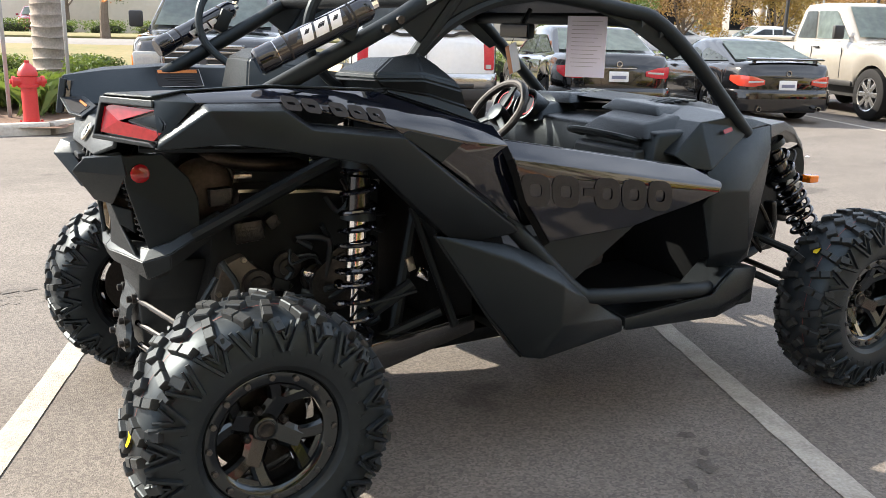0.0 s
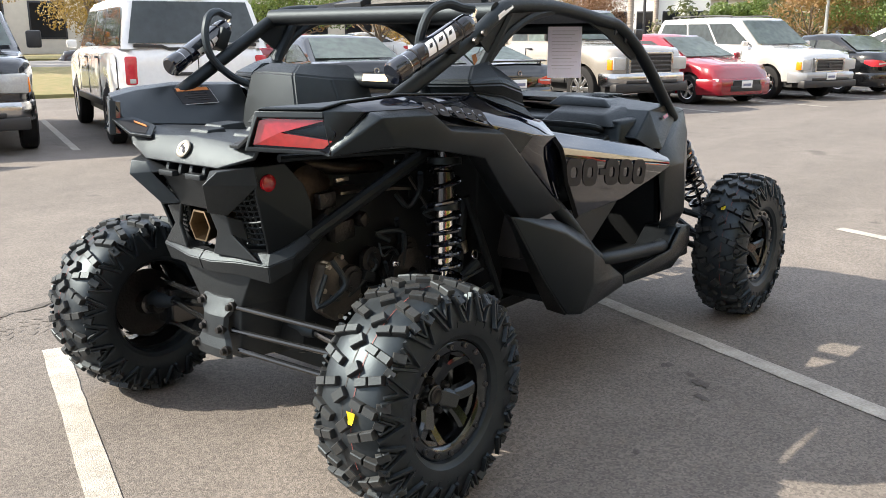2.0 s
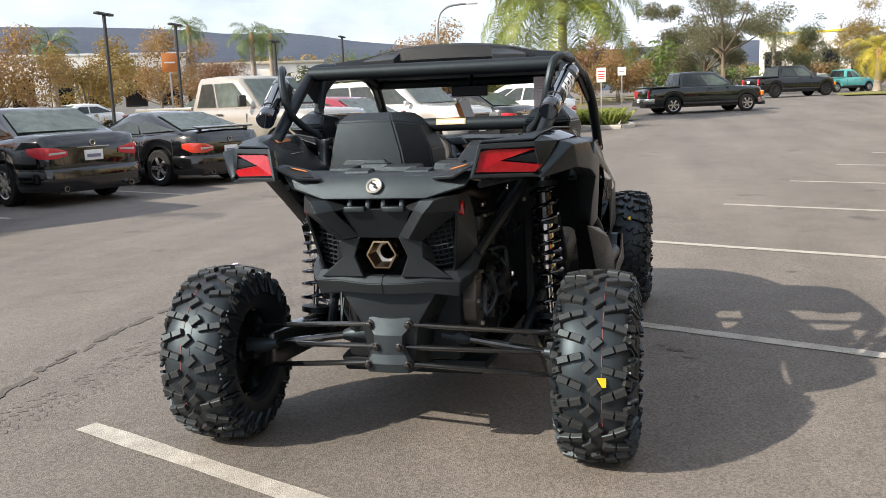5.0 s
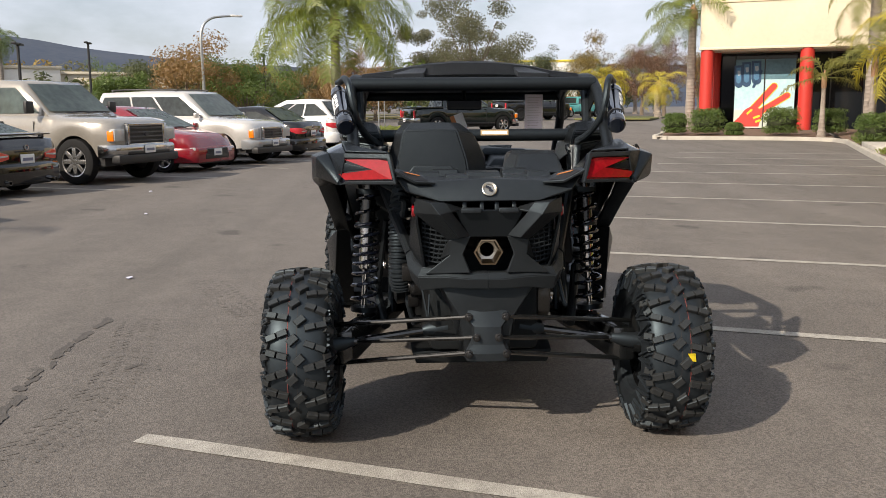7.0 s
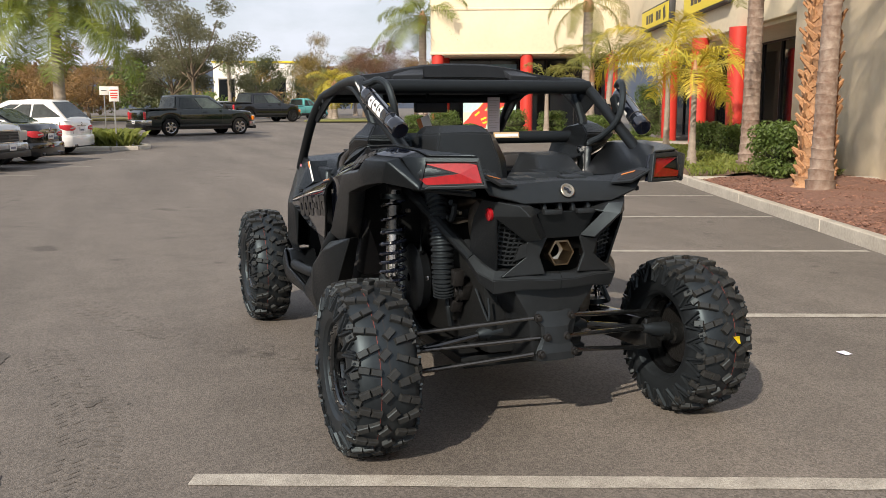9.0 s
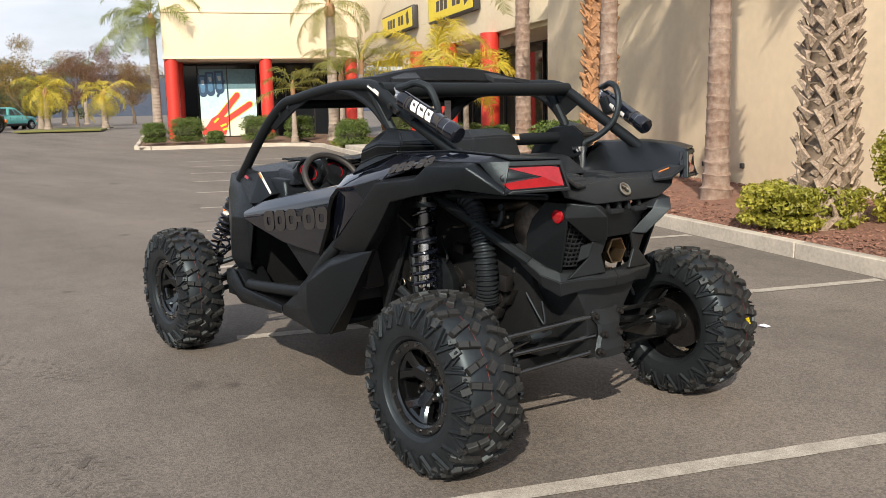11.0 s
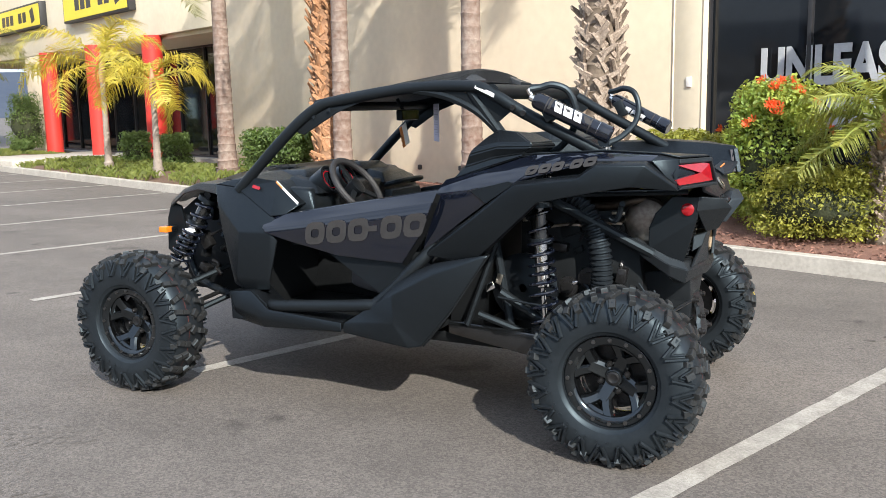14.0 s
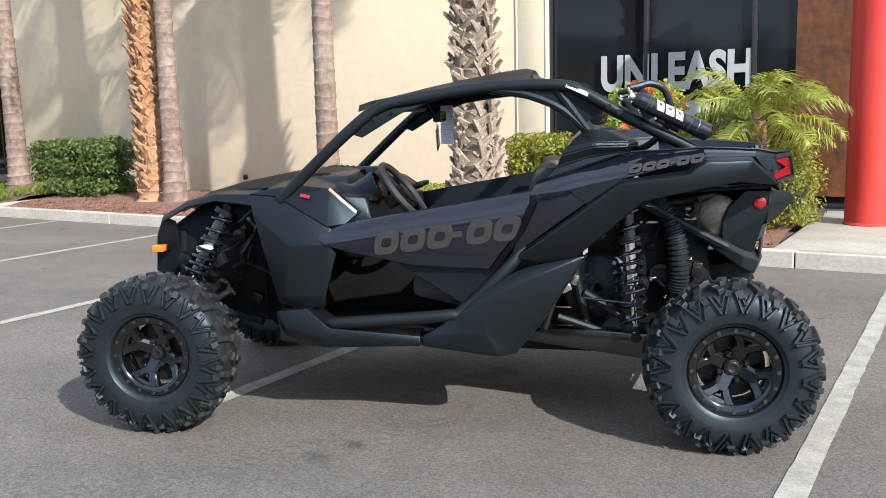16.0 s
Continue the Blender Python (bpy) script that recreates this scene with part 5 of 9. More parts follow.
    # corner facets between pod and tray, each with an outlined dark label
    for s in both:
        facet = [Vector(p) for p in ((-0.302, 0.386, 1.170), (-0.222, 0.376, 1.172), (-0.200, 0.275, 1.146), (-0.258, 0.218, 1.116), (-0.288, 0.300, 1.122))]
        mid = sum(facet, Vector()) / 5
        nrm = Vector((-0.52, -0.25, 0.82)).normalized()
        corner = part("corner_facet", shell([tuple(p) for p in facet], [[0, 1, 2, 3, 4]], 0.010, 0.002, s), PLASTIC_GREY, car, smooth=16)
        for nm, k, up, mt, lb in (("label_edge", 0.80, 0.006, SILVER_LINE, "thin silver outline"), ("label_face", 0.70, 0.008, LABEL_DARK, "dark label")):
            part(nm, shell([tuple(mid + (p - mid) * k + nrm * up) for p in facet], [[0, 1, 2, 3, 4]], 0.002, 0, s), mt, corner, lb)
        a, b = mid + (facet[1] - mid) * 0.55, mid + (facet[2] - mid) * 0.55
        q = (mid - a) * 0.30
        part("label_strip", shell([tuple(p + nrm * 0.011) for p in (a, b, b + q, a + q)], [[0, 1, 2, 3]], 0.002, 0, s), ORANGE_DECAL, corner, "orange strip")
    # bumper: upper wings, middle web, lower V
    wing = [(-0.330, 0.238, 1.050), (-0.362, 0.204, 1.008), (-0.292, 0.124, 0.902), (-0.250, 0.074, 0.907), (-0.308, 0.152, 1.012), (-0.312, 0.176, 1.046), (-0.232, 0.300, 1.062), (-0.226, 0.306, 1.000), (-0.245, 0.165, 0.890), (-0.265, 0.10, 1.020), (-0.22, 0.20, 1.058)]
    pair("bumper_wing", wing, [[0, 1, 4, 5], [1, 2, 3, 4], [0, 6, 7, 1], [1, 7, 8, 2], [0, 5, 10, 6], [5, 4, 9, 10]], PLASTIC_GREY, 0.012, 0.003)
    web = [(-0.270, 0.140, 1.018), (-0.270, -0.140, 1.018), (-0.240, -0.085, 0.905), (-0.240, 0.085, 0.905)]
    part("bumper_web", shell(web, [[0, 1, 2, 3]], 0.012, 0.003), PLASTIC, car, smooth=16)
    arm = [(-0.250, 0.165, 0.890), (-0.256, 0.074, 0.907), (-0.246, 0.105, 0.830), (-0.245, 0.075, 0.752), (-0.205, 0.262, 0.742), (-0.228, 0.160, 0.825), (-0.19, 0.20, 0.80), (-0.19, 0.17, 0.87)]
    pair("bumper_arm", arm, [[0, 1, 2, 5], [5, 2, 3, 4], [0, 5, 6, 7]], PLASTIC_GREY, 0.014, 0.004)
    # lower V: a chunky moulding from the brace round the corner to the middle
    vee = (((0.045, 0.328, 0.850), (0.0, 1.0), 0.6), ((0.000, 0.330, 0.822), (-0.15, 1.0), 0.75), ((-0.110, 0.312, 0.752), (-0.35, 0.95), 0.95), ((-0.172, 0.276, 0.724), (-0.80, 0.60), 1.1), ((-0.212, 0.165, 0.730), (-0.97, 0.22), 0.85), ((-0.232, 0.060, 0.722), (-1.0, 0.0), 0.75), ((-0.232, 0.0, 0.722), (-1.0, 0.0), 0.75))
    for s in both:
        bm = bmesh.new()
        rows = []
        for (x, y, z), (ox, oy), k in vee:
            rows.append([(x + ox * a * k, (y + oy * a * k) * s, z + b * k) for a, b in ((-0.050, 0.042), (-0.006, 0.036), (0.022, 0.004), (0.004, -0.052), (-0.060, -0.060))])
        loop_faces(bm, rows)
        fix(bm)
        bmesh.ops.bevel(bm, geom=[e for e in bm.edges if e.calc_face_angle(0) > 0.35], offset=0.003, segments=2, affect="EDGES")
        part("bumper_vee", bm, PLASTIC_GREY, car, smooth=16)
    side = [(-0.236, 0.299, 1.060), (-0.120, 0.310, 1.062), (-0.046, 0.316, 0.985), (-0.020, 0.320, 0.920), (-0.02, 0.325, 0.822), (-0.112, 0.300, 0.765), (-0.165, 0.264, 0.755), (-0.228, 0.296, 0.965)]
    pair("side_plate", side, [[0, 1, 2, 3, 4, 7], [4, 5, 6, 7]], PLASTIC, 0.012, 0.004)
    for s in both:
        bm = bmesh.new()
        lathe(bm, [(0.292 * s, 0.028), (0.310 * s, 0.028), (0.3125 * s, 0.024), (0.3125 * s, 0.001)], 24, c=(-0.186, 0, 1.005))
        part("round_reflector", fix(bm), RED_LENS, car, "round red reflector")
        # mesh grille beside the exhaust
        grille = new("grille")
        grille.parent = car
        bm = shell([(-0.200, 0.115, 0.962), (-0.170, 0.275, 0.985), (-0.115, 0.270, 0.785), (-0.150, 0.165, 0.775)], [[0, 1, 2, 3]], 0.004, 0, s)
        part("grille_back", bm, INNER_BLACK, grille)
        at = lambda u, v: Vector(((-0.214 + 0.028 * u) * (1 - v) + (-0.166 + 0.030 * u) * v, ((0.115 + 0.155 * u) * (1 - v) + (0.165 + 0.105 * u) * v) * s, (0.962 + 0.020 * u) * (1 - v) + (0.775 + 0.010 * u) * v))
        for i in range(10):
            bm = bmesh.new()
            tube(bm, [at(0, (i + 0.5) / 10), at(0.5, (i + 0.8) / 10), at(1, (i + 0.5) / 10)], 0.0042, 5)
            part("grille_bar", bm, PLASTIC_GREY, grille)
        for i in range(6):
            bm = bmesh.new()
            tube(bm, [at((i + 0.5) / 6, 0.02), at((i + 0.5) / 6, 0.98)], 0.0032, 5)
            part("grille_bar", bm, PLASTIC_GREY, grille)
    # hooks under the tail
    for y in (-0.10, -0.03, 0.03, 0.10):
        bm = bmesh.new()
        box(bm, (-0.262, y, 1.034), (0.035, 0.018, 0.05), Matrix.Rotation(0.3, 4, "Y"), 0.004)
        part("tray_latch", bm, PLASTIC_GREY, car)
    for y in (-0.075, 0.075):
        bm = bmesh.new()
        box(bm, (-0.292, y, 1.016), (0.03, 0.080, 0.020), None, 0.004)
        part("latch_plate", bm, PLASTIC_GREY, car)
    # exhaust
    bm = bmesh.new()
    lathe(bm, [(-0.05, 0.046), (-0.255, 0.050), (-0.282, 0.056), (-0.300, 0.061), (-0.308, 0.060), (-0.309, 0.053), (-0.285, 0.047), (-0.10, 0.042)], 6, axis="x", c=(0.070, 0, 0.836))
    tip = part("exhaust_tip", bm, TIP_STEEL, car, "hexagonal bronzed steel exhaust tip", smooth=20)
    # added steel plate that catches sun and brightens the inside of the tip
    bm = bmesh.new()
    lathe(bm, [(-0.205, 0.046), (-0.200, 0.030), (-0.17, 0.026)], 24, axis="x", c=(0.04, 0, 0.836))
    part("tip_light_plate", bm, STEEL, tip)
    bm = bmesh.new()
    lathe(bm, [(-0.27, 0.02), (-0.27, 0.105), (-0.24, 0.12), (0.24, 0.12), (0.27, 0.105), (0.27, 0.02)], 28, c=(0.02, 0.0, 0.925))
    part("muffler", bm, MACHINE, car)
    # sunward end gets the paler steel, the shaded end the darker one
    bm = bmesh.new()
    lathe(bm, [(0.262, 0.110), (0.282, 0.100), (0.294, 0.070), (0.298, 0.02), (0.298, 0.001)], 28, c=(0.0, 0.0, 0.94))
    part("muffler_end", bm, MUFFLER_STEEL, car, "silver end of the muffler, painted paler on the sun side")
    bm = bmesh.new()
    lathe(bm, [(-0.262, 0.110), (-0.282, 0.100), (-0.294, 0.070), (-0.298, 0.02), (-0.298, 0.001)], 28, c=(0.0, 0.0, 0.94))
    part("muffler_end", fix(bm), BURNT_STEEL, car, "heat-stained steel end of the muffler, darker on the shaded side")
    for s in both:
        bm = bmesh.new()
        tube(bm, smooth_path([(0.52, 0.20 * s, 0.98), (0.34, 0.285 * s, 1.000), (0.14, 0.290 * s, 1.015), (0.03, 0.265 * s, 1.040), (-0.03, 0.20 * s, 1.020)], 5), 0.024, 12)
        part("exhaust_pipe", bm, BURNT_STEEL, car, "brown heat-stained exhaust pipe")
        for z0, z1, x0, x1 in ((1.078, 1.086, 0.03, 0.40), (0.930, 0.940, 0.10, 0.46)):
            bm = bmesh.new()
            loop_faces(bm, [[(x, 0.335 * s, z0 - d), (x, 0.335 * s, z1 - d), (x, 0.270 * s, z1 + 0.012 - d), (x, 0.270 * s, z0 + 0.012 - d)] for x, d in ((x0, 0.0), (x0 + 0.12, 0.004), (x0 + 0.14, 0.014), (x0 + 0.26, 0.016), (x1, 0.030))])
            part("heat_shield", fix(bm), STEEL, car, "pale metal edge of the heat shield")
    # skid under the tail, bracket with bolts
    v = [(-0.175, 0.205, 0.722), (-0.175, -0.205, 0.722), (-0.165, -0.105, 0.560), (-0.15, -0.075, 0.36), (-0.15, 0.075, 0.36), (-0.165, 0.105, 0.560), (0.02, 0.21, 0.70), (0.04, 0.15, 0.56), (0.05, 0.10, 0.34), (0.02, -0.21, 0.70), (0.04, -0.15, 0.56), (0.05, -0.10, 0.34)]
    bm = shell(v, [[0, 1, 2, 5], [5, 2, 3, 4], [0, 5, 7, 6], [5, 4, 8, 7], [1, 9, 10, 2], [2, 10, 11, 3]], 0.012, 0.006)
    part("tail_skid", bm, PLASTIC_GREY, car)
    cols = [(0.583, -0.176, 0.098), (0.545, -0.190, 0.094), (0.515, -0.206, 0.066), (0.470, -0.212, 0.064), (0.440, -0.214, 0.078), (0.405, -0.224, 0.098), (0.372, -0.222, 0.092)]
    bm = bmesh.new()
    loop_faces(bm, [[(x + 0.016, w, z), (x, w * 0.86, z), (x - 0.006, w * 0.3, z - (0.008 if k == 0 else 0)), (x - 0.006, -w * 0.3, z - (0.008 if k == 0 else 0)), (x, -w * 0.86, z), (x + 0.016, -w, z)] for k, (z, x, w) in enumerate(cols)])
    brk = part("rod_bracket", fix(bm), PLASTIC_GREY, car, smooth=10)
    for y, z, x in ((0.078, 0.552, -0.188), (-0.078, 0.552, -0.188), (0.045, 0.470, -0.212), (-0.045, 0.470, -0.212), (0.078, 0.402, -0.222), (-0.078, 0.402, -0.222)):
        bm = bmesh.new()
        lathe(bm, [(x + 0.012, 0.018), (x - 0.004, 0.018), (x - 0.006, 0.012), (x - 0.020, 0.011), (x - 0.022, 0.006)], 12, axis="x", c=(0, y, z), caps=True)
        part("bolt", bm, MACHINE, brk)
    for s in both:
        for (y0, z0, x1, y1, z1) in ((0.085, 0.552, 0.02, 0.66, 0.478), (0.060, 0.462, 0.04, 0.66, 0.395), (0.090, 0.395, 0.03, 0.66, 0.300)):
            bm = bmesh.new()
            tube(bm, [(-0.175, y0 * s, z0), (x1, y1 * s, z1)], 0.0108, 10)
            part("radius_rod", bm, ROD_BLACK, car)
        bm = bmesh.new()
        tube(bm, [(0.03, 0.16 * s, 0.46), (0.0, 0.72 * s, 0.385)], 0.016, 10)
        part("drive_shaft", bm, ROD_BLACK, car)
        bm = bmesh.new()
        tube(bm, [(0.03, 0.16 * s, 0.46), (0.025, 0.23 * s, 0.45), (0.022, 0.27 * s, 0.446)], 0.04, 12, (1, 0.9, 0.5))
        part("shaft_boot", bm, RUBBER, car)
        bm = bmesh.new()
        tube(bm, [(0.005, 0.70 * s, 0.388), (0.01, 0.62 * s, 0.398), (0.013, 0.57 * s, 0.405)], 0.04, 12, (1, 0.85, 0.5))
        part("shaft_boot", bm, RUBBER, car)
        # trailing arm
        bm = block([(0.95, 0.40 * s, 0.36), (0.95, 0.32 * s, 0.36), (0.0, 0.58 * s, 0.30), (0.0, 0.68 * s, 0.30)], [(0.95, 0.40 * s, 0.43), (0.95, 0.32 * s, 0.43), (0.0, 0.58 * s, 0.45), (0.0, 0.68 * s, 0.45)], 0.01)
        part("trailing_arm", bm, ROD_BLACK, car)
        coil("rear_shock", car, (0.435, 0.515 * s, 1.06), (0.385, 0.552 * s, 0.42), 0.057, 10)
        coil("front_shock", car, (2.345, 0.46 * s, 1.02), (2.61, 0.57 * s, 0.50), 0.054, 10)
        # front suspension arms
        for x0, z0, z1 in ((2.38, 0.60, 0.47), (2.76, 0.60, 0.47), (2.36, 0.44, 0.30), (2.78, 0.44, 0.30)):
            bm = bmesh.new()
            tube(bm, [(x0, 0.30 * s, z0), (2.59, 0.69 * s, z1)], 0.017, 8)
            part("front_arm", bm, FRAME, car)
        bm = bmesh.new()
        tube(bm, [(2.44, 0.20 * s, 0.46), (2.47, 0.70 * s, 0.40)], 0.013, 8)
        part("tie_rod", bm, MACHINE, car)
        bm = bmesh.new()
        box(bm, (2.455, 0.53 * s, 0.830), (0.085, 0.006, 0.030), Matrix.Rotation(0.2, 4, "Y"))
        part("shock_label", bm, WHITE_DECAL, car, "white paper label")

    # roll cage
    for s in both:
        bm = bmesh.new()
        tube(bm, smooth_path([(2.02, 0.625 * s, 1.07), (1.72, 0.615 * s, 1.345), (1.545, 0.590 * s, 1.480), (1.40, 0.575 * s, 1.515), (1.05, 0.570 * s, 1.560), (0.72, 0.590 * s, 1.560), (0.60, 0.600 * s, 1.515), (0.47, 0.597 * s, 1.440), (0.14, 0.565 * s, 1.265), (0.02, 0.55 * s, 1.20)], 5), 0.027, 12)
        rail = part("cage_rail", bm, FRAME, car)
        bm = bmesh.new()
        tube(bm, [(0.735, 0.575 * s, 1.545), (0.60, 0.560 * s, 1.36), (0.51, 0.52 * s, 1.23)], 0.024, 10)
        part("cage_pillar", bm, FRAME, car)
        bm = bmesh.new()
        tube(bm, smooth_path([(1.02, 0.572 * s, 1.550), (0.86, 0.576 * s, 1.522), (0.71, 0.574 * s, 1.455), (0.60, 0.562 * s, 1.355)], 4), 0.019, 8)
        part("cage_brace", bm, FRAME, car)
        part("cage_gusset", shell([(0.94, 0.585, 1.552), (0.62, 0.588, 1.520), (0.505, 0.588, 1.470), (0.60, 0.576, 1.400), (0.66, 0.578, 1.435), (0.72, 0.580, 1.47)], [[0, 1, 2, 3, 4, 5]], 0.006, 0, s), FRAME, car)
        part("pillar_gusset", shell([(1.69, 0.612, 1.375), (1.57, 0.595, 1.470), (1.44, 0.580, 1.508), (1.28, 0.574, 1.530), (1.27, 0.574, 1.515), (1.44, 0.580, 1.455), (1.62, 0.605, 1.350)], [[0, 1, 2, 3, 4, 5, 6]], 0.012, 0.003, s), FRAME, car)
        for x, z in ((1.56, 1.435), (1.47, 1.470)):
            bm = bmesh.new()
            lathe(bm, [(0.600 * s, 0.014), (0.605 * s, 0.013), (0.605 * s, 0.001)], 3, c=(x, 0, z))
            part("gusset_hole", fix(bm), RUBBER, car)
        v = [(0.655, 0.621, 1.564), (0.56, 0.627, 1.520), (0.556, 0.628, 1.537), (0.648, 0.616, 1.579)]
        part("cage_sticker", shell([(x + 0.04, y, z - 0.012) for x, y, z in v], [[0, 1, 2, 3]], 0.002, 0, s), WHITE_DECAL, car, "white sticker with grey print")
        for t in (0.24, 0.34):
            x, z = 0.60 - t * 0.46, 1.515 - t * 0.25
            bm = bmesh.new()
            lathe(bm, [(0.625 * s, 0.013), (0.636 * s, 0.012), (0.636 * s, 0.001)], 10, c=(x + 0.02, 0, z + 0.008))
            part("cage_bolt", fix(bm), MACHINE, car)
        # remote reservoir, its clamp and hose
        res = new("shock_reservoir")
        res.parent = car
        a, b = Vector((0.405, 0.648 * s, 1.498)), Vector((0.085, 0.592 * s, 1.338))
        ax = (b - a).normalized()
        bm = bmesh.new()
        ps = [a, a + ax * 0.012, a + ax * 0.03, a + ax * 0.30, a + ax * 0.305, a + ax * 0.325, a + ax * 0.355, a + ax * 0.362]
        tube(bm, ps, 0.037, 18, (0.7, 0.95, 1, 1, 1.06, 1.06, 1.06, 0.9))
        part("cylinder", bm, GLOSS, res)
        for u0, u1, mt in ((0.060, 0.066, GREY_DECAL), (0.262, 0.268, GREY_DECAL), (0.300, 0.306, CHROME)):
            bm = bmesh.new()
            tube(bm, [a + ax * u0, a + ax * u1], 0.0377, 18)
            part("printed_band", bm, mt, res, "grey printed band")
        e1 = (Vector((0, s, 0.6)) - ax * ax.dot(Vector((0, s, 0.6)))).normalized()
        e2 = ax.cross(e1) * s

        def decal(u0, u1, a0, a1, skew, mt):
            """A printed patch wrapped round the cylinder."""
            bm = bmesh.new()
            rows = []
            for i in range(7):
                q = a0 + (a1 - a0) * i / 6
                o = (e1 * math.cos(q) + e2 * math.sin(q)) * 0.0376
                rows.append([a + ax * (u0 + skew * i / 6) + o, a + ax * (u1 + skew * i / 6) + o])
            loop_faces(bm, rows, close=False)
            part("band_mark", bm, mt, res, "white printed shape")

        for turn in (0.0, math.pi):
            for u0, u1 in ((0.090, 0.124), (0.132, 0.172), (0.180, 0.214)):
                decal(u0, u1, turn - 0.62, turn + 0.62, 0.014, WHITE_DECAL)
                decal(u0 + 0.010, u1 - 0.010, turn - 0.30, turn + 0.05, 0.010, LABEL_DARK)
            decal(0.222, 0.252, turn - 0.5, turn + 0.3, 0.02, GREY_DECAL)
            decal(0.072, 0.084, turn - 0.7, turn + 0.7, 0.0, GREY_DECAL)
        bm = bmesh.new()
        box(bm, a + ax * 0.06 + Vector((0, -0.025 * s, -0.025)), (0.05, 0.05, 0.09), Matrix.Rotation(0.45, 4, "Y"), 0.006)
        part("clamp", bm, FRAME, res)
        bm = bmesh.new()
        tube(bm, [a - ax * 0.02, a + ax * 0.01], 0.016, 10)
        part("fitting", bm, CHROME, res)
        bm = bmesh.new()
        tube(bm, [a - ax * 0.01 + Vector((0, 0, 0.01)), a - ax * 0.015 + Vector((0.012, 0, 0.035))], 0.011, 8)
        part("fitting", bm, CHROME, res)
        bm = bmesh.new()
        tube(bm, smooth_path([a - ax * 0.012 + Vector((0.01, 0, 0.035)), (0.385, 0.630 * s, 1.545), (0.335, 0.612 * s, 1.556), (0.275, 0.590 * s, 1.530), (0.245, 0.572 * s, 1.450), (0.262, 0.552 * s, 1.365), (0.325, 0.512 * s, 1.295), (0.395, 0.465 * s, 1.258)], 5), 0.0155, 10)
        part("hose", bm, RUBBER, res)
    for (x, z, y, r) in ((0.62, 1.535, 0.60, 0.034), (0.556, 1.287, 0.60, 0.030), (1.54, 1.485, 0.585, 0.024), (1.05, 1.555, 0.565, 0.02)):
        bm = bmesh.new()
        tube(bm, [(x, -y, z), (x, y, z)], r, 14)
        part("cage_crossbar", bm, FRAME, car)
    bm = bmesh.new()
    box(bm, (0.5285, -0.096, 1.300), (0.004, 0.135, 0.028), Matrix.Rotation(0.3, 4, "Y"))
    part("bar_label", bm, CREAM_DECAL, car, "orange and cream warning label")
    bm = bmesh.new()
    box(bm, (0.5265, -0.096, 1.299), (0.004, 0.122, 0.014), Matrix.Rotation(0.3, 4, "Y"))
    part("bar_label", bm, WHITE_DECAL, car, "orange and cream warning label")

    # roof shell with raised shoulders and a stepped rear edge
    bm = bmesh.new()
    xs = [(1.67, 1.498, 1.505, 0.46), (1.58, 1.512, 1.535, 0.585), (1.40, 1.540, 1.578, 0.585), (1.20, 1.562, 1.618, 0.585), (1.00, 1.578, 1.650, 0.585), (0.90, 1.582, 1.660, 0.585), (0.86, 1.580, 1.650, 0.588), (0.835, 1.572, 1.590, 0.590)]
    us = (-1, -0.95, -0.70, -0.56, -0.36, -0.15, 0.15, 0.36, 0.56, 0.70, 0.95, 1)
    hs = (0, 0.18, 0.40, 0.66, 0.88, 1.0, 1.0, 0.88, 0.66, 0.40, 0.18, 0)
    loop_faces(bm, [[(x, w * u, z0 - 0.030 * (abs(u) == 1) + (z1 - z0) * h) for u, h in zip(us, hs)] for x, z0, z1, w in xs], close=False)
    bmesh.ops.solidify(bm, geom=bm.faces[:], thickness=0.012)
    fix(bm)
    part("roof", bm, ROOF_PLASTIC, car, "faceted black plastic roof", smooth=9)
    for s in both:
        v = [(0.80, 0.40 * s, 1.578), (0.80, 0.24 * s, 1.584), (0.90, 0.21 * s, 1.634), (0.90, 0.36 * s, 1.596)]
        bm = block([(x, y, z - 0.012) for x, y, z in v], [(x - 0.004, y, z + 0.014) for x, y, z in v], 0.003)
        part("roof_step", bm, ROOF_PLASTIC, car, smooth=16)

    # shoulder bolsters and the air boxes behind the seats
    for s in both:
        lo = [(0.790, 0.672, 1.148), (0.62, 0.655, 1.205), (0.46, 0.640, 1.256), (0.36, 0.42, 1.20), (0.76, 0.40, 1.10)]
        mid = [(0.735, 0.648, 1.205), (0.60, 0.640, 1.246), (0.465, 0.622, 1.266), (0.37, 0.44, 1.24), (0.73, 0.42, 1.18)]
        brow = [(0.712, 0.656, 1.258), (0.575, 0.664, 1.292), (0.425, 0.640, 1.292), (0.37, 0.45, 1.29), (0.70, 0.43, 1.25)]
        edge = [(0.700, 0.650, 1.282), (0.570, 0.654, 1.312), (0.425, 0.632, 1.310), (0.38, 0.46, 1.31), (0.69, 0.44, 1.28)]
        hi = [(0.645, 0.600, 1.338), (0.59, 0.590, 1.362), (0.505, 0.585, 1.355), (0.46, 0.48, 1.35), (0.62, 0.47, 1.335)]
        bm = bmesh.new()
        loop_faces(bm, [[(x, y * s, z) for x, y, z in r] for r in (lo, mid, brow, edge, hi)])
        fix(bm)
        bmesh.ops.bevel(bm, geom=[e for e in bm.edges if e.calc_face_angle(0) > 0.2], offset=0.006, segments=2, affect="EDGES")
        part("shoulder_bolster", bm, PLASTIC, car, smooth=16)
    bm = bmesh.new()
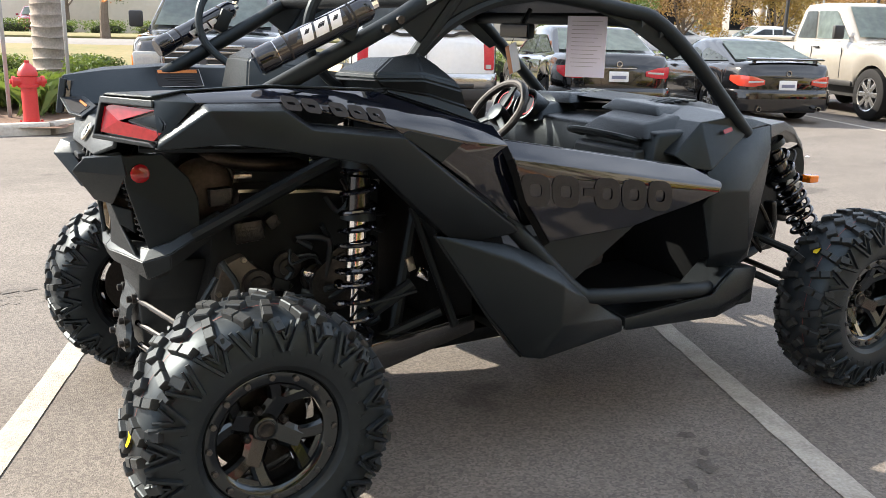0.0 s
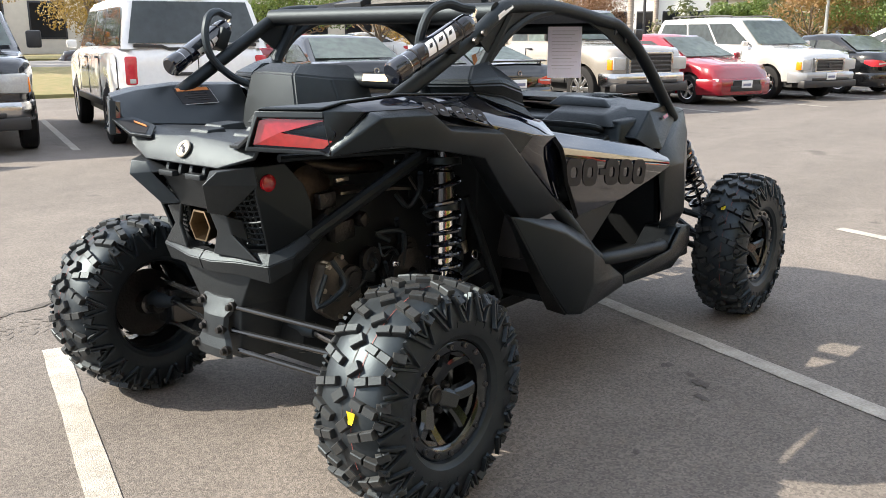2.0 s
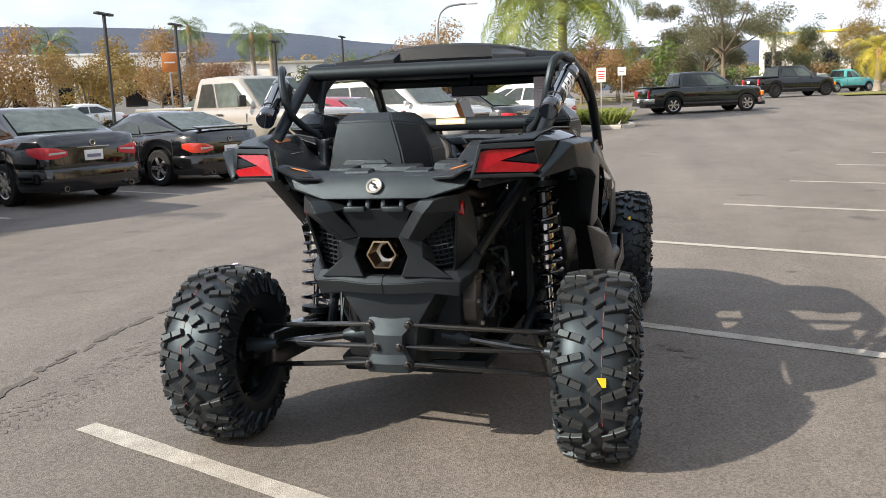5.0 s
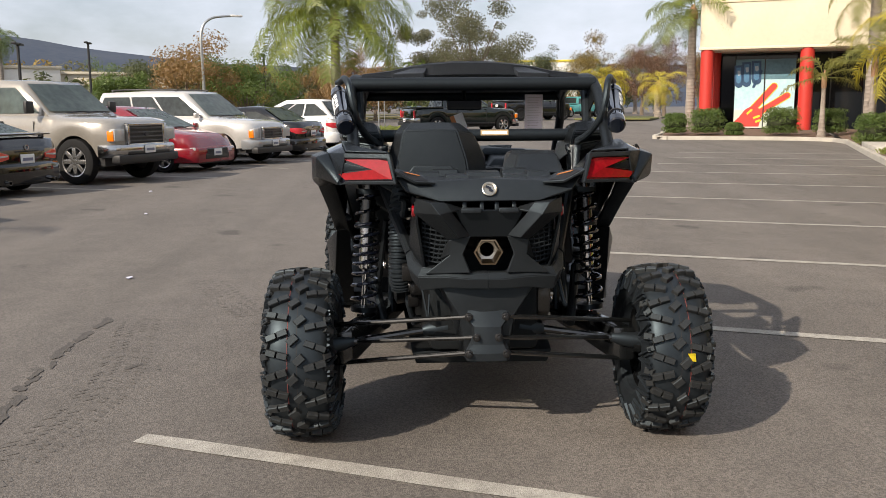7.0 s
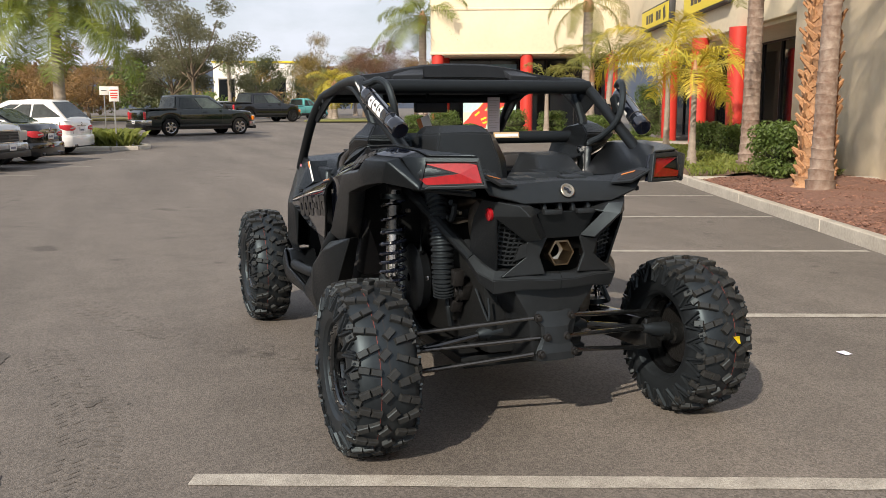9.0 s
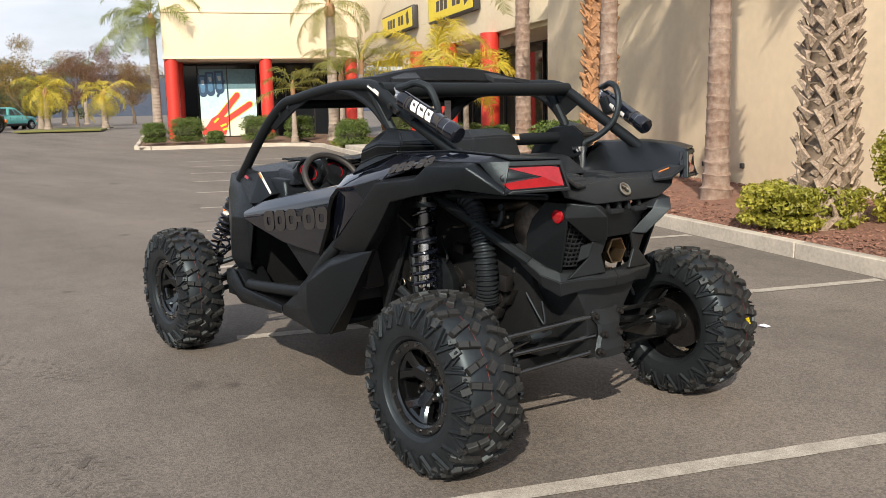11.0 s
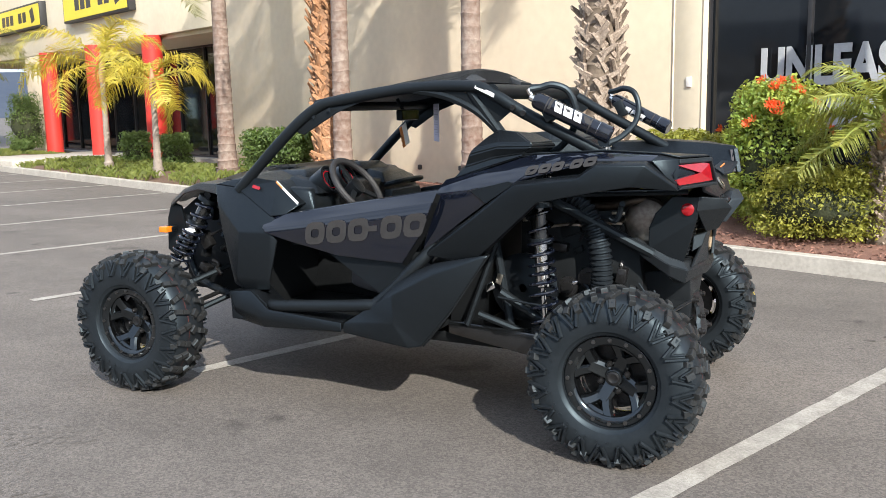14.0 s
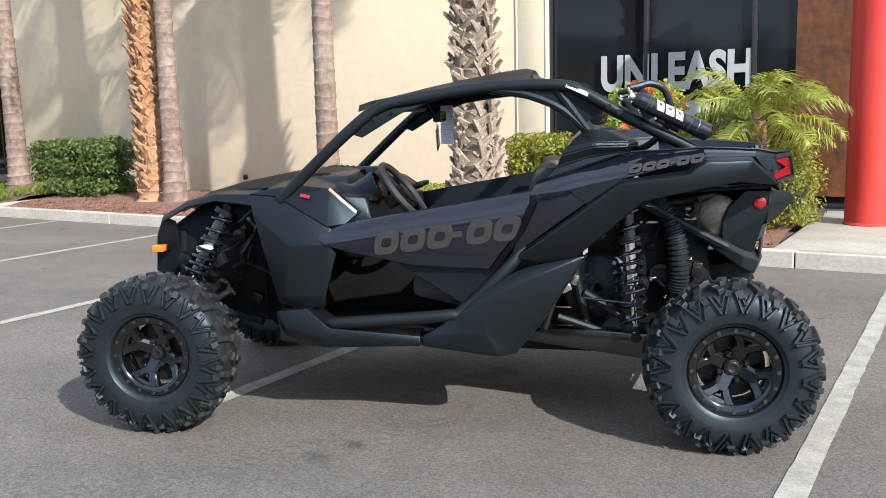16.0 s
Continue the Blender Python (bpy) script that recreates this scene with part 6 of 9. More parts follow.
    loop_faces(bm, [[(0.255, 0.385, 1.10), (0.245, 0.215, 1.10), (0.255, 0.045, 1.10), (0.40, -0.045, 1.10), (0.58, -0.06, 1.10), (0.58, 0.43, 1.10), (0.42, 0.43, 1.10)],
                    [(0.262, 0.372, 1.19), (0.252, 0.215, 1.19), (0.262, 0.060, 1.19), (0.40, -0.035, 1.19), (0.58, -0.05, 1.19), (0.58, 0.42, 1.19), (0.42, 0.42, 1.19)],
                    [(0.285, 0.345, 1.318), (0.272, 0.215, 1.322), (0.285, 0.100, 1.318), (0.41, 0.020, 1.300), (0.58, 0.0, 1.290), (0.58, 0.37, 1.30), (0.42, 0.385, 1.31)],
                    [(0.345, 0.315, 1.352), (0.335, 0.215, 1.358), (0.345, 0.130, 1.352), (0.43, 0.085, 1.352), (0.56, 0.08, 1.345), (0.56, 0.33, 1.345), (0.43, 0.345, 1.352)]])
    fix(bm)
    bmesh.ops.bevel(bm, geom=[e for e in bm.edges if e.calc_face_angle(0) > 0.2], offset=0.007, segments=2, affect="EDGES")
    part("air_box", bm, PLASTIC_GREY, car, smooth=16)
    bm = block([(0.236, 0.33, 1.125), (0.236, 0.10, 1.125), (0.30, 0.10, 1.125), (0.30, 0.33, 1.125)], [(0.244, 0.30, 1.160), (0.244, 0.13, 1.160), (0.30, 0.13, 1.160), (0.30, 0.30, 1.160)], 0.006)
    part("air_box_foot", bm, PLASTIC_GREY, car, smooth=16)
    bm = block([(0.28, -0.16, 1.12), (0.28, -0.40, 1.12), (0.56, -0.42, 1.10), (0.56, -0.12, 1.10)], [(0.40, -0.20, 1.205), (0.40, -0.38, 1.205), (0.56, -0.38, 1.215), (0.56, -0.18, 1.215)], 0.014)
    part("air_box", bm, PLASTIC_GREY, car, smooth=16)
    for s in both:
        bm = bmesh.new()
        lathe(bm, [(1.10, 0.034), (1.215, 0.034), (1.225, 0.040), (1.245, 0.040), (1.25, 0.02)], 16, axis="z", c=(0.40, 0.46 * s, 0))
        part("shock_tower", bm, CHROME, car, "bright metal shock top")
        if s < 0:
            continue
        f = lambda x, u, d: (x, (0.575 - 0.165 * u + (x - 0.1) * 0.07 - 0.66 * d) * s, 1.262 - 0.146 * u + 0.75 * d)
        for nm, x0, x1, u0, u1, d, mt, lb in (("inner_label", 0.235, 0.055, 0.08, 0.50, 0.012, SILVER_LINE, "dark warning label with an orange strip"), ("label_face", 0.231, 0.059, 0.095, 0.485, 0.014, LABEL_DARK, ""), ("label_strip", 0.222, 0.070, 0.11, 0.185, 0.016, ORANGE_DECAL, ""), ("label_text", 0.205, 0.115, 0.235, 0.255, 0.016, GREY_DECAL, ""), ("label_text", 0.205, 0.09, 0.29, 0.31, 0.016, GREY_DECAL, ""), ("label_text", 0.205, 0.10, 0.345, 0.365, 0.016, GREY_DECAL, ""), ("label_text", 0.205, 0.13, 0.40, 0.42, 0.016, GREY_DECAL, "")):
            v = [f(x0, u0, d), f(x1, u0, d), f(x1, u1, d), f(x0, u1, d)]
            part(nm, shell(v, [[0, 1, 2, 3]], 0.002, 0), mt, car, lb)

    # brace tubes and pipework over the rear wheels
    for s in both:
        bm = bmesh.new()
        tube(bm, smooth_path([(0.52, 0.46 * s, 1.06), (0.40, 0.44 * s, 1.04), (0.03, 0.335 * s, 0.838), (-0.04, 0.318 * s, 0.800)], 4), 0.025, 10)
        part("rear_brace", bm, FRAME, car)
        bm = bmesh.new()
        tube(bm, [(0.62, 0.52 * s, 0.62), (0.30, 0.44 * s, 0.40)], 0.022, 10)
        part("lower_brace", bm, FRAME, car)
        bm = bmesh.new()
        tube(bm, [(0.70, 0.40 * s, 0.90), (0.60, 0.42 * s, 0.40)], 0.022, 10)
        part("frame_tube", bm, FRAME, car)
        bm = bmesh.new()
        tube(bm, [(0.62, 0.55 * s, 0.600), (0.50, 0.55 * s, 0.585), (0.40, 0.55 * s, 0.575)], 0.006, 8)
        part("sway_link", bm, FRAME, car)
        bm = bmesh.new()
        tube(bm, [(-0.20, 0.38 * s, 1.09), (0.35, 0.45 * s, 1.07)], 0.012, 8)
        part("pod_stay", bm, FRAME, car)
    # corrugated intake pipe on the left, gear case and belts on the right
    bm = bmesh.new()
    path = smooth_path([(0.40, 0.34, 1.07), (0.27, 0.36, 1.00), (0.20, 0.37, 0.86), (0.18, 0.37, 0.70), (0.19, 0.36, 0.60)], 26)
    tube(bm, path, 0.052, 16, [1.0 if i % 4 < 2 else 0.84 for i in range(len(path))])
    part("intake_pipe", bm, RUBBER, car)
    bm = bmesh.new()
    lathe(bm, [(0.245, 0.03), (0.33, 0.16), (0.37, 0.165), (0.385, 0.14), (0.39, 0.02)], 28, c=(0.55, 0.02, 0.62))
    part("belt_cover", bm, PLASTIC, car)
    bm = prism([(0.02, 0.60), (0.05, 0.69), (0.12, 0.72), (0.22, 0.62), (0.23, 0.52), (0.10, 0.47), (0.03, 0.52)], -0.30, -0.24, 0.012)
    gear = part("gear_case", bm, GEARCASE, car, "pale grey gear case")
    for x, z in ((0.035, 0.60), (0.06, 0.68), (0.12, 0.705), (0.20, 0.62), (0.215, 0.54), (0.11, 0.49)):
        bm = bmesh.new()
        lathe(bm, [(-0.30, 0.010), (-0.312, 0.009), (-0.312, 0.001)], 6, c=(x, 0, z))
        part("bolt", fix(bm), STEEL, gear)
    bm = bmesh.new()
    lathe(bm, [(-0.24, 0.02), (-0.33, 0.09), (-0.36, 0.09), (-0.37, 0.02)], 22, c=(0.42, 0, 0.60))
    part("alternator", bm, MACHINE, car)
    rg = random.Random(5)
    for i in range(26):
        s = rg.choice(both)
        p = [(rg.uniform(0.0, 0.6), rg.uniform(0.26, 0.36) * s, rg.uniform(0.50, 0.98))]
        for _ in range(3):
            q = p[-1]
            p.append((q[0] + rg.uniform(-0.12, 0.12), min(0.40, max(0.24, abs(q[1]) + rg.uniform(-0.04, 0.05))) * s, q[2] + rg.uniform(-0.13, 0.10)))
        bm = bmesh.new()
        tube(bm, smooth_path(p, 4), rg.uniform(0.005, 0.014), 7)
        part("engine_hose", bm, rg.choice((RUBBER, RUBBER, MACHINE)), car)
    for i in range(16):
        s = rg.choice(both)
        bm = bmesh.new()
        box(bm, (rg.uniform(0.05, 0.6), rg.uniform(0.27, 0.34) * s, rg.uniform(0.42, 0.98)), (rg.uniform(0.03, 0.10), 0.05, rg.uniform(0.03, 0.09)), Matrix.Rotation(rg.uniform(-0.6, 0.6), 4, "Y"), 0.006)
        part("engine_fitting", bm, rg.choice((MACHINE, MACHINE, INNER_BLACK)), car)

    for s in both:
        for i, (x, y, z, sx, sz_, a) in enumerate(((0.70, 0.455, 0.625, 0.05, 0.035, 0.5), (0.66, 0.43, 0.66, 0.03, 0.05, -0.3), (0.30, 0.40, 0.66, 0.035, 0.02, 0.2), (0.52, 0.42, 0.95, 0.05, 0.018, 0.1), (0.22, 0.33, 0.55, 0.03, 0.05, 0.7), (0.12, 0.32, 0.98, 0.06, 0.015, 0.0), (0.34, 0.38, 1.02, 0.05, 0.02, 0.3))):
            bm = bmesh.new()
            box(bm, (x, y * s, z), (sx, 0.012, sz_), Matrix.Rotation(a, 4, "Y"), 0.003)
            part("clip", bm, STEEL if i % 2 else CHROME, car)
        for x0, z0, x1, z1, r in ((0.74, 0.50, 0.42, 0.38, 0.018), (0.80, 0.44, 0.66, 0.86, 0.016)):
            bm = bmesh.new()
            tube(bm, [(x0, 0.50 * s, z0), (x1, 0.44 * s, z1)], r, 8)
            part("engine_stay", bm, FRAME, car)
        for k in range(4):
            bm = bmesh.new()
            c = (0.16 + k * 0.10, 0.30 * s, 0.62 + 0.05 * (k % 2))
            lathe(bm, [(c[1], 0.05), (c[1] + 0.02 * s, 0.048), (c[1] + 0.022 * s, 0.03), (c[1] + 0.03 * s, 0.028), (c[1] + 0.03 * s, 0.001)], 18, c=(c[0], 0, c[2]))
            part("engine_cap", fix(bm), MACHINE, car)
    # steering wheel, gauges, mirror, papers
    hub = Vector((1.49, 0.33, 1.075))
    wm = Matrix.Translation(hub) @ Matrix.Rotation(radians(-52), 4, "Y")
    sw = new("steering_wheel")
    sw.parent = car
    sw.matrix_basis = wm
    bm = bmesh.new()
    tube(bm, [(0.165 * math.cos(a), 0.165 * math.sin(a), 0) for a in (2 * math.pi * i / 32 for i in range(33))], 0.0175, 10, caps=False)
    part("wheel_rim", bm, SEAT_VINYL, sw)
    for a in (0, 2.1, 4.2):
        bm = bmesh.new()
        box(bm, (0.08 * math.cos(a), 0.08 * math.sin(a), -0.01), (0.15, 0.03, 0.012), Matrix.Rotation(a, 4, "Z"), 0.003)
        part("wheel_spoke", bm, FRAME, sw)
    bm = bmesh.new()
    lathe(bm, [(-0.10, 0.03), (-0.02, 0.045), (0.012, 0.045), (0.016, 0.03), (0.016, 0.001)], 20, axis="z")
    part("wheel_hub", bm, PLASTIC, sw)
    for y in (0.25, 0.42):
        g = new("gauge")
        g.parent = car
        g.matrix_basis = Matrix.Translation((1.60, y, 1.115)) @ Matrix.Rotation(radians(-62), 4, "Y")
        bm = bmesh.new()
        lathe(bm, [(-0.09, 0.065), (0.0, 0.075), (0.012, 0.075), (0.012, 0.066), (0.0, 0.064)], 28, axis="z")
        part("gauge_housing", bm, PLASTIC, g)
        bm = bmesh.new()
        lathe(bm, [(0.0, 0.064), (0.001, 0.001)], 28, axis="z")
        part("gauge_face", bm, DARK_GLASS, g)
        bm = bmesh.new()
        lathe(bm, [(0.003, 0.050), (0.003, 0.044)], 28, axis="z")
        part("gauge_scale", bm, RED_LENS, g, "red printed dial scale")
    bm = bmesh.new()
    box(bm, (1.36, 0.0, 1.435), (0.035, 0.20, 0.058), None, 0.010)
    mir = part("rear_view_mirror", bm, PLASTIC, car)
    bm = bmesh.new()
    tube(bm, [(1.38, 0, 1.45), (1.42, 0, 1.52)], 0.01, 8)
    part("mirror_stem", bm, FRAME, mir)
    bm = bmesh.new()
    box(bm, (1.341, 0, 1.435), (0.003, 0.185, 0.046))
    part("mirror_glass", bm, DARK_GLASS, mir)
    # paper sheet and tag that hang in the cab
    turn = Matrix.Rotation(radians(-52.5), 4, "Z")
    bm = bmesh.new()
    box(bm, PAPER_AT, (0.145, 0.003, 0.216), turn)
    sheet = part("price_sheet", bm, PAPER, car, "white printed paper sheet")
    for i in range(12):
        bm = bmesh.new()
        for s in both:
            box(bm, Vector(PAPER_AT) + Vector((0.0, 0, 0.090 - i * 0.0145)) + turn.to_3x3() @ Vector((-0.006 * (i % 3), 0.0024 * s, 0)), (0.112 - 0.014 * (i % 3), 0.0012, 0.0020), turn)
        part("print_line", bm, PRINT, sheet, "grey line of unreadable print")
    lean = Matrix.Rotation(radians(-90), 4, "Z") @ Matrix.Rotation(radians(-20), 4, "Y")
    at = Vector((1.365, 0.03, 1.327))
    bm = bmesh.new()
    box(bm, at, (0.078, 0.003, 0.115), lean)
    tag = part("hang_tag", bm, WHITE_DECAL, car, "orange and white hang tag")
    bm = bmesh.new()
    box(bm, at + lean.to_3x3() @ Vector((-0.026, 0, 0)), (0.026, 0.0045, 0.114), lean)
    part("tag_stripe", bm, ORANGE_DECAL, tag, "orange stripe")
    bm = bmesh.new()
    tube(bm, [at + lean.to_3x3() @ Vector((0, 0, 0.055)), (1.39, 0.0, 1.50)], 0.0015, 5)
    part("tag_string", bm, FRAME, tag)
    return car


def coil(name, car, top, bot, r, turns):
    """A coil-over shock: body, rod, spring with uneven pitch, collars."""
    t, b = Vector(top), Vector(bot)
    ax = (b - t).normalized()
    ln = (b - t).length
    sh = new(name)
    sh.parent = car
    bm = bmesh.new()
    front = name == "front_shock"
    tube(bm, [t, t + ax * ln * 0.10, t + ax * ln * 0.11, t + ax * ln * 0.30], r * 0.66, 16, (0.8, 0.8, 1, 1))
    part("shock_cap", bm, ROD_BLACK, sh)
    bm = bmesh.new()
    tube(bm, [t + ax * ln * 0.30, t + ax * ln * 0.62, t + ax * ln * 0.63], r * 0.58, 16, (1, 1, 0.8))
    part("shock_body", bm, ROD_BLACK if front else CHROME, sh)
    bm = bmesh.new()
    tube(bm, [t + ax * ln * 0.62, b], r * 0.24, 12)
    part("shock_rod", bm, CHROME, sh)
    x = ax.cross(Vector((1, 0, 0))).normalized()
    y = ax.cross(x)
    pts = []
    n = turns * 14
    for i in range(n + 1):
        u = i / n
        a = 2 * math.pi * turns * u
        v = 0.06 + 0.86 * (u + 0.045 * math.sin(u * 6.0))
        pts.append(t + ax * ln * v + (x * math.cos(a) + y * math.sin(a)) * r * (0.94 + 0.14 * u))
    bm = bmesh.new()
    tube(bm, pts, 0.0082, 8)
    part("spring", bm, GLOSS, sh)
    for u, f in ((0.05, 1.08), (0.30, 0.98), (0.93, 1.12)):
        bm = bmesh.new()
        c = t + ax * ln * u
        tube(bm, [c - ax * 0.012, c + ax * 0.012], r * f, 18)
        part("collar", bm, PLASTIC, sh)
    for c in (t, b):
        bm = bmesh.new()
        lathe(bm, [(-0.03, 0.022), (0.03, 0.022)], 12, c=c, caps=True)
        part("shock_eye", bm, MACHINE, sh)
    return sh


PAPER_AT = (1.385, -0.405, 1.385)
hero = build_hero()

# ---- parked vehicles; x ahead from the rear axle, z up ----
def car_paint(name, col, metal=0.0):
    return mat(name, col, 0.24 if max(col) > 0.05 else 0.12, metal=metal, var=0.06, scale=2.0, coat=1.0, spec=0.5 if max(col) > 0.05 else 0.3)


WHITE_CAR = car_paint("white_car_paint", (0.74, 0.74, 0.73))
BLACK_CAR = car_paint("black_car_paint", (0.004, 0.0042, 0.005))
TAN_CAR = car_paint("champagne_car_paint", (0.335, 0.312, 0.275), 0.35)
SILVER_CAR = car_paint("silver_white_car_paint", (0.56, 0.545, 0.52), 0.3)
RED_CAR = car_paint("red_car_paint", (0.198, 0.007, 0.015))
NAVY_CAR = car_paint("charcoal_car_paint", (0.016, 0.018, 0.022))
GREEN_CAR = car_paint("dark_green_car_paint", (0.006, 0.011, 0.009))
TEAL_CAR = car_paint("teal_car_paint", (0.10, 0.42, 0.42))
GREY_CAR = car_paint("grey_car_paint", (0.30, 0.31, 0.32), 0.3)
GRILLE_GREY = mat("dark_grille_bar", (0.05, 0.05, 0.052), 0.35, var=0.1)
TRIM = mat("car_trim", (0.02, 0.02, 0.021), 0.5, var=0.1)
CAR_TYRE = mat("car_tyre", (0.0095, 0.0095, 0.010), 0.8, var=0.2, scale=9, bump=0.3, bscale=90, spec=0.25)
CAR_RIM = mat("car_rim", (0.48, 0.48, 0.48), 0.25, metal=0.9, var=0.1)
HEADLAMP = mat("headlamp", (0.40, 0.40, 0.385), 0.08, var=0.14, scale=5, coat=1.0)
CAR_CHROME = mat("car_chrome", (0.44, 0.44, 0.44), 0.18, metal=1.0, var=0.08)
PLATE = mat("number_plate", (0.70, 0.70, 0.70), 0.5, var=0.05)
PLATE_BAR = mat("plate_bar", (0.16, 0.17, 0.24), 0.5, var=0.05)


CORAL_LENS = mat("coral_lens", (0.52, 0.045, 0.025), 0.12, var=0.2, scale=25, coat=1.0)
TAIL_RED = mat("car_tail_red", (0.50, 0.030, 0.042), 0.22, var=0.25, scale=25, coat=0.3)


def interp(keys, x):
    for (x0, z0), (x1, z1) in zip(keys, keys[1:]):
        if x <= x1:
            u = 0 if x1 == x0 else max(0, (x - x0) / (x1 - x0))
            return z0 + (z1 - z0) * u
    return keys[-1][1]


def parked_car(nm, label, m, paint, wb, W, belt, roof, tyre_r, sill, glass_lo=0.02, roof_w=0.78, style="", spokes=5, bed=None, bumper=None, arch=0.055, trim2=None, pillars=(0.5,), group="parked vehicles", rim=None, tyre_w=0.22, lamp=None, spoiler=False, amber=False):
    """belt: (x, z) keys of the body's upper edge from tail to nose; roof: four x's and z (rear base, rear top, front top, front base, roof z)."""
    car = thing(nm, label, "car" if not bed else "pickup truck", group, m)
    xa, xb = belt[0][0], belt[-1][0]
    ar = tyre_r + arch
    xs = sorted({*[xa + (xb - xa) * i / 30 for i in range(31)], *[xa + d for d in (0.015, 0.04, 0.08, 0.13)], *[xb - d for d in (0.015, 0.04, 0.08, 0.13)], *[k[0] for k in belt], *[c + ar * math.cos(math.pi * j / 10) for c in (0, wb) for j in range(11)]})
    hw = W / 2

    def half(x):
        u = min((x - xa) / 0.5, (xb - x) / 0.7, 1)
        return hw * (1 - 0.16 * (1 - max(0, u)) ** 2)

    def low(x):
        z = sill + 0.10 * max(0, 1 - min((x - xa), (xb - x)) / 0.35)
        for c in (0, wb):
            if abs(x - c) < ar:
                z = max(z, tyre_r + math.sqrt(max(0, ar * ar - (x - c) ** 2)))
        return z

    bm = bmesh.new()
    rings = []
    for x in xs:
        w, zb, zt = half(x), low(x), interp(belt, x)
        zb = min(zb, zt - 0.06)
        nip = max(0, 1 - min(x - xa, xb - x) / 0.15) ** 2
        zt, w = zt - 0.075 * nip * min(1, (zt - zb) / 0.4), w - 0.07 * nip
        mid = zb + (zt - zb) * 0.55
        half_sec = [(w - 0.035, zb), (w, zb + min(0.12, (zt - zb) * 0.4)), (w + 0.008, mid), (w - 0.02, zt - 0.10 * min(1, (zt - zb) / 0.5)), (w - 0.075, zt - 0.02), (w * 0.55, zt + 0.012)]
        rings.append([(x, y, z) for y, z in half_sec] + [(x, 0, zt + 0.02)] + [(x, -y, z) for y, z in half_sec[::-1]])
    loop_faces(bm, rings)
    body = part("body", fix(bm), paint, car, smooth=52)
    bm = bmesh.new()
    box(bm, ((xa + xb) / 2, 0, (sill + 0.55) / 2 + 0.06), (xb - xa - 0.5, W - 0.34, 0.5))
    part("underbody", bm, TRIM, car)
    # cab or greenhouse
    x0, x1, x2, x3, zr = roof
    z0, z3 = interp(belt, x0), interp(belt, x3)
    bw, rw = hw - 0.075, hw * roof_w
    zm = min(z0, z3) - 0.03
    bm = bmesh.new()
    stations = [(x0, 0.0), (x0 + (x1 - x0) * 0.9, 0.9), (x1, 1.0), ((x1 + x2) / 2, 1.03), (x2, 1.0), (x2 + (x3 - x2) * 0.1, 0.9), (x3, 0.0)]
    rings = []
    for x, u in stations:
        base = interp(belt, x) - 0.03
        top = base + (zr - base) * u if u < 1 else zr + (0.03 if u > 1 else 0)
        yw = bw + (rw - bw) * min(1, u)
        rings.append([(x, bw, base), (x, yw + 0.015, base + (top - base) * 0.86), (x, yw - 0.06, top), (x, 0, top + 0.02), (x, -yw + 0.06, top), (x, -yw - 0.015, base + (top - base) * 0.86), (x, -bw, base)])
    loop_faces(bm, rings, close=False)
    bmesh.ops.holes_fill(bm, edges=bm.edges, sides=16)
    part("cabin", fix(bm), paint, car, smooth=50)

    def pane(name, c, push, mt=None):
        bm = bmesh.new()
        vs = [bm.verts.new(Vector(q) + Vector(push)) for q in c]
        bm.faces.new(vs)
        bmesh.ops.solidify(bm, geom=bm.faces[:], thickness=0.008)
        return part(name, fix(bm), mt or CAR_GLASS, car)

    def on(x_lo, z_lo, x_hi, z_hi, u):
        return x_lo + (x_hi - x_lo) * u, z_lo + (z_hi - z_lo) * u

    g = glass_lo
    for nm2, (xl, zl, xh), sgn in (("windscreen", (x3, z3 - 0.03, x2), 1), ("rear_window", (x0, z0 - 0.03, x1), -1)):
        a, b = on(xl, zl, xh, zr, 0.10), on(xl, zl, xh, zr, 0.90)
        wa, wb2 = (bw + (rw - bw) * 0.10) - 0.07, (bw + (rw - bw) * 0.9) - 0.09
        n = Vector((zr - zl, 0, (xl - xh) * 1.0)).normalized() * 0.030
        n = Vector((abs(n.x) * sgn, 0, abs(n.z)))
        pane(nm2, [(a[0], wa, a[1]), (b[0], wb2, b[1]), (b[0], -wb2, b[1]), (a[0], -wa, a[1])], n, SKY_SHEEN_GLASS if sgn > 0 or not (bed or style) else None)
    cuts = [0.0, *pillars, 1.0]
    for s in (-1, 1):
        for c0, c1 in zip(cuts, cuts[1:]):
            lo0, lo1 = x0 + 0.14 + (x3 - x0 - 0.34) * c0 + 0.03, x0 + 0.14 + (x3 - x0 - 0.34) * c1 - 0.03
            hi0, hi1 = x1 + 0.10 + (x2 - x1 - 0.18) * c0 + 0.03, x1 + 0.10 + (x2 - x1 - 0.18) * c1 - 0.03
            zl0, zl1 = interp(belt, lo0) + 0.02, interp(belt, lo1) + 0.02
            if lo1 - lo0 < 0.05:
                continue
            q = lambda x, z, u: (x, s * (bw + (rw + 0.015 - bw) * u + 0.012), z)
            zt = zr - 0.12
            pane("side_window", [q(lo0, zl0, 0.10), q(lo1, zl1, 0.10), q(hi1, zt, 0.92), q(hi0, zt, 0.92)], (0, 0.006 * s, 0), SKY_SHEEN_GLASS if bed and c1 == 1.0 else None)
        # door seams, handle, mirror
        for c in (0.02, *pillars, 0.93):
            xx = x0 + 0.14 + (x3 - x0 - 0.34) * c
            zt = interp(belt, xx)
            bm = bmesh.new()
            box(bm, (xx, s * (half(xx) + 0.004), (sill + 0.12 + zt - 0.12) / 2), (0.010, 0.012, zt - sill - 0.26))
            part("door_seam", bm, TRIM, car)
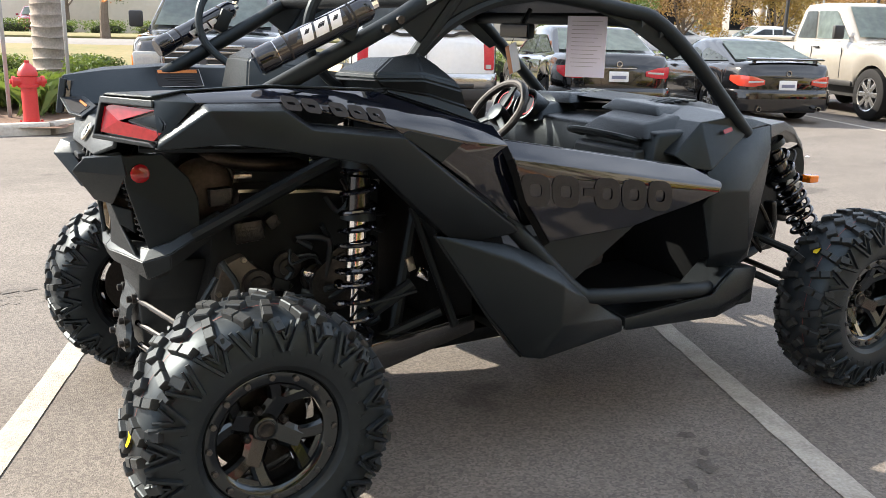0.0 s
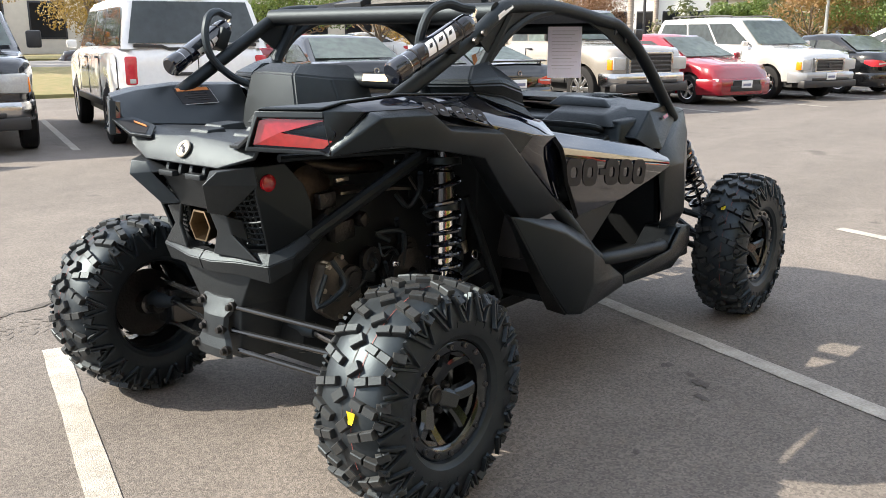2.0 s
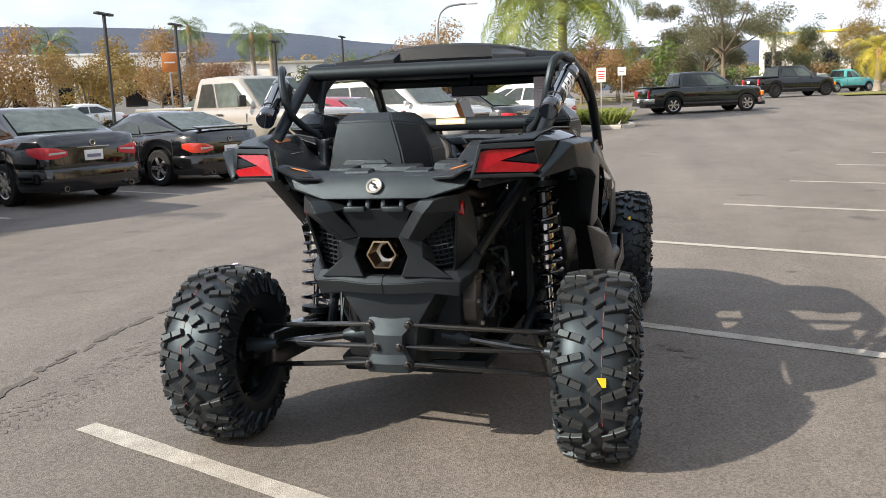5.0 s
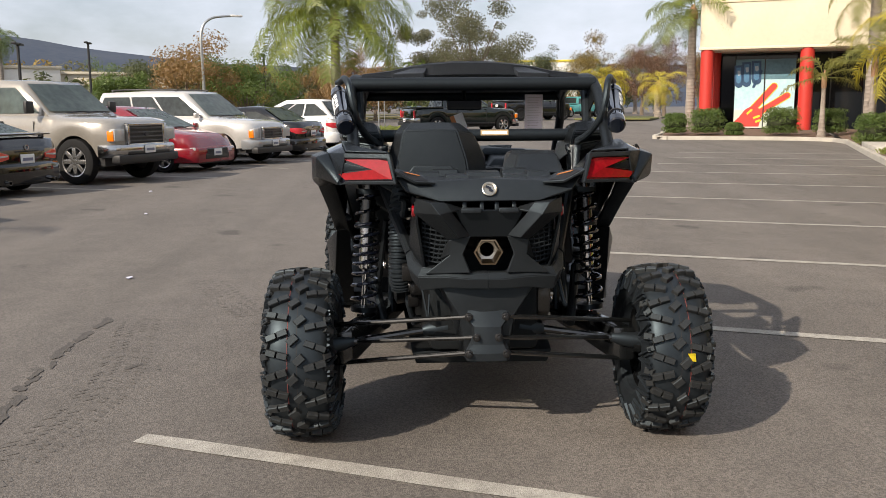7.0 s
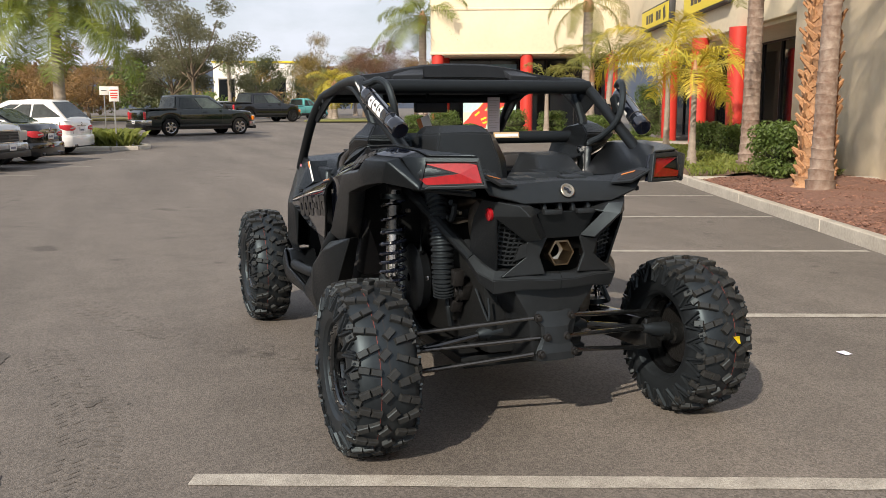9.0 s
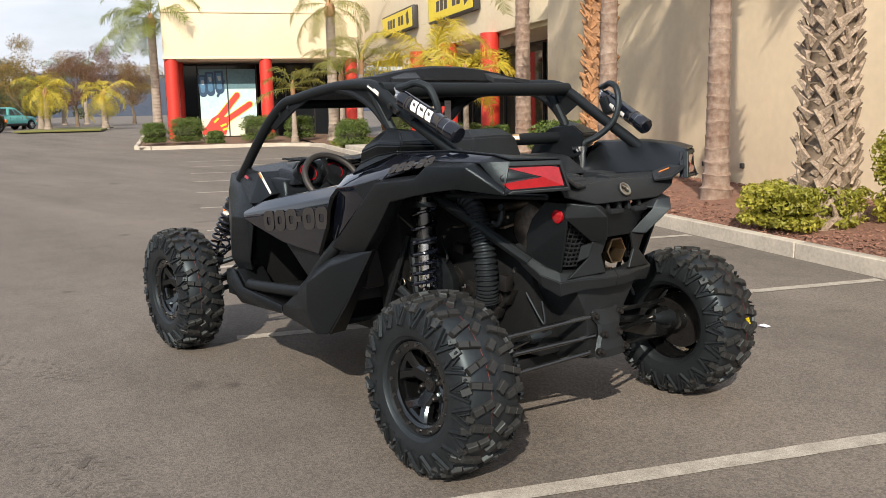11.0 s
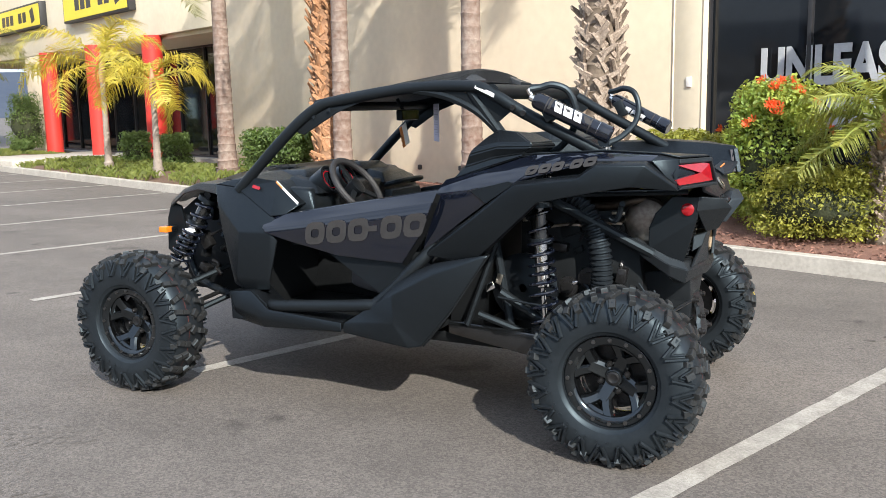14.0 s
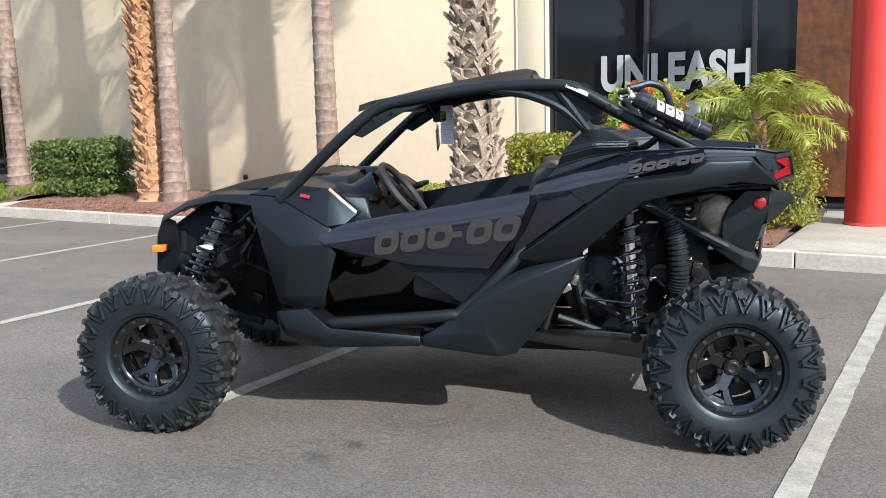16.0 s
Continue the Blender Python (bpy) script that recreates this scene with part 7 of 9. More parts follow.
        for c in (*pillars,):
            xx = x0 + 0.14 + (x3 - x0 - 0.34) * c
            bm = bmesh.new()
            box(bm, (xx + 0.16, s * (half(xx) + 0.012), interp(belt, xx) - 0.14), (0.18, 0.03, 0.03), None, 0.006)
            part("door_handle", bm, TRIM if paint in (WHITE_CAR, TAN_CAR) else paint, car)
        bm = bmesh.new()
        big = bed is not None
        box(bm, (x3 - 0.28, s * (hw + (0.14 if big else 0.07)), z3 + (0.14 if big else 0.06)), (0.09, 0.20 if big else 0.16, 0.24 if big else 0.13), None, 0.03)
        part("wing_mirror", bm, TRIM if big else paint, car)
        bm = bmesh.new()
        box(bm, ((wb) / 2, s * (hw - 0.01), sill + 0.05), (wb - 2 * ar, 0.05, 0.10), None, 0.015)
        part("sill_trim", bm, trim2 or TRIM, car)
    # wheels
    for x in (0, wb):
        for s in (-1, 1):
            wh = new("wheel")
            wh.parent = car
            wh.matrix_basis = Matrix.Translation((x, s * (hw - 0.11), tyre_r)) @ (Matrix.Rotation(math.pi, 4, "Z") if s < 0 else Matrix())
            bm = bmesh.new()
            h = tyre_w / 2
            lathe(bm, [(-h, tyre_r * 0.66), (-h, tyre_r * 0.90), (-h * 0.8, tyre_r * 0.985), (0, tyre_r), (h * 0.8, tyre_r * 0.985), (h, tyre_r * 0.90), (h, tyre_r * 0.66), (h * 0.5, tyre_r * 0.62)], 32)
            part("tyre", bm, CAR_TYRE, wh)
            bm = bmesh.new()
            lathe(bm, [(h * 0.85, tyre_r * 0.68), (h * 0.9, tyre_r * 0.62), (h * 0.2, tyre_r * 0.56), (h * 0.1, 0.02)], 28)
            rm = part("rim", bm, TRIM, wh)
            for k in range(spokes):
                a = 2 * math.pi * k / spokes
                bm = bmesh.new()
                rr = tyre_r * 0.64
                box(bm, (rr * 0.5 * math.cos(a), h * 0.72, rr * 0.5 * math.sin(a)), (rr, 0.03, 0.075 if spokes < 8 else 0.085), Matrix.Rotation(-a, 4, "Y"), 0.006)
                part("spoke", bm, rim or CAR_RIM, rm)
            bm = bmesh.new()
            lathe(bm, [(h * 0.88, tyre_r * 0.68), (h * 0.97, tyre_r * 0.66), (h * 0.88, tyre_r * 0.60)], 28)
            part("rim_lip", bm, rim or CAR_RIM, rm)
            bm = bmesh.new()
            lathe(bm, [(h * 0.6, 0.07), (h * 0.9, 0.06), (h * 0.92, 0.01)], 16)
            part("hub_cap", bm, rim or CAR_RIM, rm)
    # ends
    ztail, znose = belt[0][1], belt[-1][1]
    bpm = bumper or paint
    high = bed is not None or style in ("suv", "tall")

    def plan(end, reach):
        """The body's outline in plan from the middle of an end round its corner."""
        pts = []
        for d in (0, 0.015, 0.04, 0.08, 0.13, 0.20, 0.28, 0.36, 0.46):
            if d <= reach:
                x = xa + d if end < 0 else xb - d
                pts.append((x, half(x) - 0.07 * max(0, 1 - d / 0.15) ** 2 + 0.006 * (d > 0.13), min(1, d / 0.22)))
        return pts

    def wrap(end, s, y_in, reach, keys, out):
        """A lamp that follows the body round its corner: keys (u, z low, z high) from the inner end outwards."""
        pts = plan(end, reach)
        path = [(pts[0][0], y_in + (pts[0][1] - y_in) * k / 3, 0) for k in range(3)] + pts
        run = [0]
        for a, b in zip(path, path[1:]):
            run.append(run[-1] + math.hypot(b[0] - a[0], b[1] - a[1]))
        bm = bmesh.new()
        rings = []
        for (x, y, t), d in zip(path, run):
            u = d / run[-1]
            zl, zh = interp([(k[0], k[1]) for k in keys], u), interp([(k[0], k[2]) for k in keys], u)
            n = Vector((end * (1 - t), t, 0)).normalized()
            ring = []
            for o, z in ((-0.05, zl), (out * 0.6, zl), (out, zl + (zh - zl) * 0.2), (out, zl + (zh - zl) * 0.8), (out * 0.6, zh), (-0.05, zh)):
                ring.append((x + n.x * o, s * (y + n.y * o), z))
            rings.append(ring)
        loop_faces(bm, rings)
        return fix(bm)

    for x, s, z in ((xa, -1, sill + 0.10), (xb, 1, sill + (0.0 if high else 0.10))):
        bm = bmesh.new()
        pts = plan(s, 0.28 if high else 0.46)
        path = [(q, -y, -t) for q, y, t in pts[::-1]] + [(pts[0][0], 0, 0)] + pts
        prof = ((-0.06, z - sill - 0.02), (0.07, z - sill - 0.02), (0.125, z - sill + 0.05), (0.130, z - sill + 0.16), (0.10, z - sill + 0.215), (-0.05, z - sill + 0.225)) if high or bumper else ((-0.06, -0.02), (0.03, 0.0), (0.055, 0.10), (0.060, 0.27), (0.035, 0.325), (-0.04, 0.34))
        rings = []
        for q, y, t in path:
            n = Vector((s * (1 - abs(t)), t, 0)).normalized()
            side = 1 - 0.75 * abs(t) if high else 1
            rings.append([(q + n.x * o * side, y + n.y * o * side, sill + h) for o, h in prof])
        loop_faces(bm, rings)
        fix(bm)
        bp = part("bumper", bm, bpm, car, smooth=40)
        if bumper:
            bm = bmesh.new()
            box(bm, (x + s * 0.112, 0, z + 0.06), (0.05, W * 0.62, 0.06), None, 0.015)
            part("bumper_strip", bm, TRIM, bp)
        elif s > 0:
            bm = bmesh.new()
            box(bm, (x + s * 0.036, 0, z + 0.04), (0.07, W * 0.50, 0.13), None, 0.02)
            part("air_intake", bm, TRIM, bp)
        bm = bmesh.new()
        box(bm, (x + s * 0.04 if high else x - s * 0.12, 0, z - (0.05 if high else 0.08)), (0.20, W * (0.88 if bumper else 0.66), 0.16 if high else 0.12), None, 0.03)
        part("valance", bm, TRIM, car)
        pl = bmesh.new()
        zp = z + 0.12 if (s > 0 or bumper) else ztail - 0.24
        off = 0.142 if high or bumper else (0.078 if s > 0 else 0.012)
        box(pl, (x + s * off, 0, zp), (0.012, 0.31, 0.155), None, 0.004)
        np_ = part("number_plate", pl, PLATE, car, "white number plate with a plain bar")
        pl = bmesh.new()
        box(pl, (x + s * (off + 0.008), 0, zp - 0.01), (0.004, 0.23, 0.05))
        part("plate_bar", pl, PLATE_BAR, np_)
    if not high:
        # boot lid edge, bright strip and badge
        bm = bmesh.new()
        box(bm, (xa - 0.004, 0, ztail - 0.115), (0.03, W * 0.30, 0.018), None, 0.005)
        part("boot_strip", bm, CAR_CHROME if lamp is None else TRIM, car)
        bm = bmesh.new()
        lathe(bm, [(xa - 0.004, 0.030), (xa - 0.014, 0.034), (xa - 0.014, 0.048), (xa - 0.004, 0.050)], 20, axis="x", c=(0, 0, ztail - 0.085 + 0.03))
        part("round_badge", fix(bm), CAR_CHROME, car)
        # shut line of the boot lid
        for s in (-1, 1):
            bm = bmesh.new()
            box(bm, (xa + 0.002, s * W * 0.305, ztail - 0.25), (0.012, 0.008, 0.24))
            part("boot_seam", bm, TRIM, car)
        for s in (-1, 1):
            bm = bmesh.new()
            lathe(bm, [(xa - 0.11, 0.034), (xa - 0.11, 0.040), (xa + 0.05, 0.040)], 14, axis="x", c=(0, s * W * 0.30, sill + 0.03))
            part("exhaust", bm, CAR_CHROME, car)
    else:
        bm = bmesh.new()
        box(bm, (xa - 0.012, 0.20 if style == "tall" else 0, (ztail + sill) / 2 + (0.10 if style == "tall" else 0.22)), (0.02, 0.24, 0.045), None, 0.006)
        part("tailgate_handle", bm, TRIM, car)
    if style == "tall":
        # split tailgate seam, dark window sill, wiper and high stop lamp
        bm = bmesh.new()
        box(bm, (xa - 0.004, 0, (ztail + sill) / 2 + 0.12), (0.014, 0.012, ztail - sill - 0.34))
        part("door_seam", bm, TRIM, car)
        bm = bmesh.new()
        loop_faces(bm, [[(x0 - 0.035, y, z0 + 0.035 - d), (x0 + 0.01, y, z0 + 0.035 - d), (x0 + 0.01, y, z0 - 0.005 - d), (x0 - 0.035, y, z0 - 0.005 - d)] for y, d in ((-0.80, 0.0), (-0.45, 0.01), (-0.36, 0.045), (0.36, 0.045), (0.45, 0.01), (0.80, 0.0))])
        part("window_trim", fix(bm), TRIM, car)
        bm = bmesh.new()
        tube(bm, [(x0 - 0.050, 0.0, z0 + 0.07), (x0 - 0.030, -0.14, z0 + 0.13), (x0 - 0.020, -0.42, z0 + 0.12)], 0.010, 6)
        part("wiper", bm, TRIM, car)
        bm = bmesh.new()
        box(bm, (x1 - 0.03, 0, zr + 0.005), (0.05, 0.36, 0.045), None, 0.012)
        part("stop_lamp", bm, RED_DEEP, car, "red high stop lamp")
    if spoiler:
        bm = bmesh.new()
        box(bm, (xa + 0.14, 0, ztail + 0.17), (0.17, W * 0.74, 0.03), Matrix.Rotation(-0.12, 4, "Y"), 0.012)
        sp = part("spoiler", bm, paint, car)
        for s in (-1, 1):
            bm = bmesh.new()
            box(bm, (xa + 0.16, s * W * 0.31, ztail + 0.11), (0.10, 0.03, 0.12), None, 0.01)
            part("spoiler_foot", bm, paint, sp)
    for s in (-1, 1):
        tl = (0.10, 0.36, 0.17) if style not in ("suv", "tall") else (0.06, 0.15, 0.36)
        if bed:
            tl = (0.08, 0.13, 0.36)
        if high:
            bm = bmesh.new()
            box(bm, (xa + 0.03, s * (W * 0.455 - tl[1] / 2), ztail - 0.06 - tl[2] / 2 + (0.0 if style == "tall" else -0.02)), tl, Matrix.Rotation(0.12 * -s, 4, "Z"), 0.025)
            tlp = part("tail_light", bm, lamp or TAIL_RED, car, "red tail light")
            bm = bmesh.new()
            box(bm, (xa + 0.006, s * (W * 0.455 - tl[1] * 0.55), ztail - 0.06 - tl[2] * 0.86 + (0.0 if style == "tall" else -0.02)), (0.05, tl[1] * 0.5, tl[2] * 0.16), Matrix.Rotation(0.12 * -s, 4, "Z"), 0.008)
            part("reverse_lamp", bm, HEADLAMP, tlp)
        else:
            zt2 = ztail - 0.10
            tlp = part("tail_light", wrap(-1, s, W * 0.235, 0.28, ((0, zt2 - 0.13, zt2 - 0.06), (0.3, zt2 - 0.165, zt2 - 0.005), (0.7, zt2 - 0.16, zt2 + 0.015), (1, zt2 - 0.08, zt2 + 0.005)), 0.016), lamp or TAIL_RED, car, "red tail light", smooth=40)
            part("reverse_lamp", wrap(-1, s, W * 0.25, 0.02, ((0, zt2 - 0.095, zt2 - 0.065), (1, zt2 - 0.115, zt2 - 0.07)), 0.020), HEADLAMP, tlp, "clear reversing lamp", smooth=40)
        hl = (0.16, 0.40, 0.13) if not high else (0.13, 0.36, 0.25)
        bm = bmesh.new()
        box(bm, (xb - (0.14 if not high else 0.02), s * (W * 0.455 - hl[1] / 2), znose - (0.10 if not high else 0.20)), hl, Matrix.Rotation(0.45 * -s if not high else 0.16 * -s, 4, "Z"), 0.04)
        hp = part("headlight", bm, HEADLAMP, car, "clear headlight")
        if amber or high:
            bm = bmesh.new()
            box(bm, (xb - 0.030, s * (W * 0.455 - 0.028), znose - 0.215), (0.14, 0.085, 0.20), Matrix.Rotation(0.16 * -s, 4, "Z"), 0.02)
            part("indicator", bm, AMBER, hp)
    gr = new("front_grille")
    gr.parent = car
    gw, gh = (1.10, 0.44) if bed else (0.98, 0.34) if high else (0.80, 0.12)
    zc = znose - (0.20 if bed else 0.22 if high else 0.13)
    bm = bmesh.new()
    t = 0.055 if high else 0.03
    for y, z, sy, sz in ((0, gh / 2 - t / 2, gw, t), (0, t / 2 - gh / 2, gw, t), (gw / 2 - t / 2, 0, t, gh), (t / 2 - gw / 2, 0, t, gh)):
        box(bm, (xb + 0.03, y, zc + z), (0.10, sy, sz), None, 0.014)
    part("grille_frame", bm, CAR_CHROME if bumper else TRIM, gr)
    bm = bmesh.new()
    box(bm, (xb + 0.020, 0, zc), (0.06, gw - t, gh - t))
    part("grille_back", bm, TRIM, gr)
    bars = 4 if bed else 3
    for i in range(bars):
        bm = bmesh.new()
        box(bm, (xb + 0.060, 0, zc + (i - (bars - 1) / 2) * (gh - 2 * t) / bars), (0.030, gw - 2 * t, 0.030 if high else 0.02), None, 0.006)
        part("grille_bar", bm, (CAR_CHROME if paint is NAVY_CAR else GRILLE_GREY) if bumper else TRIM, gr)
    if bumper:
        bm = bmesh.new()
        lathe(bm, [(xb + 0.085, 0.001), (xb + 0.085, 0.050), (xb + 0.05, 0.060)], 20, axis="x", c=(0, 0, zc))
        part("round_badge", fix(bm), GRILLE_GREY, gr)
    for y in (-0.42, 0.10):
        bm = bmesh.new()
        tube(bm, smooth_path([(x3 - 0.02, y * W * 0.5, z3 + 0.030), (x3 - 0.055, (y + 0.30) * W * 0.5, z3 + 0.055), (x3 - 0.060, (y + 0.62) * W * 0.5, z3 + 0.050)], 3), 0.011, 6)
        part("wiper", bm, TRIM, car)
    if bed:
        b0, b1, bz = bed
        bm = bmesh.new()
        box(bm, ((b0 + b1) / 2, 0, bz - 0.02), (b1 - b0, W - 0.24, 0.10))
        part("cargo_bed", bm, TRIM, car)
        for s in (-1, 1):
            bm = bmesh.new()
            box(bm, ((b0 + b1) / 2, s * (hw - 0.07), bz + 0.02), (b1 - b0 + 0.1, 0.09, 0.08), None, 0.02)
            part("bed_rail", bm, paint, car)
        bm = bmesh.new()
        box(bm, (b0 - 0.02, 0, bz + 0.02), (0.06, W - 0.2, 0.08), None, 0.02)
        part("tailgate_top", bm, paint, car)
    if style in ("suv", "tall"):
        for s in (-1, 1):
            bm = bmesh.new()
            tube(bm, smooth_path([(x1 + 0.3, s * (rw - 0.12), zr + 0.02), (x1 + 0.4, s * (rw - 0.12), zr + 0.07), (x2 - 0.4, s * (rw - 0.12), zr + 0.07), (x2 - 0.3, s * (rw - 0.12), zr + 0.02)], 3), 0.018, 8)
            part("roof_rail", bm, TRIM, car)
    return car


def at_site(x, y, a):
    """A vehicle's pose: its rear axle on the site's x, y, heading a degrees from the shop wall's x."""
    return SITE @ pose(x, y, rise(x, y), 0, 0, a)


def build_parked():
    # nose-out vehicles look towards -y (a = -90), the others are parked nose-in (a = 90)
    parked_car("white_suv", "big old white sport utility vehicle with chrome rear bumper", at_site(1.95, 10.25, 90), WHITE_CAR, 3.48, 2.03, [(-1.28, 1.28), (-1.22, 1.34), (3.2, 1.30), (3.5, 1.28), (4.35, 1.18), (4.45, 1.02)], (-1.22, -1.0, 2.3, 3.1, 1.97), 0.40, 0.50, roof_w=0.80, style="tall", spokes=6, bumper=CAR_CHROME, pillars=(0.36, 0.66))
    parked_car("black_sedan", "black four-door sedan with red tail lights", at_site(5.05, 11.2, 90), BLACK_CAR, 2.78, 1.82, [(-1.03, 0.98), (-0.9, 1.06), (-0.35, 1.08), (0.2, 1.02), (2.3, 0.98), (3.5, 0.82), (3.72, 0.62)], (-0.35, 0.42, 1.55, 2.35, 1.45), 0.33, 0.24, spokes=7)
    parked_car("black_coupe", "black two-door coupe with orange-red tail lights", at_site(7.95, 11.45, 93), BLACK_CAR, 2.53, 1.76, [(-0.95, 0.86), (-0.85, 0.96), (-0.5, 0.98), (0.2, 0.94), (2.0, 0.90), (3.2, 0.74), (3.42, 0.55)], (-0.62, 0.45, 1.05, 2.05, 1.30), 0.33, 0.22, roof_w=0.70, spokes=5, pillars=(0.42,), spoiler=True, lamp=CORAL_LENS)
    parked_car("tan_pickup", "champagne extended-cab pickup truck with chrome front bumper", at_site(10.9, 14.85, -90), TAN_CAR, 3.60, 2.03, [(-1.25, 1.30), (0.9, 1.32), (1.0, 1.34), (3.0, 1.34), (3.15, 1.30), (4.2, 1.25), (4.40, 1.20), (4.44, 1.14)], (0.85, 1.0, 2.25, 3.02, 1.98), 0.44, 0.54, roof_w=0.80, bed=(-1.15, 0.80, 1.32), spokes=8, bumper=CAR_CHROME, pillars=(0.38,))
    parked_car("red_hatchback", "dark red compact hatchback parked nose out", at_site(14.0, 14.3, -90), RED_CAR, 2.65, 1.82, [(-0.75, 0.95), (-0.65, 1.05), (2.2, 0.98), (2.5, 0.96), (3.2, 0.84), (3.42, 0.60)], (-0.66, -0.1, 1.30, 2.50, 1.46), 0.32, 0.22, roof_w=0.72, spokes=5)
    parked_car("silver_white_suv", "white and silver sport utility vehicle parked nose out", at_site(16.8, 14.9, -90), SILVER_CAR, 2.95, 2.00, [(-1.15, 1.20), (-1.05, 1.26), (2.5, 1.22), (2.7, 1.18), (3.6, 1.11), (3.80, 1.06), (3.84, 1.00)], (-1.08, -0.85, 1.75, 2.60, 1.86), 0.38, 0.42, roof_w=0.80, style="tall", spokes=6, bumper=GREY_CAR, trim2=GREY_CAR, pillars=(0.36, 0.66))
    parked_car("black_compact", "black compact sedan with clear tail lights", at_site(19.8, 12.4, 90), BLACK_CAR, 2.64, 1.76, [(-0.98, 0.95), (-0.88, 1.03), (-0.4, 1.05), (0.2, 1.0), (2.1, 0.96), (3.2, 0.80), (3.45, 0.60)], (-0.42, 0.35, 1.35, 2.25, 1.45), 0.33, 0.22, spokes=10)
    parked_car("white_crossover", "white crossover with angular red tail lights", at_site(23.9, 13.3, 88), WHITE_CAR, 2.70, 1.88, [(-0.98, 1.02), (-0.88, 1.16), (1.0, 1.12), (2.2, 1.06), (3.4, 0.92), (3.66, 0.66)], (-0.93, -0.30, 1.00, 2.40, 1.68), 0.37, 0.28, roof_w=0.70, style="suv2", spokes=5, pillars=(0.33, 0.66))
    parked_car("dark_pickup", "charcoal pickup truck with chrome grille and bumper", at_site(-1.0, 13.75, -90), NAVY_CAR, 3.57, 2.02, [(-1.2, 1.28), (0.5, 1.30), (0.7, 1.32), (3.0, 1.30), (3.15, 1.27), (4.1, 1.22), (4.32, 1.16), (4.36, 1.10)], (0.45, 0.60, 2.05, 2.98, 1.92), 0.40, 0.46, roof_w=0.78, bed=(-1.1, 0.40, 1.30), spokes=5, bumper=CAR_CHROME)
    parked_car("green_pickup", "dark green crew-cab pickup truck beyond the island", at_site(37.6, 14.5, -46), GREEN_CAR, 3.57, 2.02, [(-1.2, 1.20), (0.3, 1.24), (2.9, 1.24), (3.1, 1.20), (4.15, 1.14), (4.34, 1.08), (4.38, 1.02)], (0.30, 0.45, 2.1, 2.98, 1.86), 0.40, 0.42, roof_w=0.76, bed=(-1.1, 0.28, 1.22), spokes=6, bumper=CAR_CHROME)
    parked_car("black_pickup", "black crew-cab pickup truck far down the lot", at_site(56.5, 15.5, -40), BLACK_CAR, 3.7, 2.03, [(-1.2, 1.26), (0.3, 1.28), (2.9, 1.28), (3.2, 1.26), (4.25, 1.16), (4.40, 0.95)], (0.25, 0.40, 2.1, 3.0, 1.95), 0.43, 0.48, bed=(-1.1, 0.22, 1.28), spokes=6, rim=TRIM)
    parked_car("teal_pickup", "small teal pickup truck far down the lot", at_site(67.0, 14.2, -35), TEAL_CAR, 2.9, 1.75, [(-1.0, 1.02), (0.7, 1.04), (2.3, 1.04), (2.5, 1.0), (3.4, 0.92), (3.5, 0.75)], (0.7, 0.85, 1.6, 2.3, 1.60), 0.34, 0.36, bed=(-0.9, 0.6, 1.04), spokes=6)
    parked_car("red_far_car", "red compact car across the road", at_site(-16.0, 55.5, -80), RED_CAR, 2.6, 1.8, [(-0.75, 0.95), (-0.65, 1.05), (2.2, 0.98), (2.5, 0.96), (3.2, 0.84), (3.42, 0.60)], (-0.66, -0.1, 1.30, 2.50, 1.50), 0.33, 0.22, spokes=5)
    for i, (x, y, a, pt) in enumerate(((12.5, 33, 170, RED_CAR), (17, 36, 175, WHITE_CAR), (22, 36.5, 178, WHITE_CAR), (6.5, 36, 172, NAVY_CAR), (30, 37, 180, GREY_CAR), (82, 19, -150, WHITE_CAR), (76, 22, 20, GREY_CAR))):
        parked_car("far_car", ("red", "white", "white", "dark blue", "grey", "white", "silver")[i] + " car parked far across the road", at_site(x, y, a), pt, 2.7, 1.8, [(-1.0, 0.98), (-0.9, 1.04), (-0.3, 1.06), (2.2, 0.98), (3.4, 0.82), (3.6, 0.62)], (-0.4, 0.35, 1.45, 2.3, 1.47), 0.33, 0.24, group="far cars")


build_parked()

# ---- palms, trees, shrubs and the far surroundings ----
BARK_GREY = mat("grey_palm_bark", (0.21, 0.175, 0.145), 0.9, alpha2=(0.36, 0.31, 0.27), scale=3.5, bump=0.7, bscale=40)
BARK_MIXED = mat("weathered_palm_bark", (0.14, 0.080, 0.058), 0.9, alpha2=(0.32, 0.265, 0.225), scale=1.6, bump=0.7, bscale=40)
BARK_WARM = mat("warm_palm_bark", (0.20, 0.105, 0.06), 0.9, alpha2=(0.42, 0.25, 0.14), scale=4, bump=0.7, bscale=40, rnd=0.3)
BOOT = mat("palm_boots", (0.125, 0.082, 0.058), 0.85, alpha2=(0.60, 0.50, 0.40), scale=6, bump=0.6, bscale=50, rnd=0.6)
BOOT_WARM = mat("warm_palm_boots", (0.30, 0.13, 0.055), 0.85, alpha2=(0.55, 0.33, 0.18), scale=5, bump=0.6, bscale=50, rnd=0.4)
TREE_BARK = mat("tree_bark", (0.12, 0.09, 0.065), 0.95, alpha2=(0.2, 0.16, 0.12), scale=3, bump=0.6, bscale=30)
FROND_GREEN = leafy("green_frond", (0.060, 0.105, 0.024), (0.13, 0.17, 0.045))
FROND_YELLOW = leafy("yellow_frond", (0.20, 0.25, 0.035), (0.66, 0.50, 0.06))
FROND_SPIKY = leafy("spiky_yellow_frond", (0.085, 0.16, 0.030), (0.36, 0.34, 0.06))
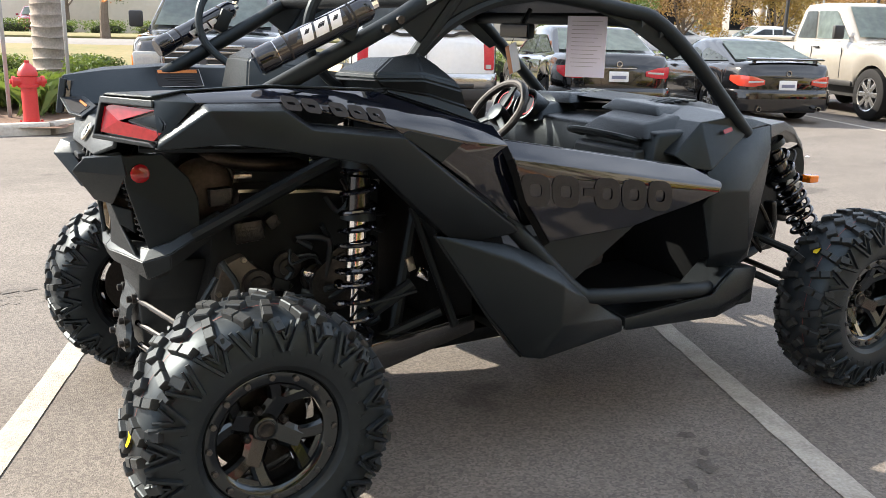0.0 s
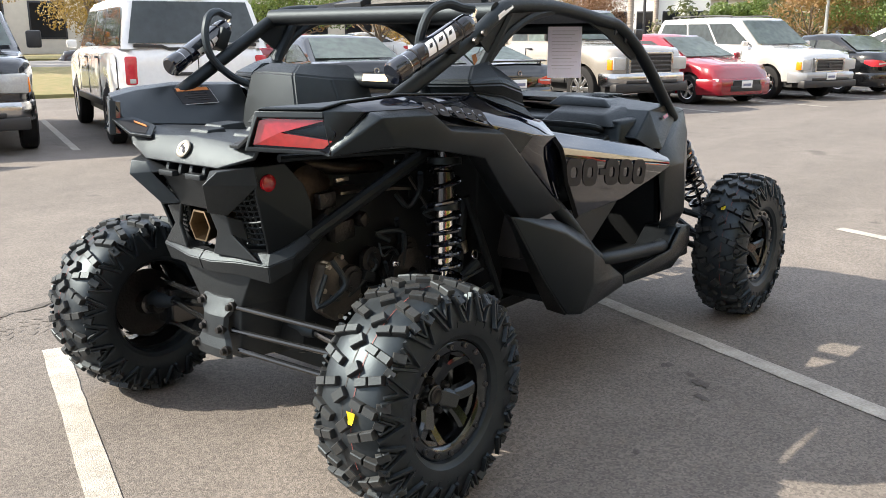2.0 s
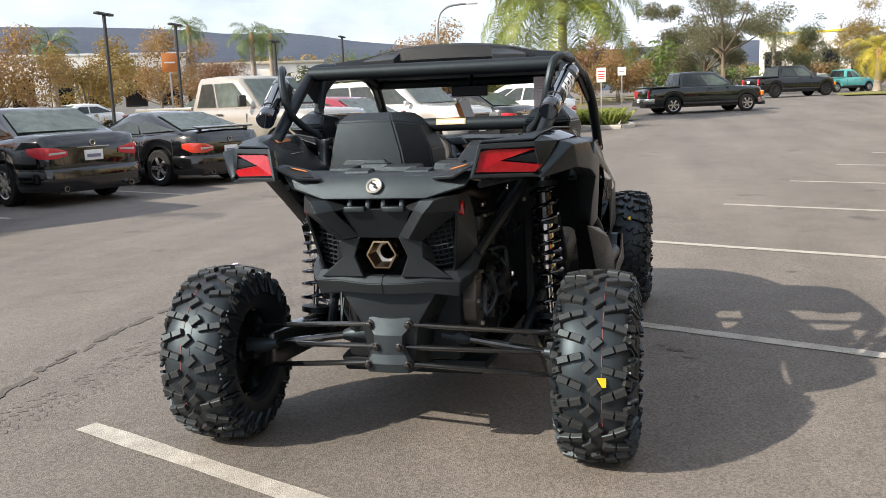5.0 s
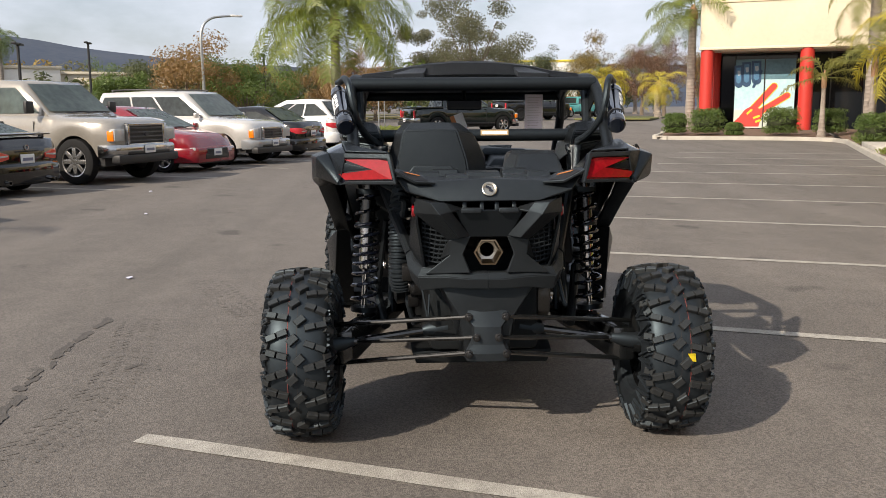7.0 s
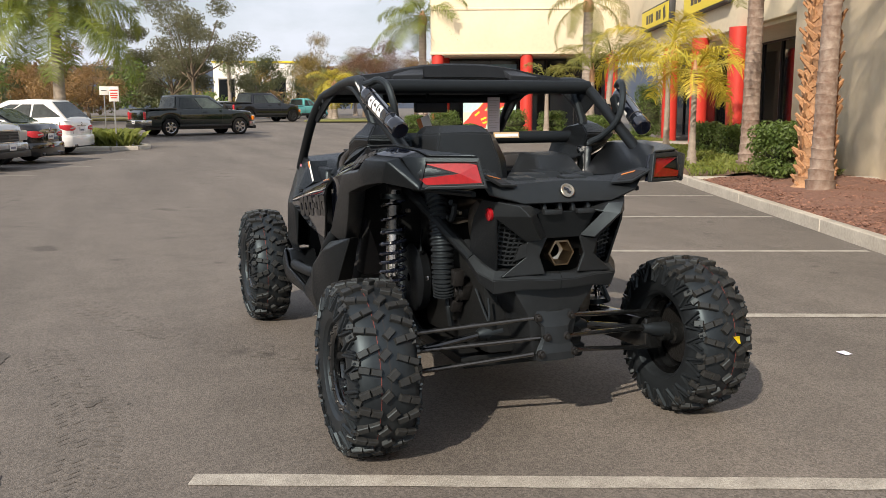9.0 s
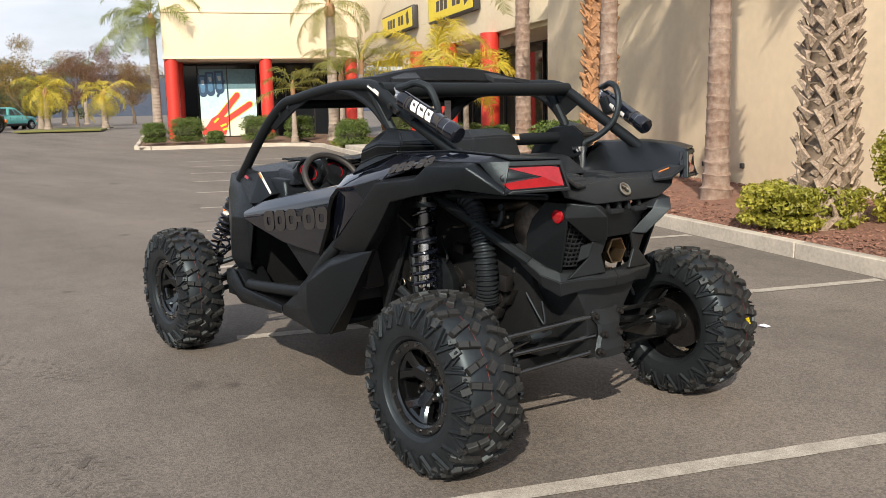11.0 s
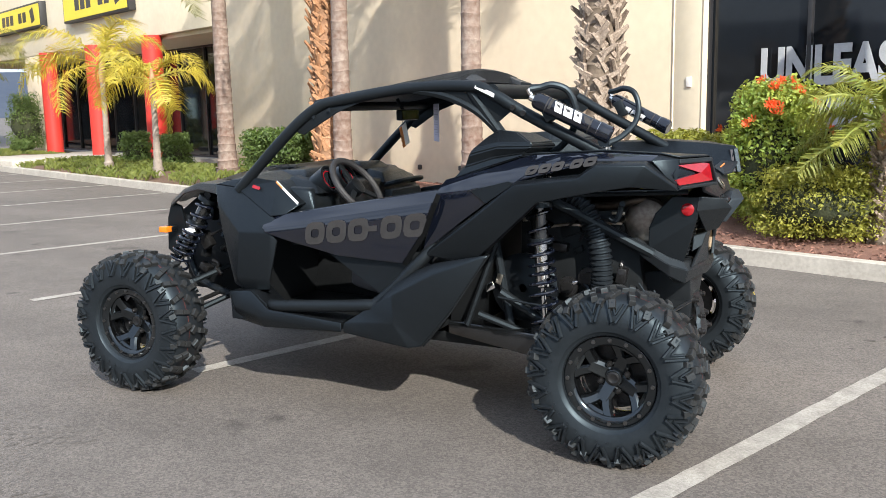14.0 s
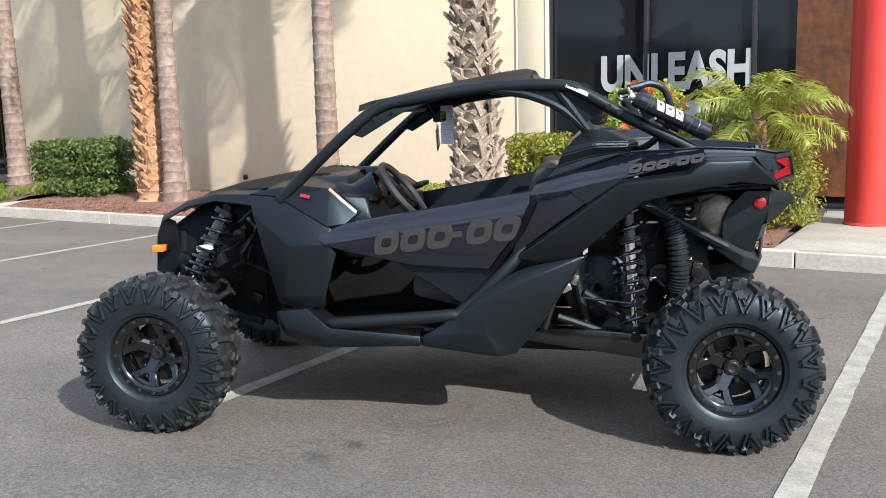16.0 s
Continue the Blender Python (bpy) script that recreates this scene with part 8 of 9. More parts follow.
FROND_BRIGHT = leafy("bright_frond", (0.070, 0.130, 0.022), (0.225, 0.245, 0.045))
FROND_MIX = leafy("mixed_frond", (0.085, 0.125, 0.028), (0.24, 0.22, 0.05))
LEAF_GREEN = leafy("green_leaf", (0.055, 0.100, 0.022), (0.13, 0.18, 0.045))
LEAF_HEDGE = leafy("yellow_green_leaf", (0.12, 0.15, 0.022), (0.38, 0.36, 0.06))
LEAF_BUSH = leafy("fresh_green_leaf", (0.116, 0.217, 0.039), (0.403, 0.434, 0.078))
LEAF_DULL = leafy("dull_green_leaf", (0.055, 0.070, 0.030), (0.10, 0.11, 0.05))
LEAF_ORANGE = leafy("autumn_leaf", (0.17, 0.095, 0.042), (0.30, 0.19, 0.085))
LEAF_FLAME = leafy("orange_red_leaf", (0.16, 0.12, 0.030), (0.60, 0.20, 0.05))
LEAF_MIXED = leafy("turning_leaf", (0.11, 0.11, 0.030), (0.30, 0.19, 0.06))
LEAF_BROWN = leafy("brown_leaf", (0.10, 0.060, 0.040), (0.19, 0.10, 0.06))
LEAF_GREY = leafy("grey_green_leaf", (0.075, 0.078, 0.045), (0.15, 0.145, 0.085))
FLOWER = leafy("orange_flower", (0.66, 0.075, 0.02), (0.80, 0.15, 0.035))
GRASS = leafy("grass_blade", (0.08, 0.12, 0.025), (0.22, 0.24, 0.06))


def frond_mesh(name, length, droop, leaf, n, seed, material, lift=0.5, flat=0.35):
    """An arching feather frond: midrib along +x, pairs of narrow hanging leaflets."""
    rg = random.Random(seed)
    vs, fs = [], []
    pts = []
    p, ang = Vector((0, 0, 0)), lift
    k = 14
    for i in range(k + 1):
        pts.append(p.copy())
        p = p + Vector((math.cos(ang), 0, math.sin(ang))) * length / k
        ang -= (droop + lift) / k * (0.4 + 1.2 * i / k)
    for a, b, r0, r1 in zip(pts, pts[1:], [0.024 * (1 - i / k) + 0.004 for i in range(k)], [0.024 * (1 - (i + 1) / k) + 0.004 for i in range(k)]):
        q = len(vs)
        for c, r in ((a, r0), (b, r1)):
            vs += [c + Vector((0, r, 0)), c + Vector((0, -r, 0)), c + Vector((0, 0, r))]
        fs += [(q, q + 3, q + 5, q + 2), (q + 2, q + 5, q + 4, q + 1), (q + 1, q + 4, q + 3, q)]
    for i in range(n):
        u = 0.12 + 0.88 * i / n
        j = min(k - 1, int(u * k))
        c = pts[j] + (pts[j + 1] - pts[j]) * (u * k - j)
        d = (pts[j + 1] - pts[j]).normalized()
        ll = leaf * (0.55 + 0.75 * math.sin(math.pi * min(1, u * 0.9 + 0.08))) * rg.uniform(0.8, 1.15)
        for s in (-1, 1):
            out = (Vector((0, s, 0)) * rg.uniform(0.75, 1.1) + d * rg.uniform(0.45, 0.8) + Vector((0, 0, rg.uniform(-0.25, flat)))).normalized()
            mid = c + out * ll * 0.5
            tip = mid + (out * 0.55 + Vector((0, 0, -rg.uniform(0.35, 0.9)))).normalized() * ll * 0.55
            w = d * (0.003 + 0.0125 * leaf)
            q = len(vs)
            vs += [c - w, c + w, mid + w * 1.2, mid - w * 1.2, tip]
            fs += [(q, q + 1, q + 2, q + 3), (q + 3, q + 2, q + 4)]
    me = bpy.data.meshes.new(name)
    me.from_pydata([tuple(v) for v in vs], [], fs)
    me.materials.append(material)
    return me


FRONDS = {}


def frond(kind, length, droop, leaf, n, material, lift=0.5):
    key = (kind, length, droop)
    if key not in FRONDS:
        FRONDS[key] = frond_mesh("frond", length, droop, leaf, n, len(FRONDS) + 3, material, lift)
    return FRONDS[key]


def trunk_rings(h, r0, r1, seed, lean=0.0, pitch=0.16, flare=1.5):
    """A palm trunk with worn leaf-scar rings."""
    rg = random.Random(seed)
    bm = bmesh.new()
    rings = []
    z, i = -0.1, 0
    seg = 20
    ph = [rg.uniform(0, 6.3) for _ in range(3)]
    while z < h:
        u = max(0, z / h)
        base = r1 + (r0 - r1) * (1 - u) ** 1.4
        fl = 1 + (flare - 1) * math.exp(-max(0, z) / 0.22)
        for dz, f in ((0, 1.0), (pitch * 0.12, 0.955), (pitch * 0.86, 0.985), (pitch * 0.97, 1.03)):
            rings.append([(lean * u * u * h + base * fl * f * (1 + 0.035 * math.sin(2 * a + ph[0] + z) + rg.uniform(-0.012, 0.012)) * math.cos(a), base * fl * f * (1 + 0.035 * math.sin(3 * a + ph[1])) * math.sin(a), z + dz + 0.012 * math.sin(a * 2 + ph[2] + i)) for a in (2 * math.pi * k / seg for k in range(seg))])
        z += pitch * rg.uniform(0.85, 1.15)
        i += 1
    loop_faces(bm, rings)
    return bm


def boots(th, h, r0, r1, seed, material, per=11, rise_=0.115, z0=0.0, size=1.0):
    """Crossed stubs of old leaf stalks in rising spirals; each is a part that shares one of a few meshes."""
    rg = random.Random(seed)
    kinds = []
    for k in range(5):
        bm = bmesh.new()
        w = 0.047 * size * rg.uniform(0.8, 1.25)
        ln = 0.25 * size * rg.uniform(0.85, 1.3)
        sk = rg.uniform(-0.5, 0.5) * w
        lo = [(-0.02, -w * 1.3, 0), (0.012, -w * 1.2, 0), (0.012, w * 1.2, 0), (-0.02, w * 1.3, 0)]
        mi = [(0.008, -w * 0.8 + sk, ln * 0.55), (0.034, -w * 0.6 + sk, ln * 0.5), (0.034, w * 0.6 + sk, ln * 0.5), (0.008, w * 0.8 + sk, ln * 0.55)]
        hi = [(0.026, -w * 0.5 + sk * 2, ln), (0.050, -w * 0.35 + sk * 2, ln * 0.97), (0.046, w * 0.4 + sk * 2, ln * 0.90), (0.026, w * 0.5 + sk * 2, ln * 0.96)]
        loop_faces(bm, [lo, mi, hi])
        fix(bm)
        me = bpy.data.meshes.new("leaf_stub")
        bm.to_mesh(me)
        bm.free()
        me.materials.append(material)
        kinds.append(me)
    row, z = 0, z0
    while z < h:
        u = z / h
        r = r1 + (r0 - r1) * (1 - u) ** 1.3
        for i in range(per):
            a = 2 * math.pi * (i + 0.5 * (row % 2)) / per + rg.uniform(-0.08, 0.08)
            ob = new("leaf_stub", rg.choice(kinds))
            ob.parent = th
            ob.matrix_basis = Matrix.Translation((r * 0.93 * math.cos(a), r * 0.93 * math.sin(a), z + rg.uniform(-0.03, 0.03))) @ Matrix.Rotation(a, 4, "Z") @ Matrix.Rotation(rg.uniform(-0.12, 0.22), 4, "Y") @ Matrix.Rotation((0.72 if (i + row) % 2 else -0.72) + rg.uniform(-0.22, 0.22), 4, "X") @ Matrix.Scale(rg.uniform(0.8, 1.2), 4)
        z += rise_
        row += 1


def palm(name, label, x, y, z0, h, r0, r1, n, length, material, seed, booted=None, lean=0.0, group="palms", leaf=0.42, nleaf=62, sag=1.0, low=-0.75, high=1.25, bark=None, pitch=0.16, flare=1.5, hang=None):
    rg = random.Random(seed)
    th = thing(name, label, "palm tree", group, SITE @ pose(x, y, z0 + rise(x, y), 0, 0, rg.uniform(0, 360)))
    part("trunk", trunk_rings(h, r0 * (0.9 if booted else 1), r1 * (0.9 if booted else 1), seed, lean, pitch, flare), bark or BARK_GREY, th, smooth=50)
    if booted:
        boots(th, min(h, booted[2]), r0, r1, seed, booted[0], booted[1], 0.115 if r0 > 0.13 else 0.055, size=0.85 if r0 > 0.13 else 0.36)
    # spear shaft under the crown
    bm = bmesh.new()
    k = min(1, h / 2)
    tube(bm, [(lean * h, 0, h - 0.1), (lean * h, 0, h + 0.25 * k), (lean * h, 0, h + 0.6 * k)], r1, 12, (1.15, 1.25, 0.35))
    part("crown_shaft", bm, BARK_WARM, th)
    for i in range(n):
        u = (i + 0.5) / n
        el = high + (low - high) * u ** 0.8 + rg.uniform(-0.12, 0.12)
        az = i * 2.39996 + rg.uniform(-0.2, 0.2)
        fk = i % 3
        bend = (1.5, 1.75, 1.35)[fk] * sag
        if hang is not None:
            # the frond arches over until its tip hangs
            step = round((el - low) / 0.28)
            bend = (low + step * 0.28 + hang) / 0.96 - 0.5
        me = frond(name + str(seed if sag > 1 or hang else ""), length * (0.88, 1.0, 1.1)[fk], round(bend, 3), leaf, nleaf, material)
        ob = new("frond", me)
        ob.parent = th
        ob.matrix_basis = Matrix.Translation((lean * h + 0.10 * math.cos(az), 0.10 * math.sin(az), h + (0.25 + 0.25 * (1 - u)) * k)) @ Matrix.Rotation(az, 4, "Z") @ Matrix.Rotation(-(el - 0.5), 4, "Y") @ Matrix.Rotation(rg.uniform(-0.4, 0.4), 4, "X")
    return th


def leaf_cloud(name, centres, n, size, material, parent, seed, thin=1.0, label="", m=None):
    """Leaves strewn through clumps (centre, radii), denser towards the outside; one joined mesh."""
    rg = random.Random(seed)
    vs, fs = [], []
    tot = sum(r[0] * r[1] * r[2] for _, r in centres)
    for c, r in centres:
        k = int(n * r[0] * r[1] * r[2] / tot) + 4
        for _ in range(k):
            d = Vector((rg.gauss(0, 1), rg.gauss(0, 1), rg.gauss(0, 1))).normalized()
            u = rg.random() ** (0.30 * thin)
            p = Vector(c) + Vector((d.x * r[0], d.y * r[1], d.z * r[2])) * u
            s = size * rg.uniform(0.6, 1.35)
            a = (d * 0.8 + Vector((rg.gauss(0, 0.6), rg.gauss(0, 0.6), rg.gauss(0, 0.6) + 0.35))).normalized()
            x = a.orthogonal().normalized()
            x = (Matrix.Rotation(rg.uniform(0, 6.3), 3, a) @ x)
            y = a.cross(x)
            q = len(vs)
            vs += [tuple(p - x * s * 0.5), tuple(p - y * s * 0.26 + a * s * 0.08), tuple(p + x * s * 0.5), tuple(p + y * s * 0.26 + a * s * 0.08)]
            fs.append((q, q + 1, q + 2, q + 3))
    me = bpy.data.meshes.new(name)
    me.from_pydata(vs, [], fs)
    me.materials.append(material)
    ob = new(name, me)
    ob.parent = parent
    if m is not None:
        ob.matrix_basis = m
    if label:
        tagged(ob, label)
    return ob


def tree(label, x, y, top, r, material, seed, airy=1.0, n=3200, leaf=0.24, bare=0.28, name="tree", group="far trees"):
    """A broadleaf tree: tapered trunk, limbs, and a crown of uneven clumps with gaps."""
    rg = random.Random(seed)
    th = thing(name, label, "tree", group, SITE @ pose(x, y, rise(x, y), 0, 0, rg.uniform(0, 360)))
    fork = top * bare
    bm = bmesh.new()
    tube(bm, smooth_path([(0, 0, -0.1), (rg.uniform(-0.05, 0.05), 0, fork * 0.5), (rg.uniform(-0.1, 0.1), 0, fork), (rg.uniform(-0.2, 0.2), rg.uniform(-0.2, 0.2), top * 0.7)], 4), 0.06 + top * 0.017, 9, [1.25 - 0.08 * i for i in range(13)])
    part("trunk", bm, TREE_BARK, th)
    cl = []
    limbs = int(9 * (1.2 if airy > 1 else 1))
    for i in range(limbs):
        az, u = i * 2.4 + rg.uniform(-0.4, 0.4), (i + 0.5) / limbs
        zc = fork + (top - fork) * (0.25 + 0.68 * u)
        rr = r * (1.0 - 0.75 * max(0, u - 0.35)) * rg.uniform(0.45, 0.85)
        c = Vector((rr * math.cos(az), rr * math.sin(az), zc))
        bm = bmesh.new()
        s = Vector((0, 0, fork * rg.uniform(0.85, 1.3)))
        tube(bm, smooth_path([s, s.lerp(c, 0.5) + Vector((0, 0, -0.2)), c], 4), 0.02 + top * 0.007, 6, [1 - 0.08 * k for k in range(9)])
        part("limb", bm, TREE_BARK, th)
        for _ in range(3 if airy <= 1 else 4):
            o = Vector((rg.gauss(0, 0.34), rg.gauss(0, 0.34), rg.gauss(0, 0.26))) * r * (1 if airy <= 1 else 1.25)
            q = r * rg.uniform(0.20, 0.42) / (1 if airy <= 1 else 1.5)
            cl.append((c + o, (q, q, q * rg.uniform(0.6, 0.9))))
    leaf_cloud("crown", cl, n, leaf, material, th, seed, 1.4)
    return th


def shrub(label, x, y, z, rx, ry, h, material, seed, n=2200, leaf=0.055, boxy=0.0, name="shrub", group="clipped shrubs", flowers=0):
    """A shrub of many small leaves round a solid dark ball that stands for its shaded inside."""
    rg = random.Random(seed)
    th = thing(name, label, "shrub", group, SITE @ pose(x, y, z + rise(x, y)))
    cl = []
    k = 26
    for i in range(k):
        a, u = i * 2.4, (i + 0.5) / k
        px = math.cos(a) * math.sqrt(u)
        py = math.sin(a) * math.sqrt(u)
        if boxy:
            mx = max(abs(px), abs(py), 1e-3)
            f = (math.hypot(px, py) / mx) ** boxy
            px, py = px * f, py * f
        for zz in (0.28, 0.62, 0.86):
            s = 0.80 if zz < 0.8 or boxy else 0.66
            q = 0.26 + 0.05 * rg.random()
            cl.append(((px * rx * s * rg.uniform(0.9, 1.05), py * ry * s * rg.uniform(0.9, 1.05), h * zz * rg.uniform(0.93, 1.04) - 0.02), (rx * q, ry * q, h * 0.17)))
    leaf_cloud("foliage", cl, n, leaf, material, th, seed, 0.9)
    # solid dark core, painting the shade between the leaves
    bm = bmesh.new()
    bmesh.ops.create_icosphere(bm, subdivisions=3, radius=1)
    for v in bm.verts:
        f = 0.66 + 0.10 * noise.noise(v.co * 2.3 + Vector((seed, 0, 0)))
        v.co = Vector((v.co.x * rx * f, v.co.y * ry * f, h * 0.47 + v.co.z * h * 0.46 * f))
    part("shade_core", bm, SHRUB_SHADE, th)
    if flowers:
        me = bpy.data.meshes.new("flower")
        fv, ff = [], []
        for k in range(7):
            a = k * 2 * math.pi / 7
            c, s, r = math.cos(a), math.sin(a), 0.034 + 0.010 * (k % 2)
            j = len(fv)
            fv += [(0, 0, -0.01), (r * c - 0.009 * s, r * s + 0.009 * c, 0.020 + 0.012 * (k % 3)), (r * 1.25 * c, r * 1.25 * s, 0.026 + 0.012 * (k % 3)), (r * c + 0.009 * s, r * s - 0.009 * c, 0.020 + 0.012 * (k % 3))]
            ff.append((j, j + 1, j + 2, j + 3))
        me.from_pydata(fv, [], ff)
        me.materials.append(FLOWER)
        for i in range(flowers):
            if i % 3 == 0:
                a0, e0 = rg.uniform(0, 6.3), rg.uniform(0.1, 1.4)
            a, e = a0 + rg.uniform(-0.10, 0.10), e0 + rg.uniform(-0.06, 0.06)
            ob = new("flower", me)
            ob.parent = th
            ob.matrix_basis = Matrix.Translation((rx * 1.10 * math.cos(a) * math.cos(e), ry * 1.10 * math.sin(a) * math.cos(e), h * (0.45 + 0.56 * math.sin(e)))) @ Euler((rg.uniform(0.2, 1.2), 0, a + 1.57)).to_matrix().to_4x4()
    return th


# dark colour of the shaded shrub inside
SHRUB_SHADE = mat("shrub_shade", (0.018, 0.024, 0.010), 0.95, alpha2=(0.045, 0.05, 0.02), scale=14, bump=1.0, bscale=50)


def tufts(name, x0, x1, y0, y1, n, h, material, label, z, seed, cat="grass"):
    """Blades and tufts strewn on a bed; one joined mesh."""
    rg = random.Random(seed)
    vs, fs = [], []
    for _ in range(n):
        cx, cy = rg.uniform(x0, x1), rg.uniform(y0, y1)
        if noise.noise(Vector((cx * 0.9, cy * 0.9, seed))) < -0.12:
            continue
        zz = z + rise(cx, cy) + 0.10 * math.sin(math.pi * (cy - y0) / (y1 - y0))
        for _ in range(7):
            a, l = rg.uniform(0, 6.3), h * rg.uniform(0.5, 1.3)
            px, py = cx + rg.gauss(0, 0.05), cy + rg.gauss(0, 0.05)
            dx, dy = math.cos(a), math.sin(a)
            w = 0.008
            q = len(vs)
            vs += [(px - dy * w, py + dx * w, zz - 0.02), (px + dy * w, py - dx * w, zz - 0.02), (px + dx * l * 0.35, py + dy * l * 0.35, zz + l * 0.7), (px + dx * l * 0.8, py + dy * l * 0.8, zz + l * 0.85)]
            fs += [(q, q + 1, q + 2), (q + 1, q + 3, q + 2)]
    me = bpy.data.meshes.new(name)
    me.from_pydata(vs, [], fs)
    me.materials.append(material)
    ob = new(name, me)
    ob.matrix_basis = SITE
    return tagged(ob, label, cat, kind="stuff")


def build_plants():
    # palms beside the shop wall
    palm("date_palm", "thick palm with crossed grey-tan leaf stubs on its trunk", 3.90, -4.58, 0.14, 8.2, 0.275, 0.17, 20, 2.8, FROND_GREEN, 11, (BOOT, 11, 5.0), bark=TREE_BARK, group="palms by the wall", flare=1.0)
    palm("fan_palm", "palm with orange-brown crossed leaf stubs on its trunk", 9.90, -5.05, 0.14, 7.6, 0.25, 0.20, 16, 2.5, FROND_MIX, 12, (BOOT_WARM, 10, 5.0), bark=BARK_WARM, group="palms by the wall", flare=1.5)
    palm("queen_palm", "slim ringed palm with brown and grey trunk", 9.38, -4.95, 0.14, 5.3, 0.155, 0.12, 11, 2.4, FROND_MIX, 13, None, -0.012, group="palms by the wall", bark=BARK_MIXED, low=-1.15)
    palm("queen_palm", "slim ringed palm with grey-brown trunk", 6.42, -5.0, 0.14, 6.2, 0.15, 0.12, 11, 2.4, FROND_MIX, 14, None, 0.0, group="palms by the wall", bark=BARK_MIXED, low=-1.0)
    palm("queen_palm", "slim ringed palm with grey-brown trunk", 13.75, -5.25, 0.14, 5.2, 0.18, 0.135, 11, 2.4, FROND_MIX, 15, None, 0.01, group="palms by the wall", bark=BARK_MIXED, low=-1.0)
    palm("young_palm", "small palm with yellowing arched fronds beside the window", 0.77, -4.67, 0.14, 0.98, 0.085, 0.075, 24, 0.76, FROND_SPIKY, 16, (BOOT, 9, 1.2), group="small palms", leaf=0.22, nleaf=46, low=-0.20, high=1.5, bark=TREE_BARK, hang=0.85)
    # small palms before the shop front
    palm("young_palm", "slender pale-trunked palm with hanging yellow fronds", 18.3, -4.65, 0.14, 2.15, 0.085, 0.055, 12, 2.1, FROND_YELLOW, 17, None, group="small palms", leaf=0.46, nleaf=56, low=-0.25, high=1.45, hang=1.75)
    palm("young_palm", "slender pale-trunked palm with hanging yellow fronds", 15.55, -4.6, 0.14, 1.75, 0.08, 0.055, 8, 1.45, FROND_YELLOW, 18, None, group="small palms", leaf=0.42, nleaf=48, low=0.0, high=1.1, hang=1.5)
    palm("young_palm", "young green queen palm by the shop corner", 28.85, -4.86, 0.12, 2.7, 0.14, 0.09, 9, 2.0, FROND_MIX, 19, None, 0.04, group="small palms", leaf=0.42, nleaf=46, low=0.1, high=1.45, hang=1.0)
    palm("young_palm", "young green queen palm by the shop corner", 30.4, -4.5, 0.12, 2.3, 0.13, 0.09, 9, 1.8, FROND_MIX, 20, None, group="small palms", leaf=0.42, nleaf=46, low=0.1, high=1.4, hang=1.0)
    palm("young_palm", "young green palm before the poster window", 34.27, -3.14, 0.12, 1.95, 0.12, 0.08, 9, 1.5, FROND_MIX, 21, None, group="small palms", leaf=0.40, nleaf=42, low=0.0, high=1.4, hang=1.0)
    palm("queen_palm", "tall ringed queen palm by the shop corner", 33.96, -4.77, 0.12, 5.2, 0.24, 0.19, 14, 2.3, FROND_MIX, 22, None, group="palms by the wing")
    palm("queen_palm", "palm with hanging fronds beside the end of the shop wing", 41.7, 2.45, 0.12, 5.3, 0.24, 0.18, 20, 2.7, FROND_BRIGHT, 23, None, group="palms by the wing", leaf=0.6, nleaf=70, low=-0.5, hang=1.2)
    # palms out in the lot
    palm("queen_palm", "queen palm with long drooping yellow-green fronds", 29.9, 15.7, 0.1, 4.55, 0.25, 0.18, 32, 3.7, FROND_BRIGHT, 24, None, group="lot palms", leaf=0.80, nleaf=92, low=-0.35, high=1.5, pitch=0.22, hang=1.62)
    palm("queen_palm", "tall palm beside the fire hydrant", -3.75, 12.3, 0.1, 4.6, 0.26, 0.22, 16, 2.6, FROND_MIX, 25, None, group="lot palms")
    for i, (x, y, h, ln, mt) in enumerate(((60.6, 9.7, 2.2, 2.1, FROND_YELLOW), (61.5, 6.2, 2.0, 2.0, FROND_YELLOW), (66, 10.8, 2.4, 2.2, FROND_MIX))):
        palm("young_palm", "small yellowing palm across the lot", x, y, 0.1, h, 0.2, 0.16, 14, ln, mt, 30 + i, group="far palms", leaf=0.6, nleaf=40)
    for i, (x, y, h) in enumerate(((95.7, 12.5, 5.4), (97.5, 10.5, 5.8), (93, 25.8, 5.6), (96, 23.5, 5.2), (43.6, 56.8, 6.6), (48.4, 52.7, 5.8), (27.5, 49.5, 4.6), (37.3, 42.5, 4.9), (14.0, 52.0, 5.4))):
        palm("fan_palm", "tall fan palm far behind the lot", x, y, 0.0, h, 0.22, 0.18, 18, 1.7, FROND_GREEN, 40 + i, group="far palms", leaf=0.6, nleaf=30)
